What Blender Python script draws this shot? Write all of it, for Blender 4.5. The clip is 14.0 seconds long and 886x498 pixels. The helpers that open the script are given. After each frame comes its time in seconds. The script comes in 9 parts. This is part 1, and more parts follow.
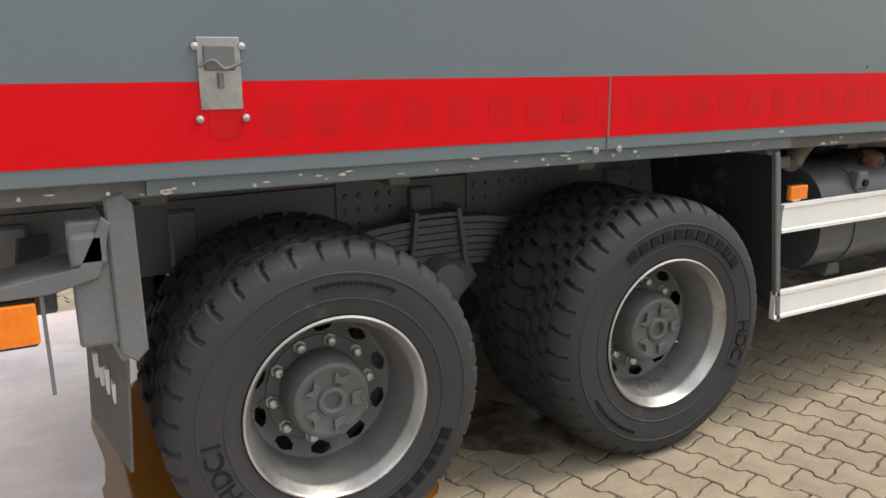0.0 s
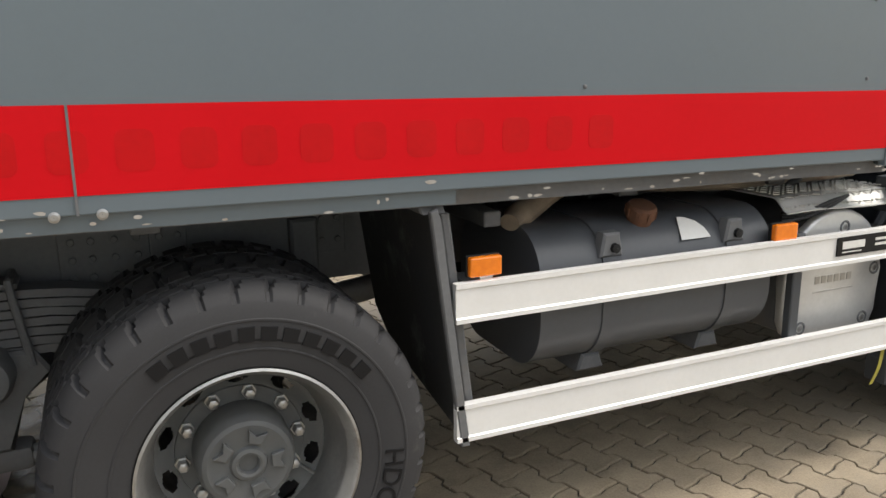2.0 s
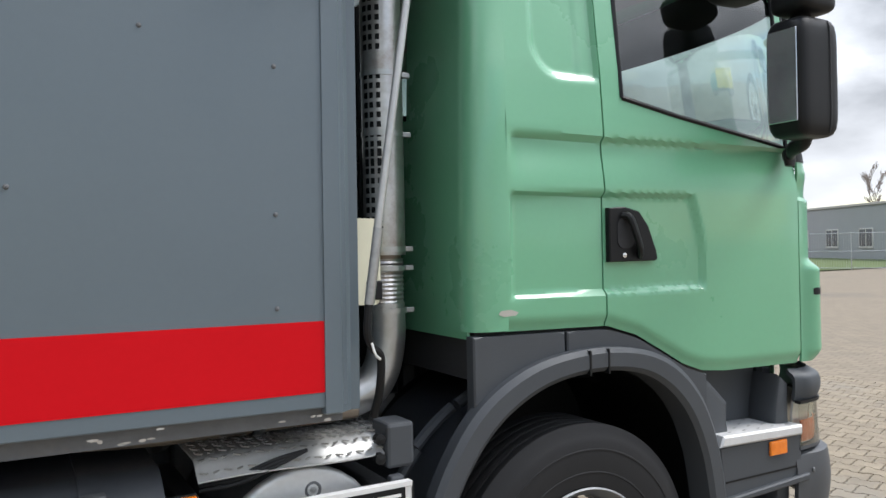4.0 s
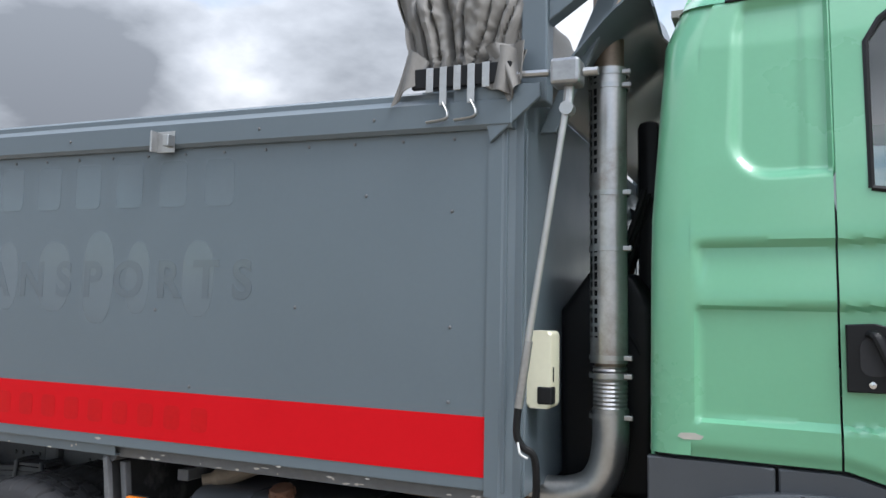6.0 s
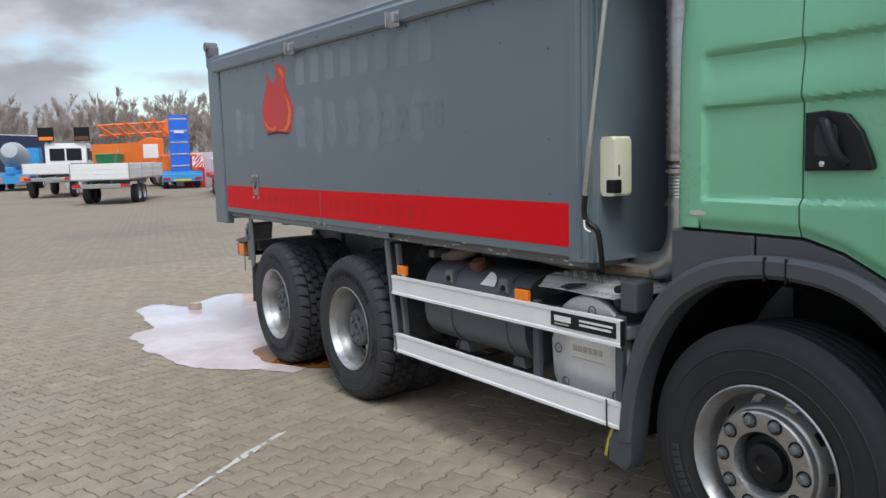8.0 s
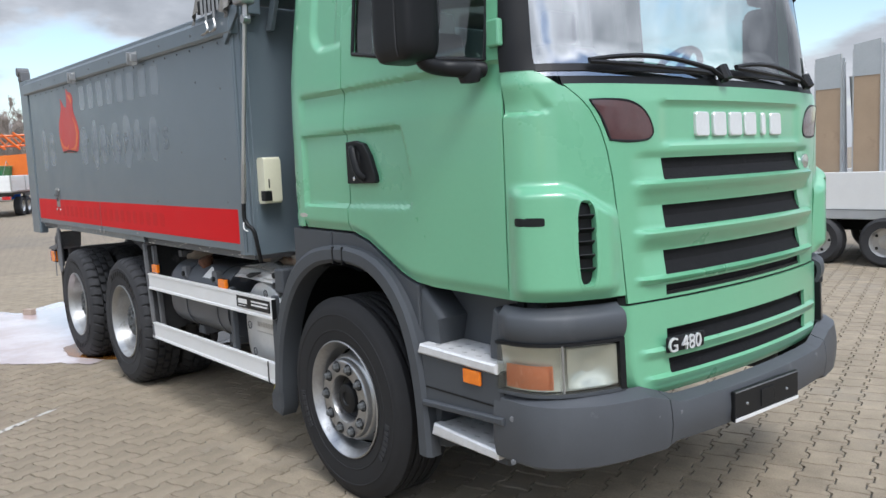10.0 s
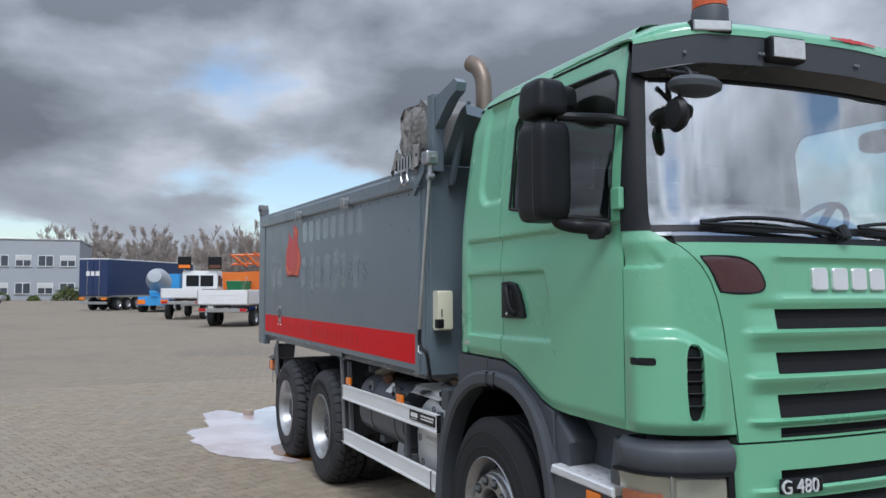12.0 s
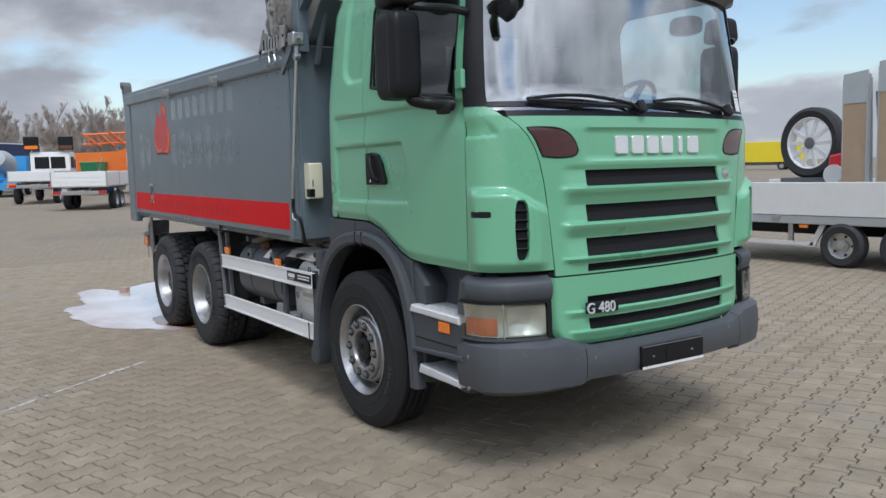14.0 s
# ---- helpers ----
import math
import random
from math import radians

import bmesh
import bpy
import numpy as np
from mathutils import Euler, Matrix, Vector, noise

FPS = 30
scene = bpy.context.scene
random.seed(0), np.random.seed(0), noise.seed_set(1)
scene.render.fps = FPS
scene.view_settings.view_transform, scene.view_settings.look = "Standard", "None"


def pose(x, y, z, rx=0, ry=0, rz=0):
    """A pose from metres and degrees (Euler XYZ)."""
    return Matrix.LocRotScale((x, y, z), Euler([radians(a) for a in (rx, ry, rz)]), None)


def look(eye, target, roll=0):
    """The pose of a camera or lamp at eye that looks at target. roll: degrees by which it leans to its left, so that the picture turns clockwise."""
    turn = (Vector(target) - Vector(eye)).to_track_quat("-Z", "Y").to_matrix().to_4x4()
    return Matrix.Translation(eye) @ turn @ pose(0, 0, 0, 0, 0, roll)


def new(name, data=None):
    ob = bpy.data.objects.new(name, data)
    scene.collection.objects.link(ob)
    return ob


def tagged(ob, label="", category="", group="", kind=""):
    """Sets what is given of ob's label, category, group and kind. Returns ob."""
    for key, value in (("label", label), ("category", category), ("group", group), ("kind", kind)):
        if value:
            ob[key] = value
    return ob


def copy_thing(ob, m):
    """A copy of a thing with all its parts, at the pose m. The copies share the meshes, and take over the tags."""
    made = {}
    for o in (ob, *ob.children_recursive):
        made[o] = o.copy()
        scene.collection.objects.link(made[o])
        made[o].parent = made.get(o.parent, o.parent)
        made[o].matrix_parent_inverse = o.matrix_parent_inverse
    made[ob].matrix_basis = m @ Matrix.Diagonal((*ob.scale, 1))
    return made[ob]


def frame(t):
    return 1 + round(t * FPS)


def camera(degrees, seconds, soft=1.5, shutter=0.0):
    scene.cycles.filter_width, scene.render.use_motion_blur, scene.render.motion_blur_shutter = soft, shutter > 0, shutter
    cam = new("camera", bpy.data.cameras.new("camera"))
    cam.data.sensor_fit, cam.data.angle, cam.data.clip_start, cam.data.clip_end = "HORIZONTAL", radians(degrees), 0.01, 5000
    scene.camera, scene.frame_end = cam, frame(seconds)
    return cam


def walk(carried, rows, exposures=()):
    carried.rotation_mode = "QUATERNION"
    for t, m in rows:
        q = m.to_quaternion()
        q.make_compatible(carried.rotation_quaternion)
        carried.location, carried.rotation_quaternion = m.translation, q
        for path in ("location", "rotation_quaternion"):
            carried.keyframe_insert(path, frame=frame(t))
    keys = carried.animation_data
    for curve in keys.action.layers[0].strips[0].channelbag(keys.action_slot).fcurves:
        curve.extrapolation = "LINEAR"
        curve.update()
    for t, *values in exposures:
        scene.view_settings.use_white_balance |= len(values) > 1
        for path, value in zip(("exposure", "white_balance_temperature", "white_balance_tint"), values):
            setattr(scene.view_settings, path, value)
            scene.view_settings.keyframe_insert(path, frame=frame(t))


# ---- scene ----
cam = camera(59.33, 14.0)
PATH = [
    (0, (-5.343, -3.39, 1.559), (-4.446, -1.667, 1.085), -0.8),
    (0.5, (-4.882, -3.26, 1.59), (-4.177, -1.473, 1.033), -1.3),
    (1, (-4.434, -3.256, 1.555), (-3.854, -1.431, 0.978), -1.6),
    (1.5, (-4.013, -3.251, 1.543), (-3.457, -1.417, 0.973), -1.4),
    (2, (-3.537, -3.198, 1.574), (-2.759, -1.415, 1.111), -0.7),
    (2.2, (-3.375, -3.184, 1.527), (-2.436, -1.455, 1.165), -1.1),
    (2.5, (-3.103, -3.229, 1.529), (-1.982, -1.593, 1.27), -1.1),
    (3, (-2.677, -3.301, 1.502), (-1.426, -1.747, 1.363), -1.9),
    (3.2, (-2.487, -3.323, 1.532), (-1.238, -1.763, 1.432), -2.2),
    (5.3, (-0.575, -3.581, 1.75), (-0.781, -1.593, 1.822), 1.3),
    (5.5, (-0.393, -3.651, 1.752), (-0.809, -1.697, 1.849), 1.3),
    (6, (-0.019, -3.799, 1.805), (-0.819, -1.975, 1.978), 0.8),
    (6.5, (0.401, -3.847, 1.822), (-0.682, -2.182, 2.054), 0.6),
    (7, (0.789, -3.911, 1.754), (-0.565, -2.454, 1.963), 1.0),
    (7.5, (1.185, -3.888, 1.734), (-0.392, -2.658, 1.76), 0.5),
    (7.7, (1.386, -3.867, 1.715), (-0.232, -2.695, 1.633), -0.2),
    (8, (1.66, -3.754, 1.668), (0.013, -2.641, 1.448), -1.8),
    (8.5, (2.112, -3.746, 1.636), (0.514, -2.599, 1.275), -3.2),
    (9, (2.581, -3.621, 1.607), (1.015, -2.412, 1.316), -3.2),
    (9.2, (2.754, -3.547, 1.64), (1.219, -2.294, 1.367), -3.3),
    (11.3, (3.771, -3.101, 1.689), (2.185, -1.884, 1.64), -2.4),
    (11.5, (3.811, -3.157, 1.719), (2.135, -2.065, 1.725), -2.1),
    (11.7, (3.853, -3.246, 1.685), (2.107, -2.276, 1.772), -1.2),
    (12, (3.931, -3.364, 1.716), (2.123, -2.516, 1.84), -0.2),
    (12.5, (4.153, -3.471, 1.74), (2.33, -2.649, 1.782), -0.2),
    (13, (4.385, -3.544, 1.697), (2.607, -2.635, 1.587), -1.1),
    (13.5, (4.481, -3.626, 1.681), (2.782, -2.588, 1.492), -1.5),
    (14, (4.497, -3.64, 1.676), (2.856, -2.514, 1.476), -1.6),
]
walk(cam, [(t, look(eye, target, roll)) for t, eye, target, roll in PATH],
     exposures=((0, 0.74, 7200, 10), (1, 0.92, 7200, 10), (2, 0.70, 7150, 10), (3, 0.50, 6750, 10), (5.5, 0.80, 6250, 10), (6, 0.70, 6200, 10), (7, 0.27, 6150, 10), (7.5, 0.12, 6150, 10), (9, 0.53, 6300, 10), (11.5, 0.20, 5900, 10), (12, 0.05, 5900, 10), (12.5, -0.02, 5900, 10), (13.5, 0.02, 6000, 10), (14, 0.08, 6050, 10)))

# ---- sky and sun ----
world = bpy.data.worlds.new("sky")
scene.world = world
world.use_nodes = True
wt = world.node_tree
wt.nodes.clear()


def wnode(kind, **values):
    n = wt.nodes.new(kind)
    for key, value in values.items():
        n.inputs[key].default_value = value
    return n


SUN_UP, SUN_ROUND = 56.0, 108.0
sky = wnode("ShaderNodeTexSky")
sky.sky_type, sky.sun_disc = "NISHITA", False
sky.sun_elevation, sky.sun_rotation = radians(SUN_UP), radians(SUN_ROUND)
sky.air_density, sky.dust_density = 1.2, 1.0
way = wnode("ShaderNodeTexCoord")
# clouds lie on a flat ceiling: the direction divided by its height
parts_of = wnode("ShaderNodeSeparateXYZ")
wt.links.new(way.outputs["Generated"], parts_of.inputs[0])
lift = wnode("ShaderNodeMath")
lift.operation, lift.use_clamp = "ADD", False
lift.inputs[1].default_value = 0.34
up = wnode("ShaderNodeMath")
up.operation, up.inputs[1].default_value = "MAXIMUM", 0.0
wt.links.new(parts_of.outputs[2], up.inputs[0])
wt.links.new(up.outputs[0], lift.inputs[0])
flat = wnode("ShaderNodeVectorMath")
flat.operation = "SCALE"
inv = wnode("ShaderNodeMath")
inv.operation, inv.inputs[0].default_value = "DIVIDE", 1.0
wt.links.new(lift.outputs[0], inv.inputs[1])
wt.links.new(way.outputs["Generated"], flat.inputs[0])
wt.links.new(inv.outputs[0], flat.inputs["Scale"])
place = wnode("ShaderNodeMapping", Location=(7.4, 2.2, 0.0), Scale=(1.0, 1.0, 1.6))
wt.links.new(flat.outputs[0], place.inputs[0])
billow = wnode("ShaderNodeTexNoise", Scale=1.05, Detail=12.0, Roughness=0.47, Distortion=0.10)
wt.links.new(place.outputs[0], billow.inputs["Vector"])
cover = wnode("ShaderNodeValToRGB")
cover.color_ramp.elements[0].position, cover.color_ramp.elements[1].position = 0.422, 0.474
wt.links.new(billow.outputs["Fac"], cover.inputs[0])
shade = wnode("ShaderNodeTexNoise", Scale=2.7, Detail=10.0, Roughness=0.52, Distortion=0.12)
wt.links.new(place.outputs[0], shade.inputs["Vector"])
# thick cloud is grey, its thin edges are white
thick = wnode("ShaderNodeMath")
thick.operation, thick.inputs[1].default_value = "MULTIPLY_ADD", -0.42
wt.links.new(shade.outputs["Fac"], thick.inputs[0])
wt.links.new(billow.outputs["Fac"], thick.inputs[2])
tone = wnode("ShaderNodeValToRGB")
ramp = tone.color_ramp
ramp.elements[0].position, ramp.elements[0].color = 0.21, (0.66, 0.67, 0.695, 1)
ramp.elements[1].position, ramp.elements[1].color = 0.40, (0.195, 0.210, 0.235, 1)
mid = ramp.elements.new(0.285)
mid.color = (0.42, 0.44, 0.475, 1)
wt.links.new(thick.outputs[0], tone.inputs[0])
clear = wnode("ShaderNodeBackground", Strength=0.14)
wt.links.new(sky.outputs[0], clear.inputs[0])
cloud = wnode("ShaderNodeBackground", Strength=1.0)
# haze pales the clouds low over the horizon
haze = wnode("ShaderNodeMapRange")
haze.interpolation_type = "SMOOTHSTEP"
for key, value in zip(("From Min", "From Max", "To Min", "To Max"), (0.0, 0.20, 0.80, 0.0)):
    haze.inputs[key].default_value = value
wt.links.new(up.outputs[0], haze.inputs["Value"])
pale = wnode("ShaderNodeMix")
pale.data_type = "RGBA"
wt.links.new(haze.outputs[0], pale.inputs["Factor"])
wt.links.new(tone.outputs[0], pale.inputs["A"])
pale.inputs["B"].default_value = (0.80, 0.825, 0.87, 1)
wt.links.new(pale.outputs["Result"], cloud.inputs[0])
# a clouded sky is about three times as bright overhead as at the horizon
overhead = wnode("ShaderNodeMapRange")
for key, value in zip(("From Min", "From Max", "To Min", "To Max"), (0.0, 1.0, 0.59, 2.9)):
    overhead.inputs[key].default_value = value
square = wnode("ShaderNodeMath")
square.operation, square.inputs[1].default_value = "POWER", 1.3
wt.links.new(up.outputs[0], square.inputs[0])
wt.links.new(square.outputs[0], overhead.inputs["Value"])
# thin cloud glows round the hidden sun
near_sun = wnode("ShaderNodeVectorMath")
near_sun.operation = "DOT_PRODUCT"
near_sun.inputs[1].default_value = (math.sin(radians(SUN_ROUND)) * math.cos(radians(SUN_UP)), math.cos(radians(SUN_ROUND)) * math.cos(radians(SUN_UP)), math.sin(radians(SUN_UP)))
wt.links.new(way.outputs["Generated"], near_sun.inputs[0])
glow = wnode("ShaderNodeMapRange")
glow.interpolation_type = "SMOOTHSTEP"
for key, value in zip(("From Min", "From Max", "To Min", "To Max"), (-0.10, 1.0, 1.0, 2.1)):
    glow.inputs[key].default_value = value
wt.links.new(near_sun.outputs["Value"], glow.inputs["Value"])
bright = wnode("ShaderNodeMath")
bright.operation = "MULTIPLY"
wt.links.new(overhead.outputs[0], bright.inputs[0])
wt.links.new(glow.outputs[0], bright.inputs[1])
wt.links.new(bright.outputs[0], cloud.inputs["Strength"])
both = wnode("ShaderNodeMixShader")
wt.links.new(cover.outputs[0], both.inputs[0])
wt.links.new(clear.outputs[0], both.inputs[1])
wt.links.new(cloud.outputs[0], both.inputs[2])
out = wnode("ShaderNodeOutputWorld")
wt.links.new(both.outputs[0], out.inputs[0])

sun = new("sun", bpy.data.lights.new("sun", "SUN"))
sun.data.energy, sun.data.angle, sun.data.color = 2.0, radians(20), (1.0, 0.98, 0.95)
# the sky's sun turns clockwise from north (+y)
sun_way = Vector((math.sin(radians(SUN_ROUND)) * math.cos(radians(SUN_UP)), math.cos(radians(SUN_ROUND)) * math.cos(radians(SUN_UP)), math.sin(radians(SUN_UP))))
sun.matrix_world = look(sun_way * 50, (0, 0, 0))

# ---- materials ----
def surface(name, base, other=None, rough=0.5, metal=0.0, scale=6.0, bump=0.0, fine=60.0, spread=0.5, coat=0.0, stains=None, stain_scale=1.3, stain_at=0.62, vary=0.0, spec=0.5, rough_vary=0.12, coat_rough=0.06):
    """A worn surface: two tones mixed by a coarse and a fine grain, stains with an edge, uneven gloss and fine relief."""
    m = bpy.data.materials.new(name)
    m.use_nodes = True
    t = m.node_tree
    b = t.nodes["Principled BSDF"]
    link = t.links.new
    co = t.nodes.new("ShaderNodeTexCoord")
    n1 = t.nodes.new("ShaderNodeTexNoise")
    n1.inputs["Scale"].default_value, n1.inputs["Detail"].default_value, n1.inputs["Roughness"].default_value = scale, 6, 0.6
    link(co.outputs["Object"], n1.inputs["Vector"])
    n2 = t.nodes.new("ShaderNodeTexNoise")
    n2.inputs["Scale"].default_value, n2.inputs["Detail"].default_value = fine, 4
    link(co.outputs["Object"], n2.inputs["Vector"])
    mix = t.nodes.new("ShaderNodeMath")
    mix.operation = "MULTIPLY_ADD"
    mix.inputs[1].default_value = 0.35
    link(n2.outputs["Fac"], mix.inputs[0])
    half = t.nodes.new("ShaderNodeMath")
    half.operation, half.inputs[1].default_value = "MULTIPLY", 0.65
    link(n1.outputs["Fac"], half.inputs[0])
    link(half.outputs[0], mix.inputs[2])
    r = t.nodes.new("ShaderNodeValToRGB")
    other = other or tuple(c * 0.8 for c in base)
    r.color_ramp.elements[0].position, r.color_ramp.elements[0].color = 0.5 - spread / 2, (*other, 1)
    r.color_ramp.elements[1].position, r.color_ramp.elements[1].color = 0.5 + spread / 2, (*base, 1)
    link(mix.outputs[0], r.inputs[0])
    colour = r.outputs[0]
    if stains:
        n3 = t.nodes.new("ShaderNodeTexNoise")
        n3.inputs["Scale"].default_value, n3.inputs["Detail"].default_value, n3.inputs["Roughness"].default_value = stain_scale, 9, 0.68
        link(co.outputs["Object"], n3.inputs["Vector"])
        r3 = t.nodes.new("ShaderNodeValToRGB")
        r3.color_ramp.elements[0].position, r3.color_ramp.elements[1].position = stain_at, stain_at + 0.12
        link(n3.outputs["Fac"], r3.inputs[0])
        mx = t.nodes.new("ShaderNodeMix")
        mx.data_type = "RGBA"
        link(r3.outputs[0], mx.inputs["Factor"])
        link(colour, mx.inputs["A"])
        mx.inputs["B"].default_value = (*stains, 1)
        colour = mx.outputs["Result"]
    if vary:
        info = t.nodes.new("ShaderNodeObjectInfo")
        geo = t.nodes.new("ShaderNodeNewGeometry")
        add = t.nodes.new("ShaderNodeMath")
        add.operation = "ADD"
        link(info.outputs["Random"], add.inputs[0])
        link(geo.outputs["Random Per Island"], add.inputs[1])
        rng = t.nodes.new("ShaderNodeMapRange")
        rng.inputs["From Max"].default_value = 2.0
        rng.inputs["To Min"].default_value, rng.inputs["To Max"].default_value = 1 - vary, 1 + vary
        link(add.outputs[0], rng.inputs["Value"])
        hsv = t.nodes.new("ShaderNodeHueSaturation")
        link(colour, hsv.inputs["Color"])
        link(rng.outputs[0], hsv.inputs["Value"])
        colour = hsv.outputs[0]
    link(colour, b.inputs["Base Color"])
    gl = t.nodes.new("ShaderNodeMapRange")
    gl.inputs["To Min"].default_value, gl.inputs["To Max"].default_value = max(0.02, rough - rough_vary), min(1, rough + rough_vary)
    link(n1.outputs["Fac"], gl.inputs["Value"])
    link(gl.outputs[0], b.inputs["Roughness"])
    b.inputs["Metallic"].default_value = metal
    b.inputs["Specular IOR Level"].default_value = spec
    b.inputs["Coat Weight"].default_value = coat
    b.inputs["Coat Roughness"].default_value = coat_rough
    if bump:
        bp = t.nodes.new("ShaderNodeBump")
        bp.inputs["Strength"].default_value, bp.inputs["Distance"].default_value = bump, 0.01
        link(mix.outputs[0], bp.inputs["Height"])
        link(bp.outputs[0], b.inputs["Normal"])
    return m


def glassy(name, tint, rough=0.0, f0=0.06):
    """A pane: clear, slightly tinted, with a mirror gloss that grows towards grazing."""
    m = bpy.data.materials.new(name)
    m.use_nodes = True
    t = m.node_tree
    t.nodes.clear()
    clear_node, gloss = t.nodes.new("ShaderNodeBsdfTransparent"), t.nodes.new("ShaderNodeBsdfGlossy")
    clear_node.inputs[0].default_value = (*tint, 1)
    gloss.inputs["Roughness"].default_value = rough
    facing = t.nodes.new("ShaderNodeLayerWeight")
    facing.inputs["Blend"].default_value = 0.5
    power = t.nodes.new("ShaderNodeMath")
    power.operation, power.inputs[1].default_value = "POWER", 4.0
    share = t.nodes.new("ShaderNodeMapRange")
    share.inputs["To Min"].default_value, share.inputs["To Max"].default_value = f0, 1.0
    t.links.new(facing.outputs["Facing"], power.inputs[0])
    t.links.new(power.outputs[0], share.inputs["Value"])
    mix = t.nodes.new("ShaderNodeMixShader")
    t.links.new(share.outputs[0], mix.inputs[0])
    t.links.new(clear_node.outputs[0], mix.inputs[1])
    t.links.new(gloss.outputs[0], mix.inputs[2])
    t.links.new(mix.outputs[0], t.nodes.new("ShaderNodeOutputMaterial").inputs[0])
    return m


GREEN = surface("green_paint", (0.150, 0.408, 0.238), (0.138, 0.378, 0.222), rough=0.30, scale=2.0, spread=0.5, coat=0.7, stains=(0.16, 0.415, 0.245), stain_at=0.66, bump=0.008)
GREY = surface("grey_body_paint", (0.118, 0.150, 0.172), (0.102, 0.131, 0.152), rough=0.36, scale=3.0, coat=0.25, coat_rough=0.22, spread=0.8, bump=0.01)
RED = surface("red_stripe", (0.60, 0.006, 0.012), (0.55, 0.005, 0.010), rough=0.42, scale=3.0, bump=0.008, spec=0.10)
RED_GHOST = surface("faded_red_letters", (0.56, 0.002, 0.005), rough=0.5, spec=0.2)
PLASTIC = surface("dark_grey_plastic", (0.056, 0.062, 0.070), (0.044, 0.049, 0.056), rough=0.55, scale=8.0, bump=0.05, fine=220.0, stains=(0.085, 0.09, 0.095), stain_at=0.64)
BUMPER = surface("scuffed_bumper_plastic", (0.066, 0.071, 0.079), (0.050, 0.054, 0.061), rough=0.5, scale=6.0, bump=0.05, fine=220.0, stains=(0.14, 0.145, 0.15), stain_scale=4.0, stain_at=0.66)
BLACK = surface("black_plastic", (0.010, 0.011, 0.012), (0.007, 0.007, 0.008), spec=0.25, rough=0.45, scale=9.0, bump=0.04, fine=200.0)
CHASSIS = surface("dusty_chassis_paint", (0.150, 0.154, 0.160), (0.095, 0.098, 0.103), rough=0.62, scale=5.0, bump=0.10, stains=(0.13, 0.12, 0.11), stain_scale=2.4, stain_at=0.58)
RUST = surface("rust", (0.16, 0.065, 0.032), (0.08, 0.04, 0.025), rough=0.85, scale=14.0, bump=0.3)
# front tyres: a darker rubber than the rear ones
FRONT_RUBBER = surface("newer_tyre_rubber", (0.026, 0.026, 0.027), (0.018, 0.018, 0.019), rough=0.66, scale=7.0, bump=0.06, fine=150.0, stains=(0.038, 0.037, 0.035), stain_scale=3.0, stain_at=0.62, spec=0.2)
RUBBER = surface("tyre_rubber", (0.042, 0.042, 0.044), (0.030, 0.030, 0.032), rough=0.72, scale=7.0, bump=0.06, fine=150.0, stains=(0.080, 0.077, 0.073), stain_scale=3.0, stain_at=0.60, spec=0.25)
MARKS = surface("rubber_lettering", (0.011, 0.011, 0.012), (0.008, 0.008, 0.009), rough=0.55, spec=0.2)
RIM = surface("silver_rim", (0.54, 0.54, 0.53), (0.40, 0.40, 0.39), rough=0.36, metal=0.8, scale=9.0, bump=0.05, stains=(0.30, 0.28, 0.25), stain_scale=5.0, stain_at=0.64)
REAR_RIM = surface("weathered_rim", (0.46, 0.46, 0.45), (0.30, 0.30, 0.295), rough=0.40, metal=0.85, scale=8.0, bump=0.06, stains=(0.20, 0.185, 0.165), stain_scale=5.0, stain_at=0.58)
RIM_OLD = surface("dusty_rim", (0.46, 0.46, 0.46), (0.26, 0.26, 0.26), rough=0.32, metal=0.8, scale=10.0, bump=0.08, stains=(0.12, 0.11, 0.10), stain_scale=6.0, stain_at=0.60)
HUB = surface("grey_hub_paint", (0.100, 0.107, 0.108), (0.080, 0.082, 0.084), rough=0.55, scale=10.0, bump=0.06, stains=(0.11, 0.105, 0.10), stain_at=0.62)
STEEL = surface("bare_steel", (0.52, 0.52, 0.52), (0.38, 0.38, 0.37), rough=0.34, metal=0.9, scale=12.0, bump=0.04)
PIPE = surface("stained_exhaust_steel", (0.56, 0.55, 0.54), (0.38, 0.37, 0.36), rough=0.32, metal=0.9, scale=4.0, bump=0.05, stains=(0.30, 0.26, 0.23), stain_scale=2.2, stain_at=0.55)
PIPE_TOP = surface("heat_stained_pipe", (0.30, 0.24, 0.185), (0.16, 0.125, 0.10), rough=0.5, metal=0.7, scale=7.0, bump=0.08)
ALU = surface("white_aluminium", (0.78, 0.78, 0.77), (0.70, 0.70, 0.69), rough=0.42, metal=0.15, scale=6.0, bump=0.02, stains=(0.50, 0.49, 0.46), stain_scale=3.0, stain_at=0.66)
CHECKER = surface("checker_plate_steel", (0.66, 0.66, 0.65), (0.52, 0.52, 0.51), rough=0.36, metal=0.40, scale=9.0, bump=0.05)
TANKMAT = surface("tank_grey", (0.078, 0.084, 0.094), (0.064, 0.069, 0.078), rough=0.42, scale=5.0, bump=0.03, stains=(0.10, 0.10, 0.10), stain_at=0.64)
AMBER = surface("amber_lens", (0.85, 0.22, 0.010), (0.70, 0.16, 0.006), rough=0.22, scale=30.0, coat=0.5)
REDLENS = surface("red_lens", (0.45, 0.012, 0.016), rough=0.2, coat=0.5)
WHITE = surface("white_paint", (0.74, 0.74, 0.72), (0.66, 0.66, 0.64), rough=0.4, scale=4.0, bump=0.02, stains=(0.55, 0.54, 0.50), stain_at=0.64)
CREAM = surface("cream_plastic", (0.70, 0.68, 0.52), (0.64, 0.62, 0.47), rough=0.4, scale=8.0)
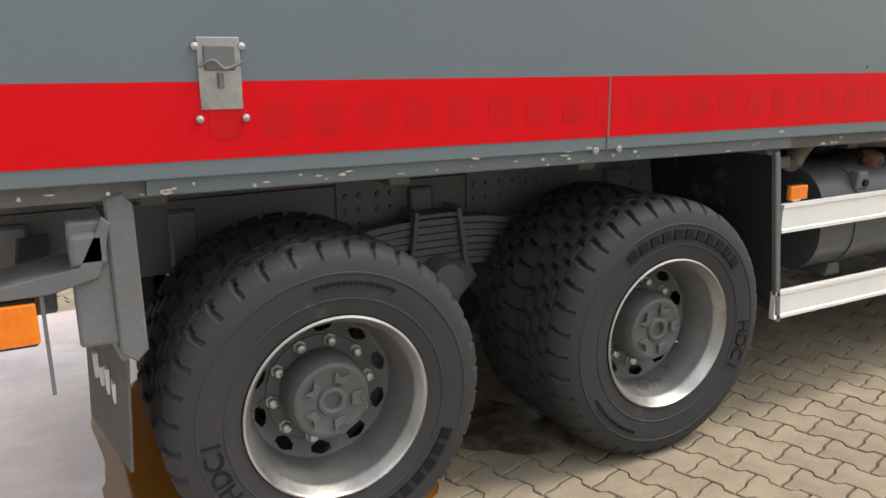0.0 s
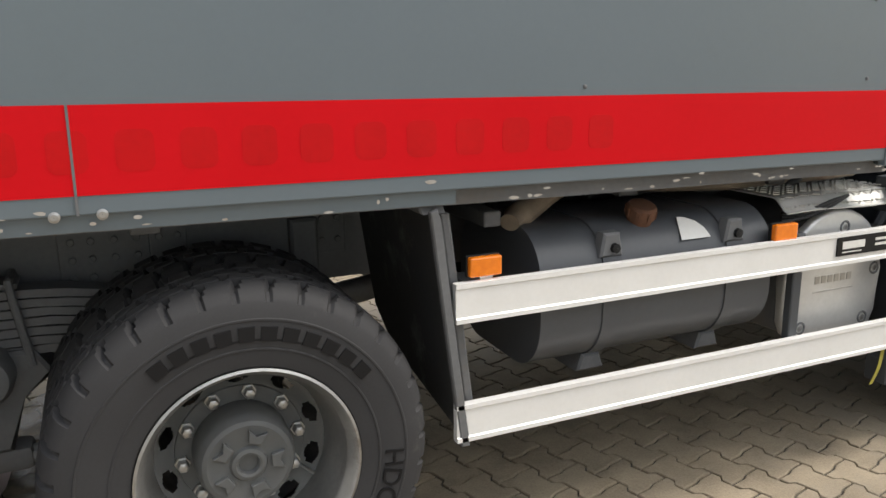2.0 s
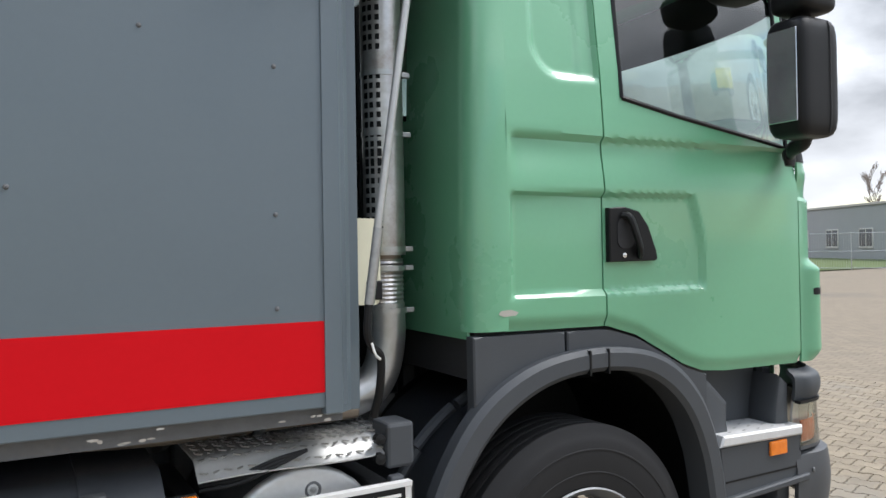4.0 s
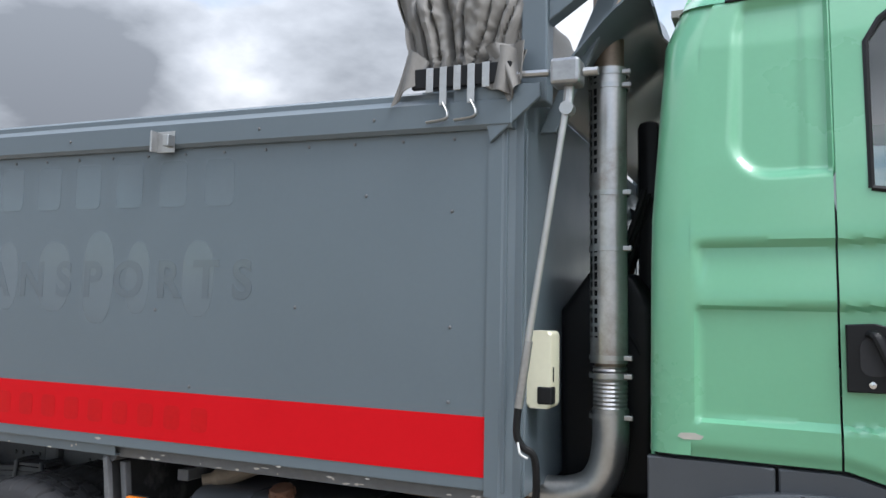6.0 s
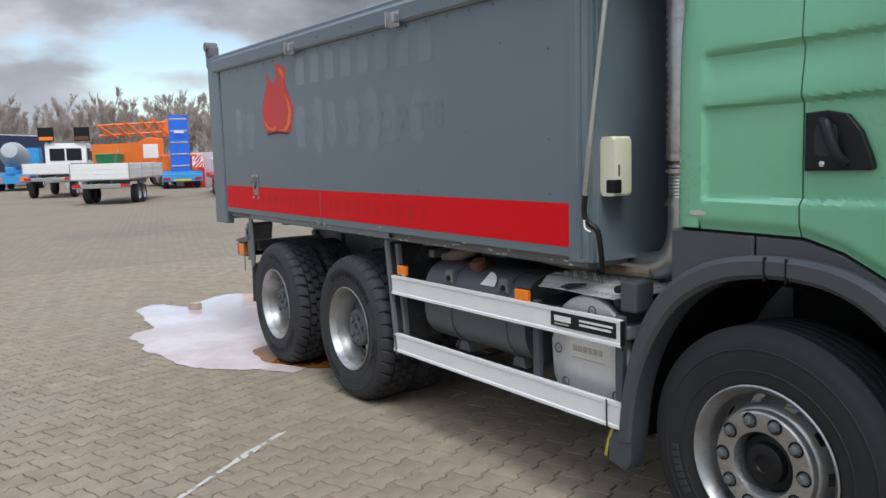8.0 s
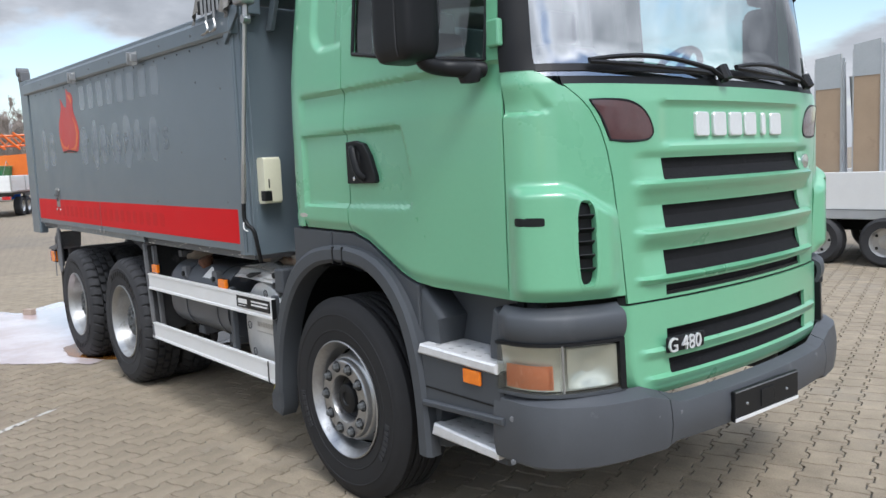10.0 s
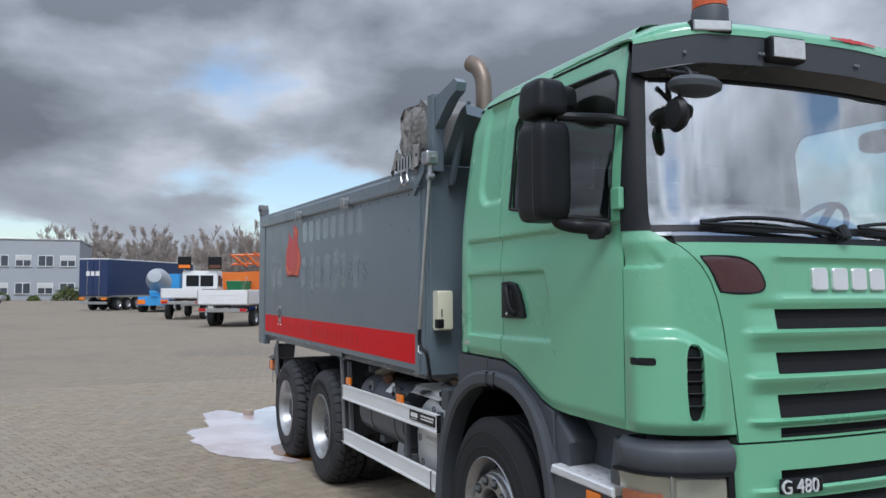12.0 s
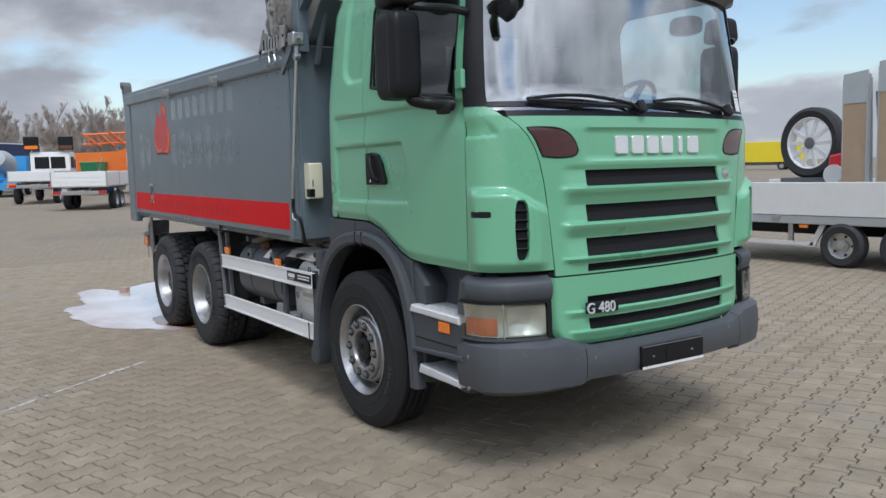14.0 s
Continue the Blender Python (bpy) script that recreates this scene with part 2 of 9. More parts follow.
HOSE = surface("weathered_pole", (0.30, 0.24, 0.18), (0.20, 0.155, 0.115), rough=0.8, scale=9.0, bump=0.2, stains=(0.16, 0.085, 0.055), stain_scale=3.0, stain_at=0.56)
TARP = surface("grey_tarpaulin", (0.190, 0.182, 0.168), (0.140, 0.134, 0.123), rough=0.62, scale=5.0, bump=0.08, stains=(0.20, 0.19, 0.175), stain_at=0.6)
CHROME = surface("chrome", (0.70, 0.71, 0.72), rough=0.18, metal=0.95, scale=8.0)
MESH = surface("grille_mesh", (0.016, 0.016, 0.017), (0.008, 0.008, 0.009), rough=0.7, scale=40.0, fine=300.0, bump=0.4, spec=0.12)
SMOKED = surface("smoked_lens", (0.085, 0.035, 0.035), (0.06, 0.025, 0.025), rough=0.15, scale=20.0, coat=0.6)
LAMPGLASS = glassy("lamp_glass", (0.90, 0.91, 0.88), rough=0.05, f0=0.05)
REFLECTOR = surface("lamp_reflector", (0.80, 0.80, 0.77), (0.60, 0.60, 0.58), rough=0.20, metal=0.65, scale=14.0, bump=0.12)
GLASS = glassy("window_glass", (0.74, 0.86, 0.83), f0=0.14)
SCREEN = glassy("windscreen_glass", (0.86, 0.96, 0.93), f0=0.48)
SILVER = surface("satin_silver", (0.74, 0.75, 0.75), (0.62, 0.63, 0.63), rough=0.35, metal=0.35, scale=12.0)
TREAD = surface("worn_aluminium_tread", (0.70, 0.70, 0.70), (0.55, 0.55, 0.55), rough=0.45, metal=0.25, scale=14.0, bump=0.1)
INTERIOR = surface("dark_interior", (0.030, 0.031, 0.033), (0.02, 0.02, 0.022), rough=0.8, scale=12.0)
INTERIOR_LIGHT = surface("beige_interior", (0.30, 0.29, 0.27), (0.25, 0.24, 0.22), rough=0.8, scale=12.0)
PAVER = surface("concrete_paver", (0.312, 0.259, 0.188), (0.180, 0.148, 0.106), rough=0.85, scale=5.0, bump=0.5, fine=110.0, spread=0.34, stains=(0.235, 0.205, 0.162), stain_scale=0.55, stain_at=0.52, vary=0.13, spec=0.3)
GROUND = surface("far_paving", (0.282, 0.234, 0.172), (0.224, 0.185, 0.136), rough=0.88, scale=1.2, bump=0.15, fine=40.0, stains=(0.21, 0.178, 0.140), stain_scale=0.12, stain_at=0.52, spec=0.3)
JOINT = surface("sandy_joint", (0.095, 0.085, 0.068), (0.06, 0.055, 0.045), rough=0.95, scale=8.0, bump=0.3)
PALE = surface("pale_streak", (0.46, 0.44, 0.39), (0.36, 0.34, 0.30), rough=0.85, scale=12.0)


def film(name, tint, share, gloss=0.0, rough=0.1, scale=9.0, edge=0.45):
    """A thin uneven film on the paving: wet stone or rubbed-in chalk, broken up by a grain."""
    m = bpy.data.materials.new(name)
    m.use_nodes = True
    t = m.node_tree
    t.nodes.clear()
    co, grain, ramp_n = t.nodes.new("ShaderNodeTexCoord"), t.nodes.new("ShaderNodeTexNoise"), t.nodes.new("ShaderNodeMapRange")
    grain.inputs["Scale"].default_value, grain.inputs["Detail"].default_value = scale, 6
    t.links.new(co.outputs["Object"], grain.inputs["Vector"])
    ramp_n.inputs["From Min"].default_value, ramp_n.inputs["From Max"].default_value, ramp_n.inputs["To Max"].default_value = edge - 0.08, edge + 0.12, share
    t.links.new(grain.outputs["Fac"], ramp_n.inputs["Value"])
    through_it, coat_n, both_n = t.nodes.new("ShaderNodeBsdfTransparent"), t.nodes.new("ShaderNodeBsdfPrincipled"), t.nodes.new("ShaderNodeMixShader")
    coat_n.inputs["Base Color"].default_value = (*tint, 1)
    coat_n.inputs["Roughness"].default_value = rough
    coat_n.inputs["Specular IOR Level"].default_value = gloss
    t.links.new(ramp_n.outputs[0], both_n.inputs[0])
    t.links.new(through_it.outputs[0], both_n.inputs[1])
    t.links.new(coat_n.outputs[0], both_n.inputs[2])
    t.links.new(both_n.outputs[0], t.nodes.new("ShaderNodeOutputMaterial").inputs[0])
    return m


CHALK = film("rubbed_chalk", (0.58, 0.56, 0.51), 0.86, rough=0.9, scale=18.0, edge=0.40)


def laid(m, long, wide, turn, joint):
    """Joints of laid stones on a paved surface that stays far off."""
    t = m.node_tree
    b = t.nodes["Principled BSDF"]
    source = b.inputs["Base Color"].links[0].from_socket
    co, turned, stones = t.nodes.new("ShaderNodeTexCoord"), t.nodes.new("ShaderNodeMapping"), t.nodes.new("ShaderNodeTexBrick")
    turned.inputs["Rotation"].default_value = (0, 0, -turn)
    t.links.new(co.outputs["Object"], turned.inputs[0])
    t.links.new(turned.outputs[0], stones.inputs["Vector"])
    for key, value in (("Color1", (1.0, 1.0, 1.0, 1)), ("Color2", (0.86, 0.86, 0.86, 1)), ("Mortar", (*joint, 1)), ("Scale", 1.0), ("Mortar Size", 0.007), ("Brick Width", long), ("Row Height", wide)):
        stones.inputs[key].default_value = value
    both_n = t.nodes.new("ShaderNodeMix")
    both_n.data_type, both_n.blend_type = "RGBA", "MULTIPLY"
    both_n.inputs["Factor"].default_value = 1.0
    t.links.new(source, both_n.inputs["A"])
    t.links.new(stones.outputs["Color"], both_n.inputs["B"])
    t.links.new(both_n.outputs["Result"], b.inputs["Base Color"])


laid(GROUND, 0.20, 0.165, radians(107.0), (0.60, 0.60, 0.60))


# ---- mesh helpers ----
def part(name, bm, material, parent=None, label="", smooth=False, m=None):
    """Links a bmesh as one mesh object, under a thing or a part."""
    me = bpy.data.meshes.new(name)
    bmesh.ops.recalc_face_normals(bm, faces=bm.faces)
    bm.to_mesh(me)
    bm.free()
    me.materials.append(material)
    if smooth:
        me.polygons.foreach_set("use_smooth", [True] * len(me.polygons))
        me.set_sharp_from_angle(angle=radians(35))
    return placed(name, me, parent, label, m)


def placed(name, me, parent=None, label="", m=None):
    """An object on mesh data that may be shared."""
    ob = new(name, me)
    if parent:
        ob.parent = parent
    if m is not None:
        ob.matrix_basis = m
    return tagged(ob, label=label)


def thing(name, label, category, group="", kind="", at=(0, 0, 0)):
    ob = new(name)
    ob.empty_display_size = 0.2
    ob.location = at
    return tagged(ob, label=label, category=category, group=group, kind=kind)


def box(x0, x1, y0, y1, z0, z1, bevel=0.0, bm=None, segments=2):
    own = bmesh.new()
    r = bmesh.ops.create_cube(own, size=1.0)
    bmesh.ops.scale(own, vec=(abs(x1 - x0), abs(y1 - y0), abs(z1 - z0)), verts=r["verts"])
    bmesh.ops.translate(own, vec=((x0 + x1) / 2, (y0 + y1) / 2, (z0 + z1) / 2), verts=r["verts"])
    if bevel:
        bmesh.ops.bevel(own, geom=list(own.edges), offset=bevel, segments=segments, profile=0.5, affect="EDGES")
    return join(bm, own)


def join(bm, own):
    """Adds a bmesh to another and frees it; with none to add to, gives it back."""
    if bm is None:
        return own
    me = bpy.data.meshes.new("join")
    own.to_mesh(me)
    own.free()
    bm.from_mesh(me)
    bpy.data.meshes.remove(me)
    return bm


AXES = {"x": lambda a, b, d: (d, a, b), "y": lambda a, b, d: (a, d, b), "z": lambda a, b, d: (a, b, d)}


def prism(outline, axis, d0, d1, bevel=0.0, bm=None, segments=1):
    """A flat outline drawn out along an axis: x takes (y, z), y takes (x, z), z takes (x, y)."""
    own = bmesh.new()
    f = AXES[axis]
    a = [own.verts.new(f(p, q, d0)) for p, q in outline]
    b = [own.verts.new(f(p, q, d1)) for p, q in outline]
    n = len(outline)
    own.faces.new(a)
    own.faces.new(b[::-1])
    for i in range(n):
        own.faces.new((a[i], a[(i + 1) % n], b[(i + 1) % n], b[i]))
    if bevel:
        rim = [e for e in own.edges if (e.verts[0] in a) == (e.verts[1] in a)]
        bmesh.ops.bevel(own, geom=rim, offset=bevel, segments=segments, profile=0.5, affect="EDGES")
    return join(bm, own)


def round_rect(a0, a1, b0, b1, r, n=5):
    pts = []
    for ca, cb, s in ((a1 - r, b1 - r, 0), (a0 + r, b1 - r, 90), (a0 + r, b0 + r, 180), (a1 - r, b0 + r, 270)):
        for i in range(n + 1):
            t = radians(s + 90 * i / n)
            pts.append((ca + r * math.cos(t), cb + r * math.sin(t)))
    return pts


def lathe(profile, n=48, axis="y", at=(0, 0, 0), bm=None, close=False):
    """Turns (radius, along) points round an axis."""
    own = bmesh.new()
    rings = []
    for r, d in profile:
        ring = []
        for i in range(n):
            t = 2 * math.pi * i / n
            p, q = r * math.cos(t), r * math.sin(t)
            v = {"y": (p, d, q), "x": (d, p, q), "z": (p, q, d)}[axis]
            ring.append(own.verts.new((v[0] + at[0], v[1] + at[1], v[2] + at[2])))
        rings.append(ring)
    for k in range(len(rings) - 1):
        for i in range(n):
            own.faces.new((rings[k][i], rings[k][(i + 1) % n], rings[k + 1][(i + 1) % n], rings[k + 1][i]))
    if close:
        own.faces.new(rings[0])
        own.faces.new(rings[-1][::-1])
    return join(bm, own)


def smooth_path(points, steps=6):
    """A rounded line through the points (Catmull-Rom)."""
    p = [Vector(q) for q in points]
    p = [p[0] * 2 - p[1]] + p + [p[-1] * 2 - p[-2]]
    out = []
    for i in range(1, len(p) - 2):
        for s in range(steps):
            t = s / steps
            out.append(0.5 * (2 * p[i] + (p[i + 1] - p[i - 1]) * t + (2 * p[i - 1] - 5 * p[i] + 4 * p[i + 1] - p[i + 2]) * t * t + (3 * p[i] - p[i - 1] - 3 * p[i + 1] + p[i + 2]) * t ** 3))
    out.append(p[-2])
    return out


def tube(points, radius, n=12, bm=None, flat=1.0):
    """A round bar along a line; radius may be one number or one for each point."""
    own = bmesh.new()
    pts = [Vector(q) for q in points]
    rad = radius if isinstance(radius, (list, tuple)) else [radius] * len(pts)
    rings = []
    side = None
    for i, p in enumerate(pts):
        d = (pts[min(i + 1, len(pts) - 1)] - pts[max(i - 1, 0)]).normalized()
        if side is None:
            side = d.cross(Vector((0, 0, 1)) if abs(d.z) < 0.9 else Vector((0, 1, 0))).normalized()
        side = (side - d * side.dot(d)).normalized()
        other = d.cross(side)
        rings.append([own.verts.new(p + (side * math.cos(2 * math.pi * k / n) + other * math.sin(2 * math.pi * k / n) * flat) * rad[i]) for k in range(n)])
    for a, b in zip(rings, rings[1:]):
        for k in range(n):
            own.faces.new((a[k], a[(k + 1) % n], b[(k + 1) % n], b[k]))
    own.faces.new(rings[0])
    own.faces.new(rings[-1][::-1])
    return join(bm, own)


def sheet(fn, us, vs, keep=None, thick=0.0, bm=None, inward=None):
    """A grid of faces over fn(u, v); keep(u, v) leaves openings; thick gives it a back and rims."""
    own = bmesh.new()
    grid = [[own.verts.new(fn(u, v)) for v in vs] for u in us]
    for i in range(len(us) - 1):
        for j in range(len(vs) - 1):
            if keep is None or keep((us[i] + us[i + 1]) / 2, (vs[j] + vs[j + 1]) / 2):
                own.faces.new((grid[i][j], grid[i + 1][j], grid[i + 1][j + 1], grid[i][j + 1]))
    loose = [v for v in own.verts if not v.link_faces]
    bmesh.ops.delete(own, geom=loose, context="VERTS")
    bmesh.ops.recalc_face_normals(own, faces=own.faces)
    if inward is not None:
        f = min(own.faces, key=lambda f: -f.calc_area())
        if f.normal.dot(Vector(inward) - f.calc_center_median()) > 0:
            bmesh.ops.reverse_faces(own, faces=own.faces)
    if thick:
        bmesh.ops.solidify(own, geom=list(own.faces), thickness=thick)
    return join(bm, own)


def patch(fn, outline, rings=5):
    """A smooth-edged piece of a surface fn(u, v) inside a closed outline of (u, v)."""
    bm = bmesh.new()
    cu, cv = sum(o[0] for o in outline) / len(outline), sum(o[1] for o in outline) / len(outline)
    rows = [[bm.verts.new(fn(cu + (u - cu) * k / rings, cv + (v - cv) * k / rings)) for u, v in outline] for k in range(1, rings + 1)]
    hub = bm.verts.new(fn(cu, cv))
    n = len(outline)
    for i in range(n):
        bm.faces.new((hub, rows[0][i], rows[0][(i + 1) % n]))
        for a, b in zip(rows, rows[1:]):
            bm.faces.new((a[i], b[i], b[(i + 1) % n], a[(i + 1) % n]))
    bmesh.ops.recalc_face_normals(bm, faces=bm.faces)
    return bm


def collar(fn, outline, steps):
    """A band round an outline of (u, v): steps of (growth, out) from the inside outwards; fn(u, v, out)."""
    bm = bmesh.new()
    cu, cv = sum(o[0] for o in outline) / len(outline), sum(o[1] for o in outline) / len(outline)
    rows = []
    for grow, out in steps:
        ring = []
        for u, v in outline:
            d = math.hypot(u - cu, v - cv)
            ring.append(bm.verts.new(fn(u + (u - cu) / d * grow, v + (v - cv) / d * grow, out)))
        rows.append(ring)
    n = len(outline)
    for a, b in zip(rows, rows[1:]):
        for i in range(n):
            bm.faces.new((a[i], b[i], b[(i + 1) % n], a[(i + 1) % n]))
    bmesh.ops.recalc_face_normals(bm, faces=bm.faces)
    return bm


def super_oval(u0, u1, v0, v1, power=2.6, n=40):
    """A rounded closed outline."""
    out = []
    for i in range(n):
        a = 2 * math.pi * i / n
        c, s = math.cos(a), math.sin(a)
        out.append(((u0 + u1) / 2 + (u1 - u0) / 2 * math.copysign(abs(c) ** (2 / power), c), (v0 + v1) / 2 + (v1 - v0) / 2 * math.copysign(abs(s) ** (2 / power), s)))
    return out


def span(a, b, step):
    n = max(1, round(abs(b - a) / step))
    return [a + (b - a) * i / n for i in range(n + 1)]


def smoothstep(a, b, x):
    t = min(1.0, max(0.0, (x - a) / (b - a)))
    return t * t * (3 - 2 * t)


def ramp_of(x, *pairs):
    """Straight lines through (x, y) pairs."""
    if x <= pairs[0][0]:
        return pairs[0][1]
    for (x0, y0), (x1, y1) in zip(pairs, pairs[1:]):
        if x <= x1:
            return y0 + (y1 - y0) * (x - x0) / (x1 - x0)
    return pairs[-1][1]


def words(text, size, m, material, parent, name="lettering", depth=0.002, label="", spread=1.0, bold=0.0):
    """Raised letters in the built-in font, in the plane of m, from its origin."""
    c = bpy.data.curves.new(name, "FONT")
    c.body, c.size, c.extrude = text, size, depth
    c.space_character, c.offset = spread, bold
    tmp = bpy.data.objects.new(name, c)
    me = bpy.data.meshes.new_from_object(tmp)
    bpy.data.objects.remove(tmp)
    bpy.data.curves.remove(c)
    me.materials.clear()
    me.materials.append(material)
    return placed(name, me, parent, label, m)


def bars(boxes, material, parent, name, label="", bevel=0.0):
    """Several small blocks as one mesh."""
    bm = bmesh.new()
    for b in boxes:
        box(*b, bevel=bevel, bm=bm)
    return part(name, bm, material, parent, label)


def bolts(points, axis, r, h, material, parent, name="bolt", n=6):
    """Bolt heads, each an object of its own on one mesh."""
    out = []
    me = None
    for p in points:
        if me is None:
            bm = lathe([(r, 0), (r, -h * 0.7), (r * 0.8, -h)], n=n, axis=axis, close=True)
            ob = part(name, bm, material, parent, m=Matrix.Translation(p))
            me = ob.data
        else:
            ob = placed(name, me, parent, m=Matrix.Translation(p))
        out.append(ob)
    return out

# ---- ground ----
R = 900.0
CX0, CX1, CY0, CY1 = -13.0, 7.0, -7.0, 9.5


def rise(x):
    """Yard height: climbs behind the truck to fit the camera's view, level beyond the wood."""
    return 0.015 * (min(max(CX0 - x, 0.0), 150.0))


# one sheet, with a shallow bed for the stones that are laid one by one
ground = bmesh.new()
grid_x, grid_y = (-R, CX0 - 150.0, CX0, CX1, R), (-R, CY0, CY1, R)
mesh_of = [[ground.verts.new((x, y, rise(x) - 0.002)) for y in grid_y] for x in grid_x]
dip = [ground.verts.new((x, y, -0.03)) for x, y in ((CX0, CY0), (CX1, CY0), (CX1, CY1), (CX0, CY1))]
for i in range(4):
    for k in range(3):
        if (i, k) != (2, 1):
            ground.faces.new((mesh_of[i][k], mesh_of[i + 1][k], mesh_of[i + 1][k + 1], mesh_of[i][k + 1]))
rim = [mesh_of[2][1], mesh_of[3][1], mesh_of[3][2], mesh_of[2][2]]
for i in range(4):
    ground.faces.new((rim[i], rim[(i + 1) % 4], dip[(i + 1) % 4], dip[i]))
ground.faces.new(dip)
ground = tagged(part("ground", ground, GROUND), kind="structure", label="wide yard of worn beige concrete paving", category="ground")

PL, PW, NOTCH = 0.20, 0.165, 0.013
TURN_PAVE = radians(107.0)


def paver_outline(flip, gap=0.0045):
    """A bone-shaped stone round (0, 0); its long joints zigzag, alternate rows fit into one another."""
    h, w = PL / 2 - gap, PW / 2 - gap
    c = NOTCH
    q = PL / 2
    xs = (-h, -q * 0.60, -q * 0.40, q * 0.40, q * 0.60, h)
    ks = (c, c, -c, -c, c, c)
    top = [(x, w + k) for x, k in zip(xs, ks)]
    low = [(x, -w - k) for x, k in zip(xs[::-1], ks[::-1])]
    jag = 0.005
    right = [(h + jag, -w * 0.25), (h - jag, w * 0.25)]
    left = [(-h + jag, -w * 0.25), (-h - jag, w * 0.25)]
    return low[::-1] + right + top[::-1] + left[::-1]


def stone_mesh():
    bm = bmesh.new()
    o = paver_outline(False)
    edge = 0.004
    top = []
    for (x, y) in o:
        s = 1 - edge / max(0.02, math.hypot(x, y))
        top.append(bm.verts.new((x * s, y * s, 0.0)))
    mid_ring = [bm.verts.new((x, y, -0.004)) for x, y in o]
    base = [bm.verts.new((x, y, -0.022)) for x, y in o]
    bm.faces.new(top)
    n = len(o)
    for a, b in ((top, mid_ring), (mid_ring, base)):
        for i in range(n):
            bm.faces.new((a[i], b[i], b[(i + 1) % n], a[(i + 1) % n]))
    bmesh.ops.recalc_face_normals(bm, faces=bm.faces)
    me = bpy.data.meshes.new("paver")
    bm.to_mesh(me)
    bm.free()
    me.materials.append(PAVER)
    return me


def stone_places(x0, x1, y0, y1):
    c, s = math.cos(TURN_PAVE), math.sin(TURN_PAVE)
    reach = max(abs(v) for v in (x0, x1, y0, y1)) * 1.5
    for row in range(int(-reach / PW), int(reach / PW) + 1):
        for col in range(int(-reach / PL), int(reach / PL) + 1):
            u, v = (col + 0.5 * (row % 2)) * PL, row * PW
            x, y = u * c - v * s, u * s + v * c
            if x0 <= x <= x1 and y0 <= y <= y1:
                yield x, y


joint_bed = bmesh.new()
joint_bed.faces.new([joint_bed.verts.new((x, y, -0.012)) for x, y in ((CX0, CY0), (CX1, CY0), (CX1, CY1), (CX0, CY1))])
pavement = tagged(part("pavement", joint_bed, JOINT), kind="structure", label="bone-shaped concrete pavers with dark sandy joints", category="pavement")

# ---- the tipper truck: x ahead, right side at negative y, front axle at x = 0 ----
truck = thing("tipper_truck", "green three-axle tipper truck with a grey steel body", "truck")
SIDE, AXLES = -1.275, (0.0, -3.255, -4.605)
HUBZ = 0.512


# -- wheels: turned round y, outer face towards -y
def tyre_mesh(name, lugs):
    side = [(0.286, 0.10), (0.292, 0.012), (0.305, -0.004), (0.335, -0.010), (0.351, -0.0112), (0.353, -0.0145), (0.357, -0.0145), (0.359, -0.0122), (0.40, -0.016), (0.430, -0.0145), (0.432, -0.0168), (0.437, -0.0168), (0.439, -0.0135), (0.460, -0.009), (0.478, -0.002)]
    back = [(0.478, 0.302), (0.44, 0.314), (0.38, 0.316), (0.31, 0.30), (0.286, 0.20)]
    per, n = (12, 36) if lugs else (1, 96)
    lines = [(r, y, None) for r, y in side]
    if lugs:
        for k, (y0, y1, shift) in enumerate(((0.010, 0.085, 0), (0.095, 0.147, 7), (0.153, 0.205, 2), (0.215, 0.290, 8))):
            if k == 0:
                # the outer blocks wrap round the shoulder
                lines += [(r, y, 0) for r, y in ((0.484, 0.001), (0.497, 0.012), (0.509, 0.030), (0.517, 0.052), (0.5215, 0.074), (0.5215, 0.084))] + [(0.498, 0.086, None)]
                continue
            near, far = 0.0, (0.008 if k == 3 else 0.0)
            lines += [(0.497, y0 - 0.001, None), (0.5222 - near, y0 + 0.001 + near * 0.5, shift), (0.5235, y0 + 0.006 + near, shift), (0.5235, y1 - 0.006 - far, shift), (0.5222 - far, y1 - 0.001 - far * 0.5, shift), (0.497, y1 + 0.001, None)]
    else:
        for y0, y1 in ((0.018, 0.068), (0.076, 0.122), (0.130, 0.172), (0.180, 0.226), (0.234, 0.284)):
            e0, e1 = (0.006 if y0 < 0.05 else 0.0), (0.006 if y1 > 0.25 else 0.0)
            lines += [(0.500, y0, None), (0.517 - e0, y0 + 0.003, None), (0.520, y0 + 0.012, None), (0.520, y1 - 0.012, None), (0.517 - e1, y1 - 0.003, None), (0.500, y1, None)]
    lines += [(r, y, None) for r, y in back]
    bm = bmesh.new()
    total = n * per
    grid = []
    for r, y, shift in lines:
        ring = []
        for i in range(total):
            # the cross grooves between the blocks of the tread
            low = shift is not None and (i + shift + round((y - 0.05) * 30)) % per < 2
            a = 2 * math.pi * i / total
            rr = min(r - 0.012, 0.498) if low else r
            ring.append(bm.verts.new((rr * math.cos(a), y, rr * math.sin(a))))
        grid.append(ring)
    for a, b in zip(grid, grid[1:]):
        for i in range(total):
            j = (i + 1) % total
            bm.faces.new((a[i], a[j], b[j], b[i]))
    return bm


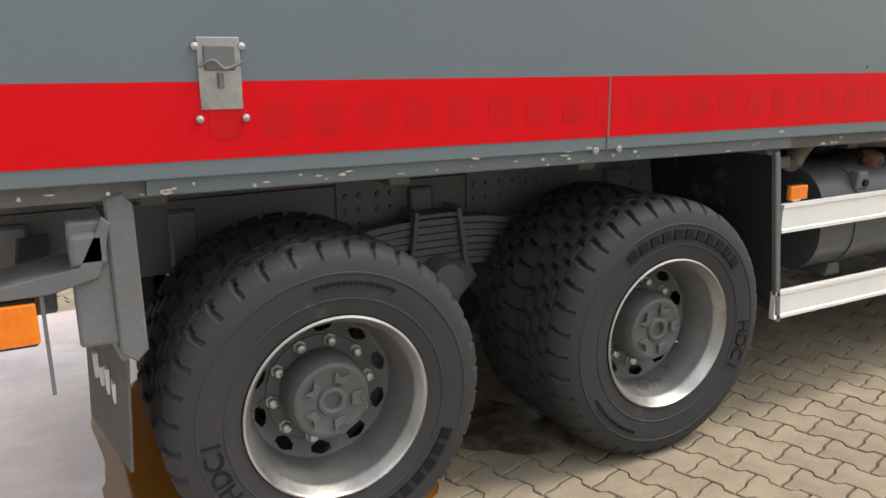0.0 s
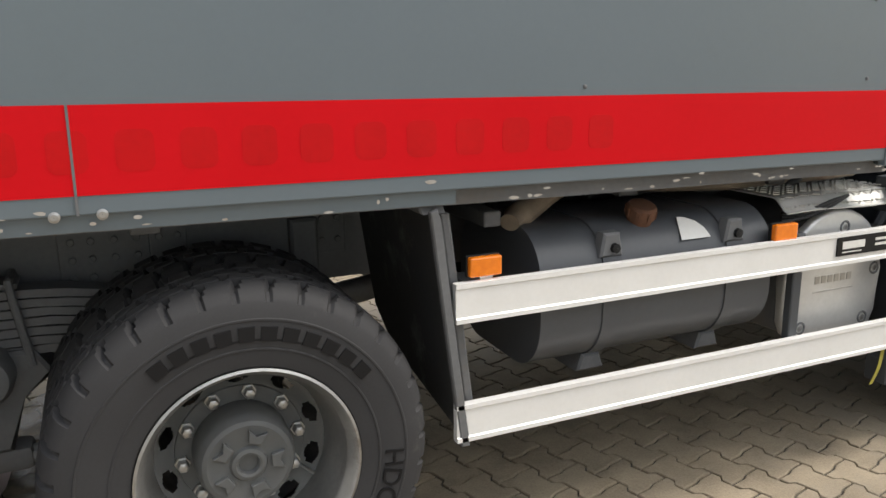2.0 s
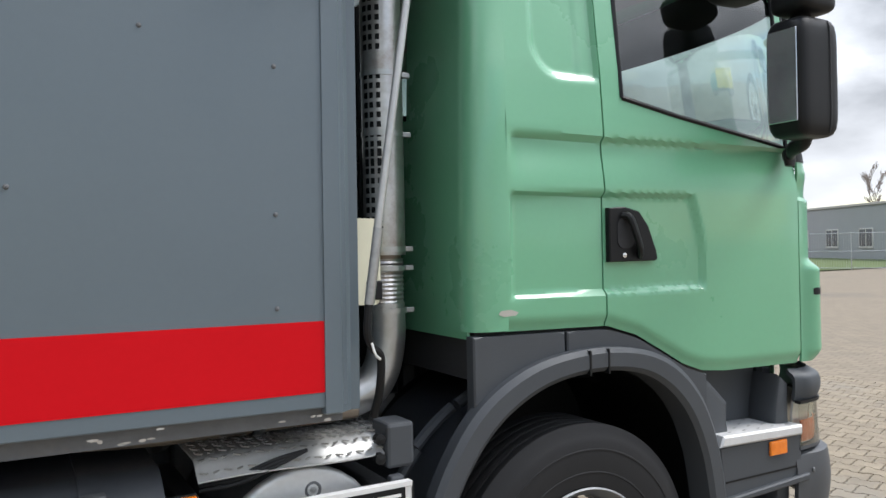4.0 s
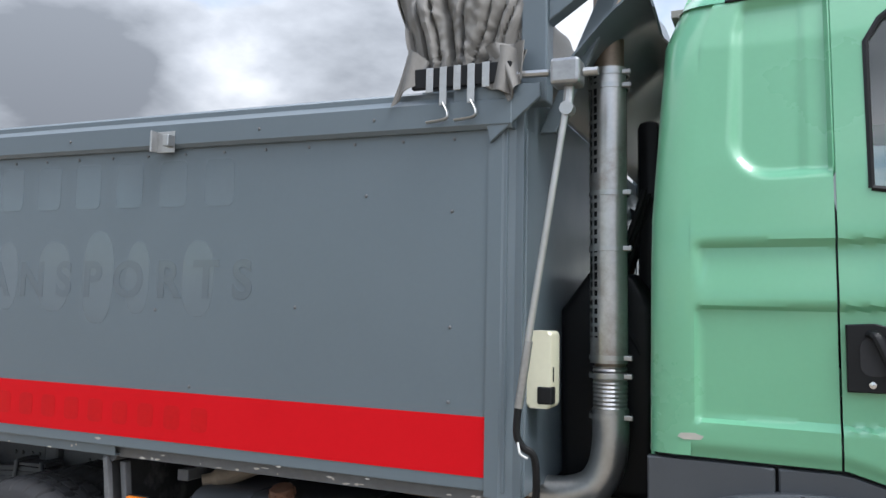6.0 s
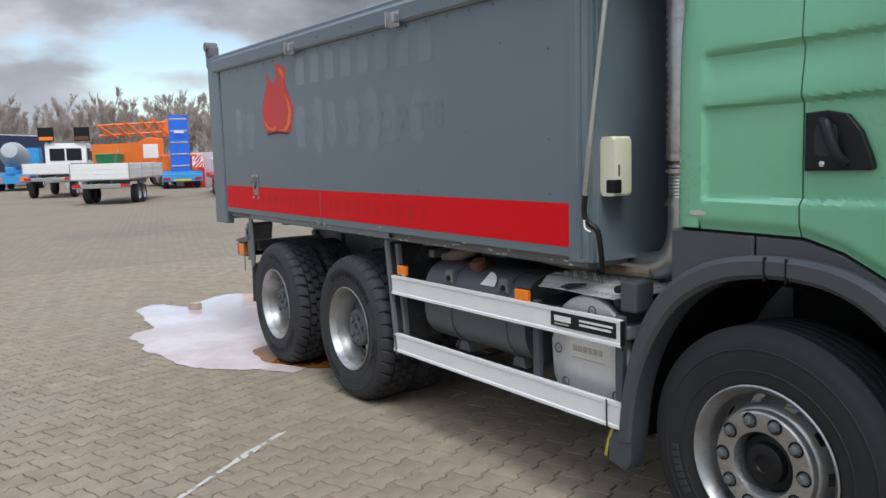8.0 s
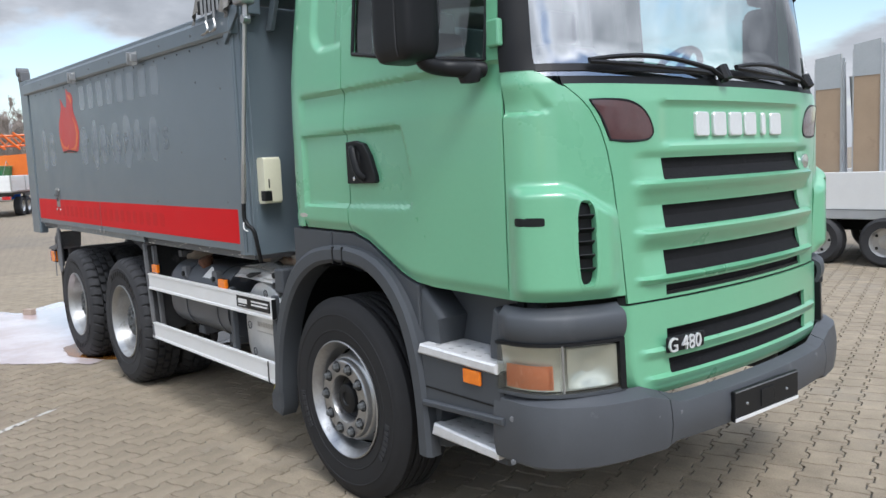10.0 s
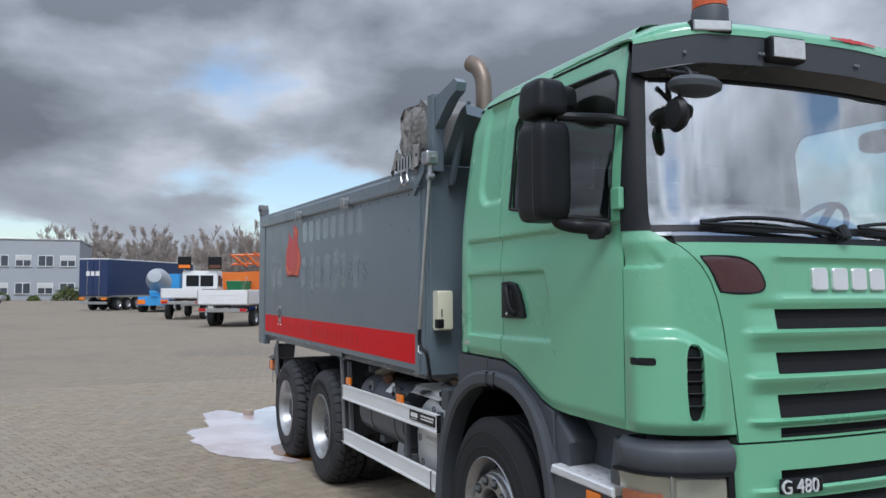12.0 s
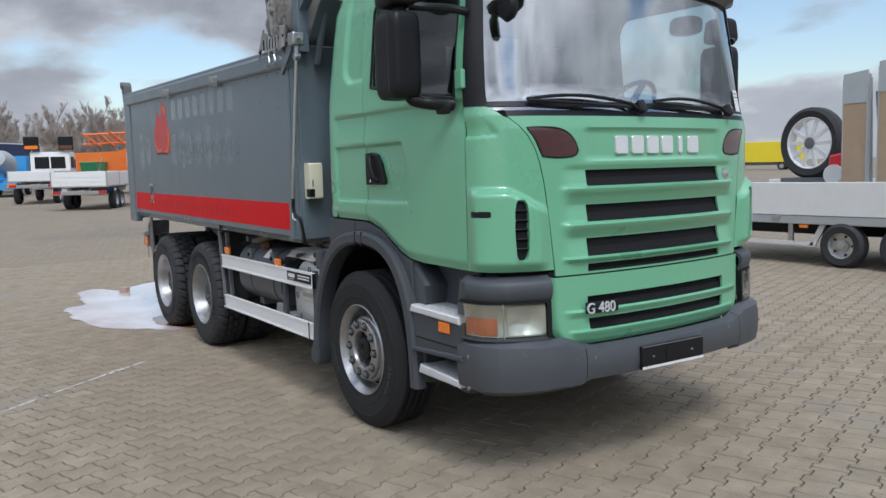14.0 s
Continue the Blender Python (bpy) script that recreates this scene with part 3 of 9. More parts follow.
def arc_marks(r, h, start, count, pitch, widths, y=-0.0205):
    """Raised plain bars along a circle on the side wall, moulded in one strip."""
    bm = bmesh.new()
    low = y + 0.006
    rows = []
    for i in range(count):
        for u, up in ((0.0, False), (0.001, True), (widths, True), (widths + 0.001, False)):
            a = radians(start + (i - u) * pitch)
            top = y if up else low
            rows.append([bm.verts.new((rr * math.cos(a), yy, rr * math.sin(a))) for rr, yy in ((r, low), (r + 0.001, top), (r + h - 0.001, top), (r + h, low))])
    order = sorted(rows, key=lambda q: math.atan2(q[0].co.z, q[0].co.x) if start < 150 else math.atan2(-q[0].co.z, -q[0].co.x))
    for a, b in zip(order, order[1:]):
        for k in range(3):
            bm.faces.new((a[k], a[k + 1], b[k + 1], b[k]))
    return bm


def disc_with_holes(r0, r1, y0, y1, hole_r, hole_w, hole_h, n=10, seg=120):
    """A dished ring with oval openings cut through it."""
    bm = bmesh.new()
    us = [2 * math.pi * i / seg for i in range(seg + 1)]
    vs = span(r0, r1, 0.004)

    def fn(u, r):
        k = (r - r0) / (r1 - r0)
        return (r * math.cos(u), y0 + (y1 - y0) * smoothstep(0, 1, k), r * math.sin(u))

    def keep(u, r):
        a = (u * n / (2 * math.pi)) % 1.0 - 0.5
        return (a * 2 * math.pi * hole_r / n / hole_w) ** 2 + ((r - hole_r) / hole_h) ** 2 > 1

    own = sheet(fn, us, vs, keep)
    bmesh.ops.remove_doubles(own, verts=own.verts, dist=0.0005)
    return join(bm, own)


def hex_nut(r, h):
    bm = lathe([(r * 1.25, 0), (r * 1.25, -h * 0.25), (r, -h * 0.26), (r, -h * 0.85), (r * 0.8, -h), (r * 0.5, -h * 1.05), (0.001, -h * 1.08)], n=6)
    return bm


def wheel(kind, m):
    """A wheel under the truck: the first of a kind makes the meshes, the others share them."""
    global STORE
    w = placed("wheel", None, truck, {"front": "front wheel with a stained silver rim", "outer": "rear wheel with a deep silver rim and lugged tyre", "inner": "inner twin wheel behind the outer one"}[kind], m)
    if kind not in STORE:
        made = []
        if kind == "front":
            made.append(("tyre", part("tyre", tyre_mesh("tyre", False), FRONT_RUBBER, None, smooth=True), Matrix()))
            bm = lathe([(0.288, 0.02), (0.300, -0.002), (0.302, -0.010), (0.296, -0.014), (0.289, -0.006), (0.283, 0.012), (0.266, 0.03), (0.262, 0.05), (0.262, 0.09), (0.255, 0.115)], n=96)
            made.append(("rim", part("rim", bm, RIM_OLD, None, smooth=True), Matrix()))
            bm = disc_with_holes(0.205, 0.258, 0.03, 0.115, 0.236, 0.026, 0.013)
            lathe([(0.205, 0.03), (0.200, 0.004), (0.193, -0.002), (0.135, -0.002), (0.124, 0.002), (0.118, 0.018), (0.113, 0.10)], n=80, bm=bm)
            made.append(("disc", part("disc", bm, RIM_OLD, None, smooth=True), Matrix()))
            # hub coloured black for the shade deep in its hole
            bm = lathe([(0.112, 0.10), (0.108, 0.055), (0.080, 0.045), (0.074, 0.015), (0.066, 0.010), (0.036, 0.010), (0.032, 0.018), (0.001, 0.018)], n=40)
            made.append(("hub", part("hub", bm, BLACK, None, smooth=True), Matrix()))
            nut = part("wheel_nut", hex_nut(0.0175, 0.026), HUB)
            # added black rings stand in for shade in the recesses round the nuts
            ring = part("nut_seat", lathe([(0.030, -0.0005), (0.028, -0.005), (0.022, -0.001)], n=16), BLACK)
            for i in range(10):
                a = 2 * math.pi * (i + 0.5) / 10
                made.append(("nut_seat", ring if i == 0 else placed("nut_seat", ring.data), Matrix.Translation((0.1675 * math.cos(a), -0.0025, 0.1675 * math.sin(a)))))
            for i in range(10):
                a = 2 * math.pi * (i + 0.5) / 10
                made.append(("wheel_nut", nut if i == 0 else placed("wheel_nut", nut.data), Matrix.Translation((0.1675 * math.cos(a), -0.002, 0.1675 * math.sin(a)))))
            made.append(("maker_mark", part("maker_mark", arc_marks(0.372, 0.034, 205, 7, 4.4, 0.72), RUBBER), Matrix()))
            made.append(("maker_mark", part("maker_mark", arc_marks(0.372, 0.034, -15, 7, 4.4, 0.72), RUBBER), Matrix()))
        else:
            made.append(("tyre", part("tyre", tyre_mesh("tyre", True), RUBBER, None, smooth=True), Matrix()))
            bm = lathe([(0.286, 0.02), (0.299, -0.002), (0.301, -0.009), (0.294, -0.013), (0.287, -0.004), (0.284, 0.012), (0.273, 0.026), (0.270, 0.045), (0.264, 0.080), (0.253, 0.108), (0.249, 0.135), (0.243, 0.150), (0.240, 0.180)], n=96)
            made.append(("rim", part("rim", bm, REAR_RIM, None, smooth=True), Matrix()))
            bm = disc_with_holes(0.184, 0.240, 0.204, 0.180, 0.2125, 0.032, 0.0205)
            lathe([(0.184, 0.204), (0.181, 0.198), (0.125, 0.198)], n=80, bm=bm)
            made.append(("disc", part("disc", bm, HUB, None, smooth=True), Matrix()))
            if kind == "outer":
                bm = lathe([(0.138, 0.205), (0.136, 0.110), (0.133, 0.088), (0.124, 0.071), (0.112, 0.065), (0.104, 0.067), (0.052, 0.070), (0.046, 0.060), (0.036, 0.057), (0.030, 0.060), (0.026, 0.078), (0.001, 0.078)], n=64)
                made.append(("hub", part("hub", bm, HUB, None, "grey hub reduction cover", smooth=True), Matrix()))
                rib = part("hub_rib", prism([(-0.018, 0.062), (0.018, 0.062), (0.026, 0.098), (0.0, 0.082), (-0.026, 0.098)], "y", 0.053, 0.073, bevel=0.002), HUB)
                for i in range(5):
                    made.append(("hub_rib", rib if i == 0 else placed("hub_rib", rib.data), Matrix.Rotation(2 * math.pi * (i + 0.25) / 5, 4, "Y")))
                nut = part("wheel_nut", hex_nut(0.0175, 0.036), STEEL)
                for i in range(10):
                    a = 2 * math.pi * (i + 0.2) / 10
                    made.append(("wheel_nut", nut if i == 0 else placed("wheel_nut", nut.data), Matrix.Translation((0.1655 * math.cos(a), 0.198, 0.1655 * math.sin(a)))))
                bm = tube(smooth_path([(0.165, 0.198, -0.10), (0.185, 0.175, -0.112), (0.20, 0.158, -0.12)]), 0.0045, n=6)
                made.append(("valve", part("valve", bm, STEEL), Matrix()))
                made.append(("maker_mark", part("maker_mark", arc_marks(0.378, 0.040, 42, 11, 8.3, 0.70), MARKS), Matrix()))
                made.append(("small_mark", part("small_mark", arc_marks(0.398, 0.013, -150, 15, 2.6, 0.66), MARKS), Matrix()))
                for i, letter in enumerate("HDC1"):
                    a = -4.0 - 8.6 * i
                    made.append(("tread_code", words(letter, 0.082, Matrix(), MARKS, None, "tread_code", depth=0.0022), pose(0, 0, 0, 0, 90 - a, 0) @ Matrix.Translation((-0.025, -0.0165, 0.370)) @ pose(0, 0, 0, 90, 0, 0)))
        for n, ob, mm in made:
            ob.parent, ob.matrix_basis = w, mm
        STORE[kind] = [(n, ob.data, mm) for n, ob, mm in made]
    else:
        for n, me, mm in STORE[kind]:
            placed(n, me, w, m=mm)
    return w


STORE = {}
FLIP = pose(0, 0, 0, 0, 0, 180)
for side in (1, -1):
    turn = Matrix() if side == 1 else FLIP
    wheel("front", turn @ Matrix.Translation((AXLES[0] * side, -1.225, HUBZ)) @ pose(0, 0, 0, 0, 18, 0))
    for k, ax in enumerate(AXLES[1:]):
        wheel("outer", turn @ Matrix.Translation((ax * side, -1.262, HUBZ)) @ pose(0, 0, 0, 0, (0, -213)[k], 0))
        wheel("inner", turn @ Matrix.Translation((ax * side, -0.925, HUBZ)) @ pose(0, 0, 0, 0, 11, 0))

# -- chassis
for side in (-1, 1):
    c = [(0.0, 0.80), (0.085, 0.80), (0.085, 0.812), (0.012, 0.812), (0.012, 1.058), (0.085, 1.058), (0.085, 1.07), (0.0, 1.07)]
    bm = prism([(side * (0.39 - a), z) for a, z in c], "x", -5.55, 1.05)
    part("frame_rail", bm, CHASSIS, truck)
    bm = prism([(side * (0.385 - a), z + 0.275) for a, z in ((0, 0.80), (0.08, 0.80), (0.08, 0.90), (0, 0.90))], "x", -5.6, -1.0, bevel=0.006)
    part("subframe_rail", bm, CHASSIS, truck)
for x in (-5.45, -4.9, -3.93, -2.9, -2.1, -1.2, 0.5):
    part("cross_member", prism([(x - 0.05, 0.83), (x + 0.05, 0.83), (x + 0.05, 1.04), (x - 0.05, 1.04)], "y", -0.44, 0.44, bevel=0.01), CHASSIS, truck)
for ax in AXLES:
    bm = lathe([(0.085, -1.1), (0.085, -0.35), (0.10, -0.25), (0.19, -0.16), (0.21, 0), (0.19, 0.16), (0.10, 0.25), (0.085, 0.35), (0.085, 1.1)] if ax else [(0.06, -1.1), (0.06, 1.1)], n=24, at=(ax, 0, HUBZ), close=True)
    part("axle", bm, CHASSIS, truck, smooth=True)
for side in (-1, 1):
    y = side * 0.52
    spring = placed("leaf_spring", None, truck, "worn stack of steel spring leaves")
    for k in range(7):
        half = 0.74 - 0.075 * k
        pts = [(x, ramp_of(abs(x), (0, 0.0), (0.2, -0.002), (0.74, -0.085))) for x in span(-half, half, 0.1)]
        z0 = 0.925 - 0.030 * k
        o = [(-3.93 + x, z0 + z) for x, z in pts] + [(-3.93 + x, z0 + z - 0.025) for x, z in pts[::-1]]
        part("leaf", prism(o, "y", y - 0.05, y + 0.05), CHASSIS, spring)
    for x in (-4.03, -3.83):
        lean = 0.035 if x > -3.93 else -0.035
        pts = [(x + lean, y - 0.072, 0.69), (x, y - 0.072, 0.93), (x, y - 0.05, 0.958), (x, y + 0.05, 0.958), (x, y + 0.072, 0.93), (x + lean, y + 0.072, 0.69)]
        part("u_bolt", tube(smooth_path(pts, 5), 0.0125, n=8), CHASSIS, spring, smooth=True)
    part("clamp_plate", box(-4.05, -3.81, y - 0.06, y + 0.06, 0.932, 0.95, bevel=0.006), CHASSIS, spring)
    bm = lathe([(0.001, -0.10), (0.05, -0.10), (0.075, -0.09), (0.088, -0.06), (0.09, 0.12)], n=24, at=(-3.93, -0.60, 0.685)) if side < 0 else lathe([(0.09, -0.12), (0.088, 0.06), (0.05, 0.10), (0.001, 0.10)], n=24, at=(-3.93, 0.60, 0.685))
    prism([(-4.07, 0.74), (-3.79, 0.74), (-3.74, 0.66), (-3.84, 0.60), (-3.88, 0.42), (-3.98, 0.42), (-4.02, 0.60), (-4.12, 0.66)], "y", y - 0.075, y + 0.10, bevel=0.012, bm=bm)
    part("trunnion", bm, CHASSIS, truck, smooth=True)
    bm = tube([(AXLES[2] + 0.05, y, 0.40), (-3.93, y - 0.02, 0.37), (AXLES[1] - 0.05, y, 0.40)], 0.035, n=10)
    box(-4.03, -3.83, y - 0.06, y + 0.06, 0.34, 0.42, bevel=0.02, bm=bm)
    part("torque_rod", bm, CHASSIS, truck, smooth=True)
    # riveted gusset plates on the frame
    for x0, x1 in ((-4.30, -4.02), (-3.70, -3.42), (-3.42, -3.30), (-2.86, -2.74)):
        part("gusset_plate", box(x0, x1, side * 0.391, side * 0.402, 0.85 if x1 - x0 > 0.2 else 0.90, 1.09 if x1 - x0 > 0.2 else 1.16, bevel=0.004), CHASSIS, truck)
    rivets = [(x, side * 0.402, z) for x in (-4.26, -4.20, -4.12, -4.06, -3.66, -3.60, -3.53, -3.46) for z in (0.905, 0.965, 1.025)] + [(x, side * 0.402, z) for x in (-3.39, -3.33) for z in (0.94, 1.02, 1.12)] + [(x, side * 0.402, z) for x in (-2.83, -2.77) for z in (0.95, 1.03, 1.10)]
    bolts(rivets, "y", 0.0125, 0.012 * (1 if side < 0 else -1), CHASSIS, truck, "rivet", n=8)

# -- tipper body: its floor falls slightly towards the cab
tipper = placed("tipper_body", None, truck, "dark grey steel tipper body with a red stripe", pose(-5.65, 0, 1.18, 0, 0.40, 0))
BX = 4.757    # front wall, from the rear hinge
B0, B1 = 0.07, 1.315   # lower edge and top of the side panels
BL = -0.36
SW = 1.275


def side_wall(s):
    bm = box(-0.02, BX, s * (SW - 0.05), s * SW, B0, B1, bevel=0.004)
    return bm


for s in (1, -1):
    wall = part("side_wall", side_wall(s), GREY, tipper)
    # top rail with its lip
    o = [(SW - 0.06, 1.30), (SW + 0.018, 1.30), (SW + 0.03, 1.315), (SW + 0.03, 1.40), (SW + 0.005, 1.425), (SW + 0.005, 1.445), (SW - 0.02, 1.46), (SW - 0.06, 1.46)]
    part("top_rail", prism([(s * y, z) for y, z in o], "x", BL + 0.20, BX + 0.02, bevel=0.004), GREY, tipper)
    # corner posts
    part("rear_post", box(BL, BL + 0.30, s * (SW - 0.08), s * (SW + 0.008), -0.05, 1.46, bevel=0.012), GREY, tipper)
    o = [(BX - 0.075, s * (SW - 0.02)), (BX - 0.07, s * (SW + 0.006)), (BX - 0.02, s * (SW + 0.006)), (BX + 0.055, s * (SW - 0.06)), (BX + 0.055, s * (SW - 0.12)), (BX - 0.03, s * (SW - 0.12))]
    part("front_post", prism(o, "z", B0 - 0.02, 1.31, bevel=0.004), GREY, tipper)
    # stripe, a painted film on the wall
    part("stripe", box(0.0, BX - 0.06, s * (SW + 0.0005), s * (SW + 0.0022), 0.115, 0.318), RED, wall, "bright red painted stripe")
    part("panel_seam", box(2.046, 2.052, s * (SW + 0.001), s * (SW + 0.0042), B0, 0.318), CHASSIS, wall)
    part("sill_lip", prism([(s * (SW - 0.14), 0.028), (s * (SW - 0.02), 0.028), (s * (SW - 0.016), 0.068), (s * (SW - 0.022), 0.068), (s * (SW - 0.026), 0.034), (s * (SW - 0.14), 0.034)], "x", 0.55, 3.0), GREY, tipper, "folded lip under the side wall")
    for x in (2.0, 2.10):
        own = lathe([(0.013, 0), (0.013, -0.004), (0.008, -0.006), (0.001, -0.006)], n=12)
        part("seam_bolt", own, RIM_OLD, wall, m=Matrix.Translation((x, s * SW, 0.082)) @ (Matrix() if s < 0 else FLIP))
    for x, z in ((4.55, 1.03), (4.55, 0.62), (4.55, 0.36), (3.9, 0.68), (3.2, 0.66), (4.2, 1.10), (3.4, 0.35)):
        own = lathe([(0.007, 0), (0.006, -0.004), (0.001, -0.006)], n=8)
        part("rivet", own, CHASSIS, wall, m=Matrix.Translation((x, s * SW, z)) @ (Matrix() if s < 0 else FLIP))
    bolts([(0.25 + 0.205 * i, s * SW, 1.287 + 0.0190 * (BX - 0.25 - 0.205 * i)) for i in range(22)] + [(0.6 + 0.52 * i, s * (SW + 0.030), 1.367 + 0.0190 * (BX - 0.6 - 0.52 * i)) for i in range(8)], "y", 0.0065, 0.006 * (1 if s < 0 else -1), CHASSIS, wall, "rail_rivet")
    # tie brackets under the rail
    for x in (1.72, 3.24):
        bm = box(x - 0.05, x + 0.05, s * (SW + 0.03), s * (SW + 0.036), 1.28, 1.37, bevel=0.002)
        box(x - 0.05, x - 0.04, s * (SW + 0.03), s * (SW + 0.075), 1.28, 1.37, bevel=0.002, bm=bm)
        box(x + 0.02, x + 0.05, s * (SW + 0.03), s * (SW + 0.075), 1.30, 1.35, bevel=0.003, bm=bm)
        part("tie_bracket", bm, STEEL, tipper, "galvanised tie bracket")
part("front_wall", box(BX, BX + 0.05, -SW + 0.03, SW - 0.03, B0 - 0.02, 1.46, bevel=0.004), GREY, tipper)
part("floor_plate", box(BL + 0.1, BX, -SW + 0.05, SW - 0.05, 0.02, 0.075), CHASSIS, tipper)
part("tailgate", box(BL + 0.02, BL + 0.10, -SW + 0.08, SW - 0.08, -0.02, 1.42, bevel=0.01), GREY, tipper)
for y in (-0.41, 0.41):
    part("long_beam", box(0.0, BX - 0.2, y - 0.06, y + 0.06, -0.07, 0.02, bevel=0.006), CHASSIS, tipper)
for x in (0.6, 1.4, 2.2, 3.0, 3.8, 4.5):
    part("floor_beam", box(x - 0.04, x + 0.04, -SW + 0.32, SW - 0.32, -0.045, 0.022, bevel=0.006), CHASSIS, tipper)
# rear hinge heads of the tailgate
for s in (-1, 1):
    bm = box(BL - 0.03, BL + 0.11, s * (SW - 0.09), s * (SW + 0.012), 1.46, 1.56, bevel=0.012)
    lathe([(0.045, -0.06), (0.045, 0.06)], n=16, axis="y", at=(BL + 0.03, s * (SW - 0.03), 1.56), bm=bm, close=True)
    box(BL - 0.05, BL + 0.02, s * (SW - 0.07), s * (SW - 0.0), 1.36, 1.5, bevel=0.01, bm=bm)
    part("tailgate_hinge", bm, CHASSIS, tipper)
# emblem: a plain red flame-like blot
o = [(1.09, 0.735), (1.03, 0.80), (1.00, 0.89), (1.03, 0.99), (1.09, 1.06), (1.13, 1.12), (1.12, 1.19), (1.18, 1.15), (1.23, 1.12), (1.30, 1.11), (1.33, 1.18), (1.33, 1.26), (1.39, 1.235), (1.47, 1.22), (1.52, 1.17), (1.50, 1.10), (1.53, 1.04), (1.60, 0.96), (1.63, 0.88), (1.59, 0.79), (1.52, 0.73)]
o = [(q.x, q.y) for q in smooth_path([(u, v, 0) for u, v in o + o[:1]], 3)[:-1]]
part("emblem", prism(o, "y", -SW - 0.0022, -SW - 0.0002), surface("emblem_red", (0.55, 0.016, 0.014), (0.48, 0.012, 0.01), rough=0.35, scale=4), wall, "plain red round emblem")
EMBLEM_ORANGE = surface("emblem_orange", (0.75, 0.16, 0.02), rough=0.35)
o = [(1.30, 0.755), (1.44, 0.765), (1.51, 0.80), (1.55, 0.88), (1.53, 0.96), (1.46, 1.03), (1.52, 0.99), (1.58, 0.93), (1.60, 0.86), (1.56, 0.79), (1.50, 0.75)]
part("emblem_edge", prism(o, "y", -SW - 0.0044, -SW - 0.0024), EMBLEM_ORANGE, wall)
o = [(1.03, 0.86), (1.05, 0.80), (1.12, 0.765), (1.25, 0.755), (1.30, 0.80), (1.22, 0.775), (1.12, 0.79), (1.06, 0.83)]
part("emblem_edge", prism(o, "y", -SW - 0.0044, -SW - 0.0024), EMBLEM_ORANGE, wall)
o = [(1.37, 1.215), (1.45, 1.20), (1.49, 1.165), (1.47, 1.12), (1.44, 1.16), (1.40, 1.185)]
part("emblem_edge", prism(o, "y", -SW - 0.0044, -SW - 0.0024), EMBLEM_ORANGE, wall)
o = [(1.10, 0.728), (1.30, 0.738), (1.52, 0.723), (1.52, 0.733), (1.30, 0.752), (1.10, 0.740)]
part("emblem_foot", prism(o, "y", -SW - 0.0066, -SW - 0.0046), BLACK, wall)
# where the letters were, the paint is cleaner and shinier than round about
GHOST = surface("shiny_ghost", (0.098, 0.125, 0.145), (0.090, 0.115, 0.134), rough=0.24, scale=9.0, coat=0.5, rough_vary=0.08, spec=0.5)
words("TRANSPORTS", 0.215, pose(1.76, -SW - 0.0012, 0.715, 90, 0, 0), GHOST, wall, depth=0.0005, label="shiny ghost of removed letters", spread=1.64, bold=0.006)
DULL = surface("faint_ghost", (0.118, 0.150, 0.172), (0.106, 0.136, 0.157), rough=0.22, scale=9.0, coat=0.55, rough_vary=0.10)
for i in range(8):
    x = 1.72 + 0.245 * i
    part("name_ghost", prism(round_rect(x, x + 0.15, 1.06, 1.25, 0.03), "y", -SW - 0.0010, -SW - 0.0002), DULL, wall)
# rubbed patches round the lower row, polished when the letters came off
for i in range(12):
    x, wide, tall = 0.42 + 0.27 * i + 0.03 * math.sin(i * 2.4), 0.085 + 0.02 * math.sin(i * 1.7), 0.165 + 0.03 * math.cos(i * 2.1)
    if abs(x - 1.31) > 0.40:
        part("polished_patch", prism(super_oval(x - wide, x + wide, 0.77 - tall, 0.77 + tall, 2.6, 28), "y", -SW - 0.0006, -SW + 0.001), DULL, wall)
# plain bars where the web address was on the stripe
for i in range(20):
    x = 0.72 + i * 0.142
    part("address_ghost", prism(round_rect(x, x + 0.085, 0.165, 0.262, 0.022), "y", -SW - 0.0030, -SW - 0.0020), RED_GHOST, wall)
# chipped paint along the foot of the wall and round the seams
own, chip_rnd = bmesh.new(), random.Random(21)
for i in range(60):
    x, z = chip_rnd.uniform(0.10, 4.70), 0.035 + abs(chip_rnd.gauss(0, 0.018))
    w, h = chip_rnd.uniform(0.004, 0.022), chip_rnd.uniform(0.002, 0.007)
    ring = []
    for k in range(7):
        a = 2 * math.pi * k / 7
        r = chip_rnd.uniform(0.6, 1.1)
        ring.append(own.verts.new((x + w * r * math.cos(a), -SW - 0.0012, z + h * r * math.sin(a))))
    own.faces.new(ring)
tagged(part("chipped_paint", own, surface("bare_chip", (0.42, 0.42, 0.40), (0.30, 0.25, 0.20), rough=0.6, scale=30.0), wall), kind="stuff")
# toggle latch let into the wall near the tail
latch = part("latch_plate", box(0.70, 0.81, -SW - 0.006, -SW - 0.002, 0.245, 0.425, bevel=0.002), RIM_OLD, wall, "worn steel toggle latch")
bm = box(0.715, 0.795, -SW - 0.016, -SW - 0.006, 0.345, 0.405, bevel=0.003)
tube(smooth_path([(0.70, -SW - 0.022, 0.355), (0.735, -SW - 0.026, 0.37), (0.765, -SW - 0.026, 0.35), (0.81, -SW - 0.022, 0.365)]), 0.005, n=6, bm=bm)
box(0.748, 0.762, -SW - 0.02, -SW - 0.006, 0.30, 0.34, bevel=0.002, bm=bm)
part("latch_hook", bm, CHASSIS, latch)
for x, z in ((0.695, 0.425), (0.815, 0.425), (0.695, 0.24), (0.815, 0.24)):
    part("latch_bolt", lathe([(0.011, 0), (0.010, -0.008), (0.001, -0.011)], n=8), STEEL, latch, m=Matrix.Translation((x, -SW - 0.004, z)))

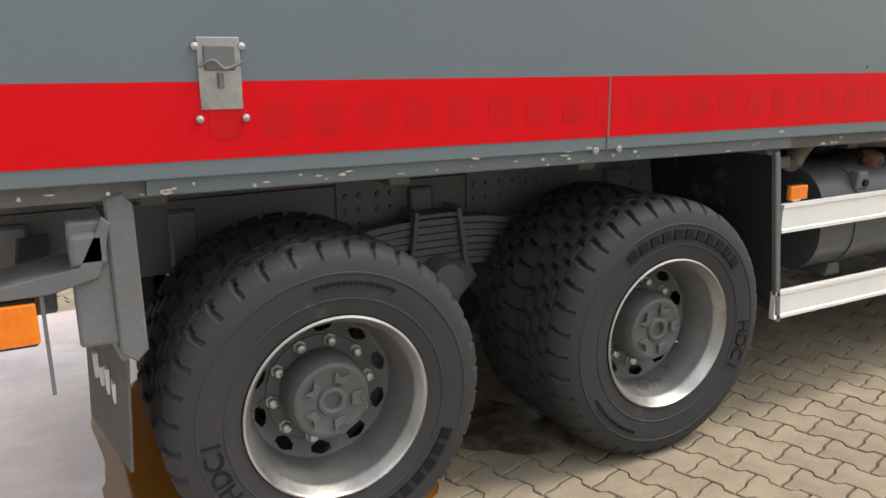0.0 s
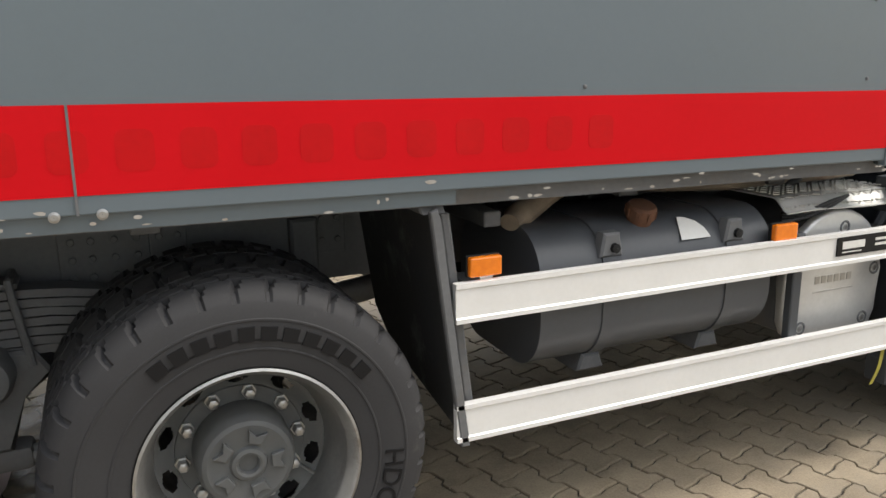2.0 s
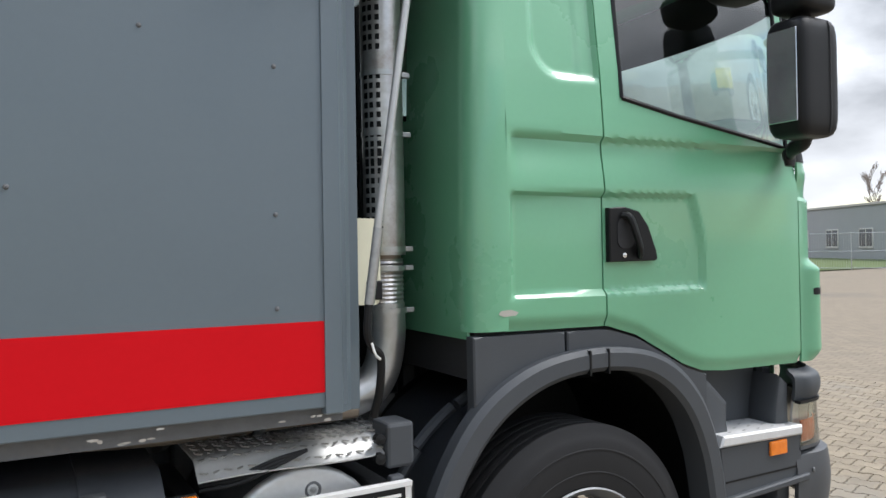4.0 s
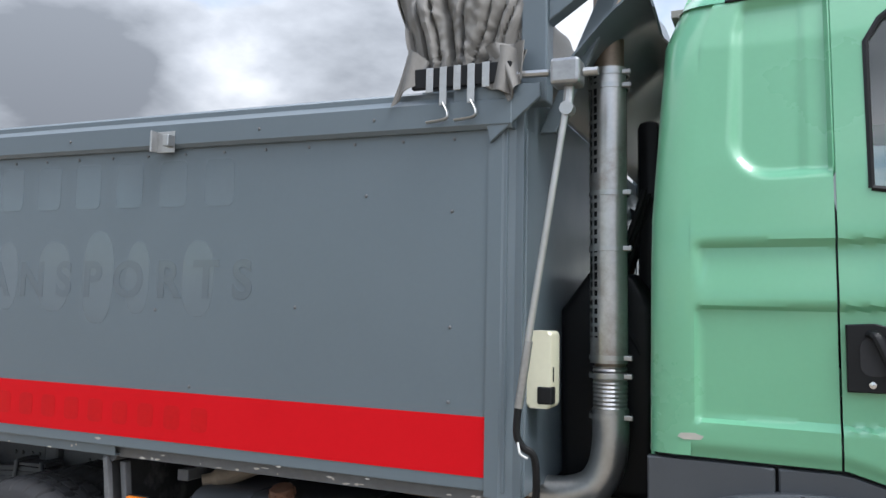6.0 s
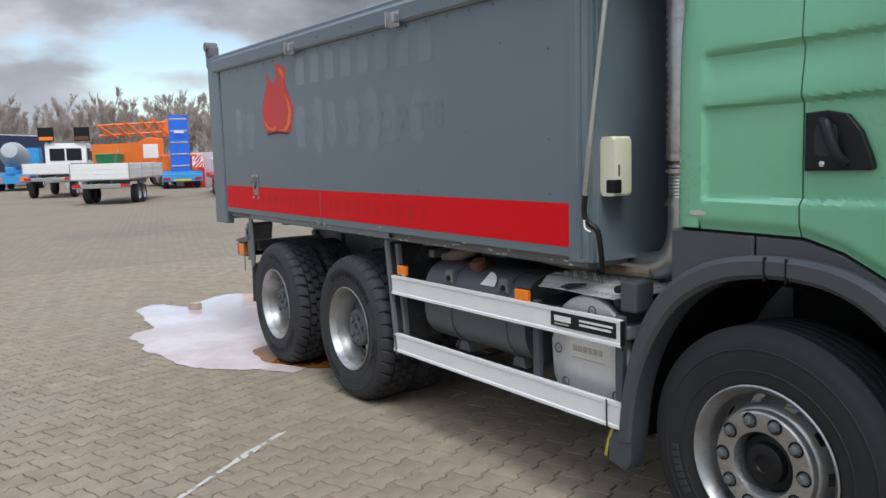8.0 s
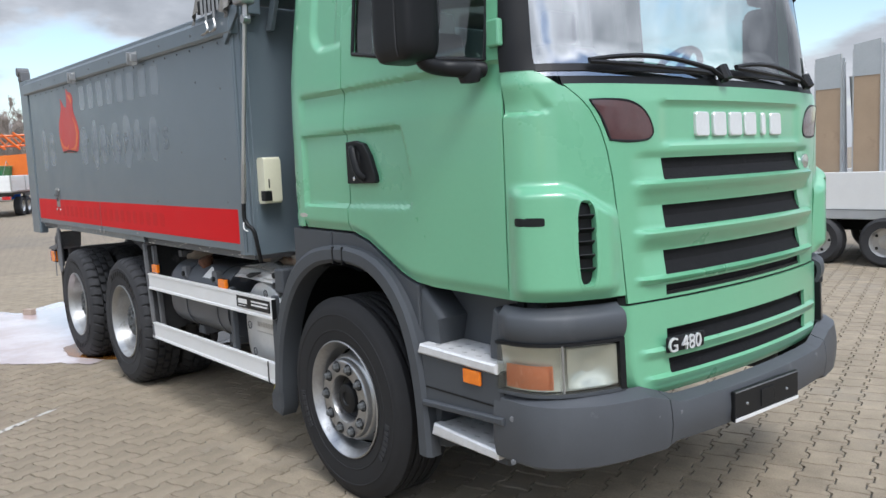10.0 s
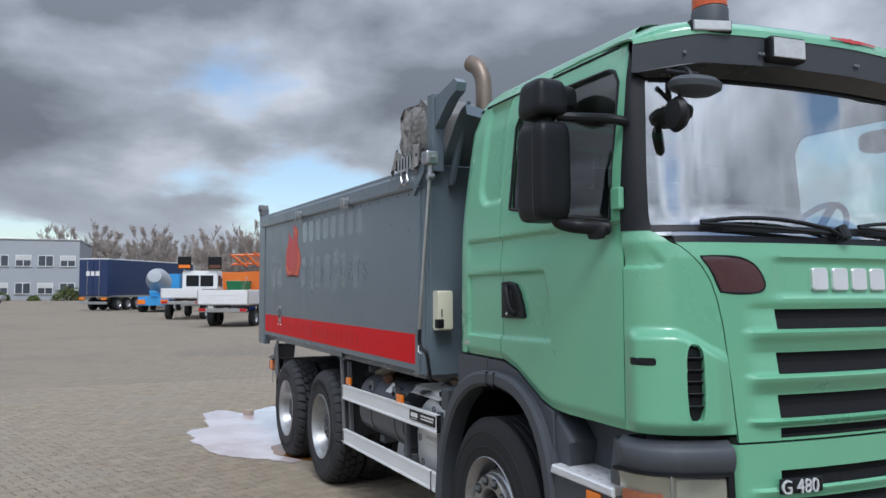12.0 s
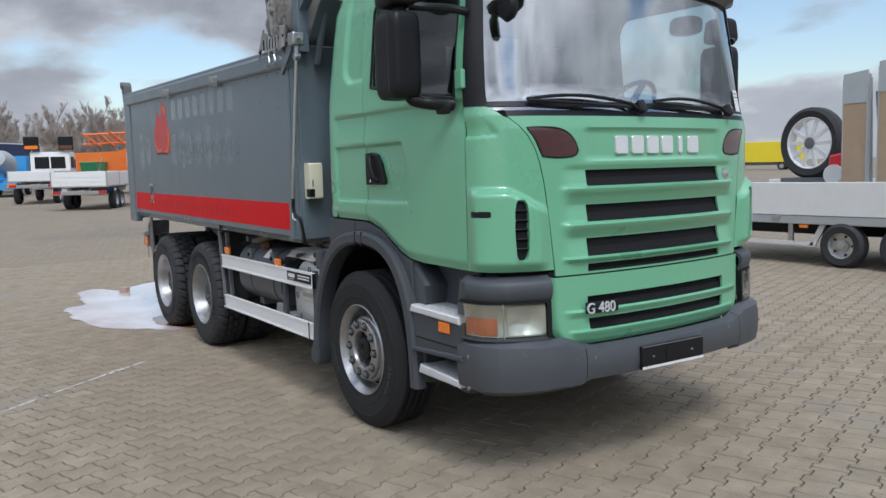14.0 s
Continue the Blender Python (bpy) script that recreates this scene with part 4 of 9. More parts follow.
# -- front frame of the body: posts, cab guard, rolled tarpaulin
for s in (-1, 1):
    post = box(BX + 0.03, BX + 0.125, s * (SW - 0.13), s * (SW - 0.04), 1.40, 1.93, bevel=0.006)
    part("guard_post", post, GREY, tipper)
    o = [(BX + 0.125, 1.90), (BX + 0.42, 1.965), (BX + 0.47, 1.93), (BX + 0.45, 1.88), (BX + 0.34, 1.845), (BX + 0.24, 1.77), (BX + 0.125, 1.69)]
    part("guard_arm", prism(o, "y", s * (SW - 0.13), s * (SW - 0.055), bevel=0.004), GREY, tipper)
    part("guard_brace", prism([(BX + 0.06, 1.32), (BX + 0.12, 1.32), (BX + 0.36, 1.84), (BX + 0.27, 1.80)], "y", s * (SW - 0.22), s * (SW - 0.19), bevel=0.003), GREY, tipper)
    part("rail_end_gusset", prism([(BX - 0.20, 1.45), (BX + 0.12, 1.45), (BX + 0.12, 1.40), (BX - 0.06, 1.25), (BX - 0.07, 1.32), (BX - 0.20, 1.36)], "y", s * (SW + 0.008), s * (SW + 0.026), bevel=0.003), GREY, tipper)
    part("strut", prism([(BX + 0.05, 1.30), (BX + 0.05, 1.24), (BX + 0.42, 0.98), (BX + 0.42, 1.05)], "y", s * (SW - 0.32), s * (SW - 0.27), bevel=0.003), CHASSIS, tipper) if s > 0 else None


def guard(u, v):
    y = u
    drop = 0.045 * (1 - abs(math.sin((y + 0.31) * math.pi / 0.62)))
    x = BX + 0.06 + 0.40 * v
    return (x, y, 1.47 + 0.33 * smoothstep(0, 1, v) ** 0.8 - drop * smoothstep(0.2, 1, v))


part("cab_guard", sheet(guard, span(-1.15, 1.15, 0.05), span(0, 1, 0.1), thick=0.008), GREY, tipper, smooth=True)
part("guard_front_edge", sheet(lambda u, v: (BX + 0.46 + 0.02 * v, u, 1.80 - 0.045 * (1 - abs(math.sin((u + 0.31) * math.pi / 0.62))) - 0.07 * v), span(-1.15, 1.15, 0.05), (0, 1), thick=0.008), GREY, tipper)


TARP_LINE = [(-0.06, 0.0), (0.02, 0.07), (0.028, 0.16), (0.04, 0.305), (0.015, 0.345), (-0.085, 0.425), (-0.105, 0.428), (-0.145, 0.405), (-0.25, 0.415), (-0.40, 0.425), (-0.425, 0.42), (-0.478, 0.385), (-0.482, 0.365), (-0.434, 0.228), (-0.385, 0.05), (-0.34, 0.0), (-0.20, -0.01)]
TARP_LINE = [(q.x, q.y) for q in smooth_path([(x, z, 0) for x, z in TARP_LINE + TARP_LINE[:1]], 8)[:-1]]
TARP_MID = (-0.215, 0.19)


def fold(u, v):
    """The gathered sheet along the rail: a slack bundle with soft hollows."""
    x, z = TARP_LINE[int(round(v * (len(TARP_LINE) - 1))) % len(TARP_LINE)]
    k = 1 + 0.05 * noise.noise(Vector((u * 4, x * 7, z * 7))) + 0.03 * math.sin(u * 19 + 5 * x)
    return (BX + TARP_MID[0] + (x - TARP_MID[0]) * k, u, 1.50 + TARP_MID[1] + (z - TARP_MID[1]) * k + 0.02 * noise.noise(Vector((u * 3, 2, 5))))


def tarp_end(x, z):
    """The end of the bundle: sharp pleats that run together towards the rail."""
    dx, dz = x - TARP_MID[0], z - TARP_MID[1]
    edge = min(1.0, math.hypot(dx / 0.25, dz / 0.21))
    spread = dx / (0.50 + 1.35 * max(0.0, z))
    wave = spread * 25 + 1.5 * noise.noise(Vector((x * 6, z * 3, 3))) + 0.5 * noise.noise(Vector((x * 15, z * 8, 6)))
    crease = 0.65 * (1 - abs(wave % 2 - 1)) ** 3 + 0.5 * abs((wave * 0.37 + 0.3) % 2 - 1) ** 2
    wrinkle = 0.010 * noise.noise(Vector((x * 16, z * 9, 8))) + 0.006 * noise.noise(Vector((x * 40, z * 30, 1)))
    y = -SW + 0.045 - 0.045 * (1 - edge ** 6) + (0.080 * crease + 2.0 * wrinkle) * (1 - 0.6 * edge ** 4)
    return (BX + x, y, 1.50 + z)


tarp = part("rolled_tarpaulin", sheet(fold, span(-SW + 0.05, 1.2, 0.03), span(0, 1, 1.0 / len(TARP_LINE))), TARP, tipper, "crumpled grey rolled tarpaulin", smooth=True)
part("tarp_end", patch(tarp_end, TARP_LINE, 34), TARP, tarp, "pleated end of the tarpaulin", smooth=True)


def flap(top0, top1, low0, low1, waves):
    """A loose corner of the sheet between an upper and a lower edge, in soft waves."""
    def fn(u, v):
        x0, z0 = low0[0] + (low1[0] - low0[0]) * u, low0[1] + (low1[1] - low0[1]) * u
        x1, z1 = top0[0] + (top1[0] - top0[0]) * u, top0[1] + (top1[1] - top0[1]) * u
        return (BX + x0 + (x1 - x0) * v, -SW - 0.052 + 0.016 * math.sin(u * waves + v * 2) + 0.03 * v, z0 + (z1 - z0) * v)
    return fn


part("tarp_corner", sheet(flap((-0.385, 1.62), (-0.30, 1.56), (-0.44, 1.395), (-0.345, 1.47), 7), span(0, 1, 0.05), span(0, 1, 0.05), thick=0.004), TARP, tarp, smooth=True)
part("tarp_corner", sheet(flap((-0.09, 1.60), (0.065, 1.60), (0.015, 1.385), (0.055, 1.46), 9), span(0, 1, 0.05), span(0, 1, 0.05), thick=0.004), TARP, tarp, smooth=True)
part("tarp_corner", sheet(flap((-0.05, 1.60), (0.075, 1.565), (-0.07, 1.44), (0.02, 1.41), 8), span(0, 1, 0.05), span(0, 1, 0.05), thick=0.004), TARP, tarp, smooth=True)
# hooks that hold the sheet
for i, x in enumerate((-0.285, -0.232, -0.178, -0.125, -0.07)):
    long_one = i in (1, 3)
    bm = box(x - 0.014, x + 0.014, -SW - 0.052, -SW - 0.046, 1.455 if not long_one else 1.405, 1.545, bevel=0.002)
    if long_one:
        tube(smooth_path([(x, -SW - 0.05, 1.415), (x + 0.02, -SW - 0.052, 1.375), (x + 0.012, -SW - 0.055, 1.352), (x - 0.06, -SW - 0.055, 1.345)]), 0.009, n=8, bm=bm, flat=0.5)
    for ob_z in (1.475, 1.52):
        box(x - 0.005, x + 0.005, -SW - 0.0535, -SW - 0.050, ob_z - 0.006, ob_z + 0.006, bm=bm)
    part("tarp_hook", bm, STEEL, tipper, m=Matrix.Translation((BX, 0, 0)))
part("hook_strip", box(BX - 0.36, BX + 0.02, -SW - 0.045, -SW - 0.02, 1.455, 1.53, bevel=0.004), BLACK, tipper)
# crank gear, rod and its handle
gear = part("crank_gear", box(BX + 0.165, BX + 0.265, -SW - 0.075, -SW + 0.02, 1.425, 1.515, bevel=0.012), RIM_OLD, tipper, "aluminium crank gear box of the tarpaulin")
bm = tube([(BX + 0.22, -SW - 0.02, 1.43), (BX + 0.215, -SW - 0.025, 1.34)], 0.018, n=10)
tube([(BX + 0.27, -SW - 0.03, 1.47), (BX + 0.32, -SW - 0.03, 1.47)], 0.014, n=10, bm=bm)
tube([(BX + 0.215, -SW - 0.045, 1.35), (BX + 0.215, -SW + 0.0, 1.35)], 0.024, n=10, bm=bm)
tube([(BX + 0.15, -SW - 0.02, 1.48), (BX - 0.05, -SW - 0.02, 1.485)], 0.013, n=8, bm=bm)
part("crank_joint", bm, STEEL, gear, smooth=True)
rod = part("crank_rod", tube([(BX + 0.210, -SW - 0.025, 1.35), (BX + 0.085, -SW - 0.03, 0.56)], 0.0125, n=12), RIM, tipper, "pale crank rod", smooth=True)
part("rod_sleeve", tube([(BX + 0.090, -SW - 0.03, 0.58), (BX + 0.058, -SW - 0.03, 0.36)], 0.015, n=12), RIM_OLD, rod, smooth=True)
part("rod_grip", tube(smooth_path([(BX + 0.058, -SW - 0.03, 0.37), (BX + 0.052, -SW - 0.03, 0.28), (BX + 0.070, -SW - 0.02, 0.235), (BX + 0.105, -SW, 0.20), (BX + 0.108, -SW + 0.02, 0.10), (BX + 0.095, -SW + 0.04, 0.02)]), 0.013, n=10), BLACK, rod, "dark bent rubber grip", smooth=True)
part("grip_tie", tube(smooth_path([(BX + 0.06, -SW - 0.04, 0.25), (BX + 0.07, -SW - 0.045, 0.215), (BX + 0.09, -SW - 0.03, 0.20)]), 0.004, n=6), WHITE, rod)
disp = part("soap_box", prism(round_rect(BX + 0.052, BX + 0.140, 0.352, 0.612, 0.014), "y", -SW + 0.075, -SW + 0.19, bevel=0.008), CREAM, tipper, "cream plastic dispenser box on the front wall", smooth=True)
part("push_bar", box(BX + 0.092, BX + 0.146, -SW + 0.07, -SW + 0.12, 0.366, 0.425, bevel=0.006), BLACK, disp)
part("sight_slot", box(BX + 0.139, BX + 0.143, -SW + 0.10, -SW + 0.108, 0.44, 0.49), BLACK, disp)

# the walls are sheared up towards the tail to fit the camera's view
done = set()
for ob in tipper.children_recursive:
    if ob.data and ob.data.name not in done and ob.matrix_basis == Matrix():
        done.add(ob.data.name)
        for v in ob.data.vertices:
            high = min(1.0, max(0.0, (v.co.z - 0.35) / 0.95))
            v.co.z += (BX - v.co.x) * (0.0045 + 0.0145 * high) + 0.012 * high

# -- cab: a plan outline (right half) swept up, narrowing and raking back above the waist
cab = placed("cab", None, truck, "mint green lorry cab with dark grey trim")
PLAN = smooth_path([(-0.43, -0.60, 0), (-0.43, -1.02, 0), (-0.425, -1.165, 0), (-0.36, -1.215, 0), (-0.20, -1.222, 0), (0.13, -1.225, 0), (0.65, -1.225, 0), (1.05, -1.225, 0), (1.20, -1.22, 0), (1.30, -1.195, 0), (1.375, -1.12, 0), (1.425, -1.02, 0), (1.465, -0.90, 0), (1.505, -0.70, 0), (1.535, -0.45, 0), (1.55, -0.2, 0), (1.555, 0.0, 0)], 8)
ARC = [0.0]
for a, b in zip(PLAN, PLAN[1:]):
    ARC.append(ARC[-1] + (b - a).length)


def plan_at(s):
    s = min(max(s, 0.0), ARC[-1])
    for i in range(len(ARC) - 1):
        if s <= ARC[i + 1]:
            k = (s - ARC[i]) / (ARC[i + 1] - ARC[i])
            return PLAN[i].lerp(PLAN[i + 1], k)
    return PLAN[-1]


def arc_where(test):
    """The arc length at which the outline first passes a test."""
    for i, p in enumerate(PLAN):
        if test(p):
            return ARC[i]
    return ARC[-1]


def arc_x(x):
    """Arc length on the side where the outline reaches x."""
    lo, hi = arc_where(lambda p: p.x > -0.30), arc_where(lambda p: p.x > 1.44)
    for _ in range(40):
        m = (lo + hi) / 2
        lo, hi = (m, hi) if plan_at(m).x < x else (lo, m)
    return lo


def arc_y(y):
    """Arc length on the front where the outline reaches y."""
    lo, hi = arc_where(lambda p: p.x > 1.30), ARC[-1]
    for _ in range(40):
        m = (lo + hi) / 2
        lo, hi = (m, hi) if plan_at(m).y < y else (lo, m)
    return lo


def cab_point(s, z, out=0.0):
    p = plan_at(s)
    d = (plan_at(s + 0.01) - plan_at(s - 0.01)).normalized()
    n = Vector((d.y, -d.x, 0))
    narrow = ramp_of(z, (1.0, 1.0), (2.08, 1.0), (2.30, 0.985), (2.70, 0.945), (2.86, 0.915), (2.95, 0.86), (2.985, 0.76), (3.0, 0.60))
    front = smoothstep(1.12, 1.42, p.x)
    rake = ramp_of(z, (0.70, -0.01), (1.0, 0.0), (1.65, 0.008), (1.88, 0.010), (1.95, 0.022), (2.03, 0.060), (2.72, 0.155), (2.80, 0.175), (2.95, 0.32), (3.0, 0.60))
    back = smoothstep(0.1, -0.45, p.x) * ramp_of(z, (1.3, 0.0), (2.1, 0.01), (2.75, 0.055), (2.9, 0.12), (3.0, 0.30))
    p = p + n * out
    return Vector((p.x - rake * front + back, p.y * narrow, z))


def mirrored(bm):
    """Adds the left half."""
    me = bpy.data.meshes.new("half")
    bm.to_mesh(me)
    bm2 = bmesh.new()
    bm2.from_mesh(me)
    bpy.data.meshes.remove(me)
    bmesh.ops.scale(bm2, vec=(1, -1, 1), verts=bm2.verts)
    bmesh.ops.reverse_faces(bm2, faces=bm2.faces)
    return join(bm, bm2)


def flipped(ob, name=None, label=""):
    """A mirror image of a part, as a part of its own on the left side."""
    me = ob.data.copy()
    me.transform(Matrix.Diagonal((1, -1, 1, 1)))
    me.flip_normals()
    return placed(name or ob.name.split(".")[0], me, ob.parent, label or ob.get("label", ""))


def low_edge(x):
    """The lower edge of the cab side: over the arch, then down before it."""
    return ramp_of(x, (-0.5, 1.385), (0.14, 1.372), (0.28, 1.33), (0.42, 1.255), (0.52, 1.20), (0.62, 1.165), (0.75, 1.152), (1.6, 1.135))


def inset(v, a0, a1, soft):
    return smoothstep(a0 - soft, a0 + soft, v) * smoothstep(a1 + soft, a1 - soft, v)


def side_relief(x, z):
    # window-like recess in the rear quarter, its lower back corner widely rounded
    qx, qz = max(0.0, -0.045 - x), max(0.0, 2.385 - z)
    gap = 0.125 - math.hypot(qx, qz)
    recess = smoothstep(-0.018, 0.020, gap) * smoothstep(2.86, 2.82, z) * smoothstep(0.122, 0.112, x)
    d = -0.026 * recess + 0.007 * recess * smoothstep(0.035, 0.055, x)
    right_end = 0.625 - 0.45 * max(0.0, (z - 1.62)) ** 1.4
    panel = inset(x, -0.275, right_end, 0.011) * inset(z, 1.495, 1.845, 0.009)
    d -= 0.021 * panel
    d -= 0.020 * smoothstep(-0.29, -0.25, x) * smoothstep(2.052, 2.034, z) * smoothstep(1.86, 2.03, z)
    return d


S_REAR, S_DOOR, S_POST, S_FRONT = arc_x(-0.36), arc_x(0.128), arc_x(1.205), arc_y(-0.860)


def side_point(out=0.0):
    def fn(s, k):
        x = plan_at(s).x
        z0 = low_edge(x)
        z = z0 + (2.93 - z0) * k
        return cab_point(s, z, out + side_relief(x, z) - 0.02 * smoothstep(0.03, 0.0, k))
    return fn


def side_z(s, k):
    z0 = low_edge(plan_at(s).x)
    return z0 + (2.93 - z0) * k


def sill(x):
    return ramp_of(x, (0.20, 2.205), (0.5, 2.150), (1.12, 2.055))


def window_top(x):
    return ramp_of(x, (0.225, 2.66), (0.28, 2.755), (0.34, 2.775), (1.04, 2.765), (1.09, 2.745), (1.125, 2.69))


def door_window(s, k):
    x, z = plan_at(s).x, side_z(s, k)
    return 0.225 < x < 1.125 and sill(x) < z < window_top(x)


# rear quarter, door and their mirror images
us, vs = span(S_REAR, S_DOOR - 0.003, 0.012), span(0, 1, 0.0078)
quarter = part("rear_quarter", sheet(side_point(), us, vs, thick=0.012, inward=(0.3, 0, 2)), GREEN, cab, smooth=True)
us = span(S_DOOR + 0.004, S_POST - 0.003, 0.012)
door = part("door", sheet(side_point(), us, vs, keep=lambda s, k: not door_window(s, k), thick=0.014, inward=(0.3, 0, 2)), GREEN, cab, "green cab door", smooth=True)
us2, vs2 = span(arc_x(0.20), arc_x(1.145), 0.03), span(0.44, 0.93, 0.03)
pane = part("window", sheet(side_point(-0.012), us2, vs2, keep=lambda s, k: 2.02 < side_z(s, k) < 2.80, inward=(0.3, 0, 2)), GLASS, door, "glossy side window", smooth=True)
pane.visible_shadow = False


def seal_line():
    out = [(x, sill(x)) for x in span(0.225, 1.125, 0.04)] + [(x, window_top(x)) for x in span(1.125, 0.225, 0.04)]
    return [cab_point(arc_x(x), z, -0.001) for x, z in out]


pts = seal_line()
part("window_seal", tube(pts + [pts[0]], 0.010, n=6), BLACK, door, smooth=True)
for ob in (quarter,):
    flipped(ob)
left_door = flipped(door)
for ob in list(door.children):
    p = flipped(ob)
    p.parent = left_door
    p.visible_shadow = ob.visible_shadow
# handle cup
cup_m = Matrix.Translation(cab_point(arc_x(0.26), 1.70, -0.010)) @ pose(0, 0, 0, 0, 0, 0)
o = [(-0.115, -0.098), (-0.115, 0.098), (-0.04, 0.102), (0.03, 0.085), (0.075, 0.03), (0.112, -0.06), (0.118, -0.09), (0.105, -0.098)]
handle = part("door_handle", prism(o, "y", -0.014, 0.02, bevel=0.004), BLACK, door, "black recessed door handle", m=cup_m)
bm = tube(smooth_path([(-0.05, -0.012, 0.07), (-0.035, -0.034, 0.062), (-0.01, -0.040, 0.0), (0.012, -0.034, -0.052), (0.03, -0.012, -0.075)]), 0.019, n=10, flat=0.7)
part("grip", bm, BLACK, handle, smooth=True)
part("hand_hollow", prism(round_rect(-0.08, 0.0, -0.05, 0.06, 0.03), "y", -0.0165, -0.013), INTERIOR, handle)
part("lock", lathe([(0.010, 0), (0.010, -0.006), (0.001, -0.007)], n=12), CHROME, handle, m=Matrix.Translation((-0.05, -0.013, -0.075)))
part("paint_chip", prism([(-0.04, -0.004), (-0.02, -0.012), (0.03, -0.010), (0.04, 0.0), (0.01, 0.010), (-0.03, 0.008)], "y", -0.0012, 0.0), PALE, quarter, m=Matrix.Translation(cab_point(arc_x(-0.305), 1.445, 0.0005)))


# the front panel flares out towards its top corners
def panel_edge(z):
    return ramp_of(z, (1.10, 0.822), (1.35, 0.848), (1.59, 0.878), (1.70, 0.902), (1.78, 0.930), (1.85, 0.972), (1.90, 1.018), (1.945, 1.070))


# corner panels with their air slots
def corner_sz(u, k):
    """Arc length and height of a place on the corner panel; u from the door to the front panel, k from foot to top."""
    z0 = low_edge(plan_at(S_POST + u * (S_FRONT - S_POST)).x) + 0.004
    z1 = ramp_of(u, (0.0, 2.040), (0.25, 2.036), (0.50, 2.018), (0.75, 1.982), (1.0, 1.932))
    z = z0 + (z1 - z0) * k
    return S_POST + 0.004 + u * (arc_y(-panel_edge(z) - 0.006) - S_POST - 0.004), z


def corner_skin(s, z, out=0.0):
    u = (s - S_POST) / (S_FRONT - S_POST)
    top = 1.590 - 0.10 * smoothstep(0.45, 1.0, u)
    bulge = 0.046 * smoothstep(1.12, 1.20, z) * smoothstep(top, top - 0.055, z) * smoothstep(0.0, 0.20, u) * smoothstep(1.05, 0.80, u)
    crease = -0.014 * smoothstep(1.835, 1.850, z) * smoothstep(1.96, 1.87, z) * smoothstep(0.46, 0.34, u + 1.2 * abs(z - 1.86))
    return cab_point(s, z, bulge + crease + out)


def corner_point(u, k):
    return corner_skin(*corner_sz(u, k))


V0, V1 = S_POST + (S_FRONT - S_POST) * 0.56, S_POST + (S_FRONT - S_POST) * 0.72


def in_slot(s, z):
    a = (s - (V0 + V1) / 2) / ((V1 - V0) / 2)
    b = (z - 1.36) / 0.16
    return abs(a) ** 3 + abs(b) ** 6 < 1


corner = part("corner_panel", sheet(corner_point, span(0, 1, 0.016), span(0, 1, 0.010), keep=lambda u, k: not in_slot(*corner_sz(u, k)), thick=0.012, inward=(0.3, 0, 1.5)), GREEN, cab, smooth=True)
slot_line = super_oval(V0, V1, 1.20, 1.52, 3.4)
part("slot_back", patch(lambda s, z: corner_skin(s, z, -0.030), super_oval(V0 - 0.012, V1 + 0.012, 1.185, 1.535, 4)), BLACK, corner, smooth=True)
part("slot_lip", collar(corner_skin, slot_line, ((-0.004, -0.03), (-0.003, -0.006), (0.0, 0.0015), (0.014, 0.0022), (0.022, 0.0004))), GREEN, corner, smooth=True)
for z in (1.25, 1.30, 1.35, 1.40, 1.45):
    part("slot_louvre", sheet(lambda s, w, z=z: corner_skin(s, z + 0.016 * w, -0.026 + 0.02 * w), span(V0 + 0.004, V1 - 0.004, 0.03), (0, 1), thick=0.004), BLACK, corner)
mark_at = arc_x(1.262)
part("dealer_mark", patch(lambda s, z: corner_skin(s, z, 0.002), super_oval(mark_at, mark_at + 0.10, 1.430, 1.462, 6, 32)), BLACK, corner, "small dark dealer mark")
left_corner = flipped(corner)
for ob in list(corner.children):
    flipped(ob).parent = left_corner
# front panel with four openings, dark lamps in its upper corners
OPEN = ((1.575, 1.660), (1.385, 1.475), (1.20, 1.295), (1.116, 1.158))
HALF_OPEN = 0.605
F0, F1 = 1.106, 1.945


def front_skin(y, z, out=0.0):
    relief = 0.0
    for a, b in OPEN[:3]:
        relief += 0.030 * smoothstep(a - (0.075 if a > 1.3 else 0.035), a - 0.012, z) * smoothstep(a + 0.004, a - 0.010, z) * smoothstep(0.80, 0.70, abs(y))
        relief -= 0.012 * smoothstep(b + 0.03, b, z) * smoothstep(a, b, z) * smoothstep(0.80, 0.68, abs(y))
    relief -= 0.016 * inset(abs(y), -0.2, 0.60, 0.05) * inset(z, 1.715, 1.875, 0.012)
    p = cab_point(arc_y(-abs(y)), z, out + relief)
    return Vector((p.x, math.copysign(abs(p.y), y), p.z))


def front_point(out=0.0, z0=F0, z1=F1):
    """The outer thirds stretch to the flaring ends of the panel."""
    def fn(y, k):
        z = z0 + (z1 - z0) * k
        wide = abs(y) if abs(y) < 0.65 else 0.65 + (abs(y) - 0.65) / 0.235 * (panel_edge(z) - 0.65)
        return front_skin(math.copysign(wide, y), z, out)
    return fn


def in_opening(y, k):
    z = F0 + (F1 - F0) * k
    if abs(y) < HALF_OPEN and any(a < z < b for a, b in OPEN):
        return True
    return False


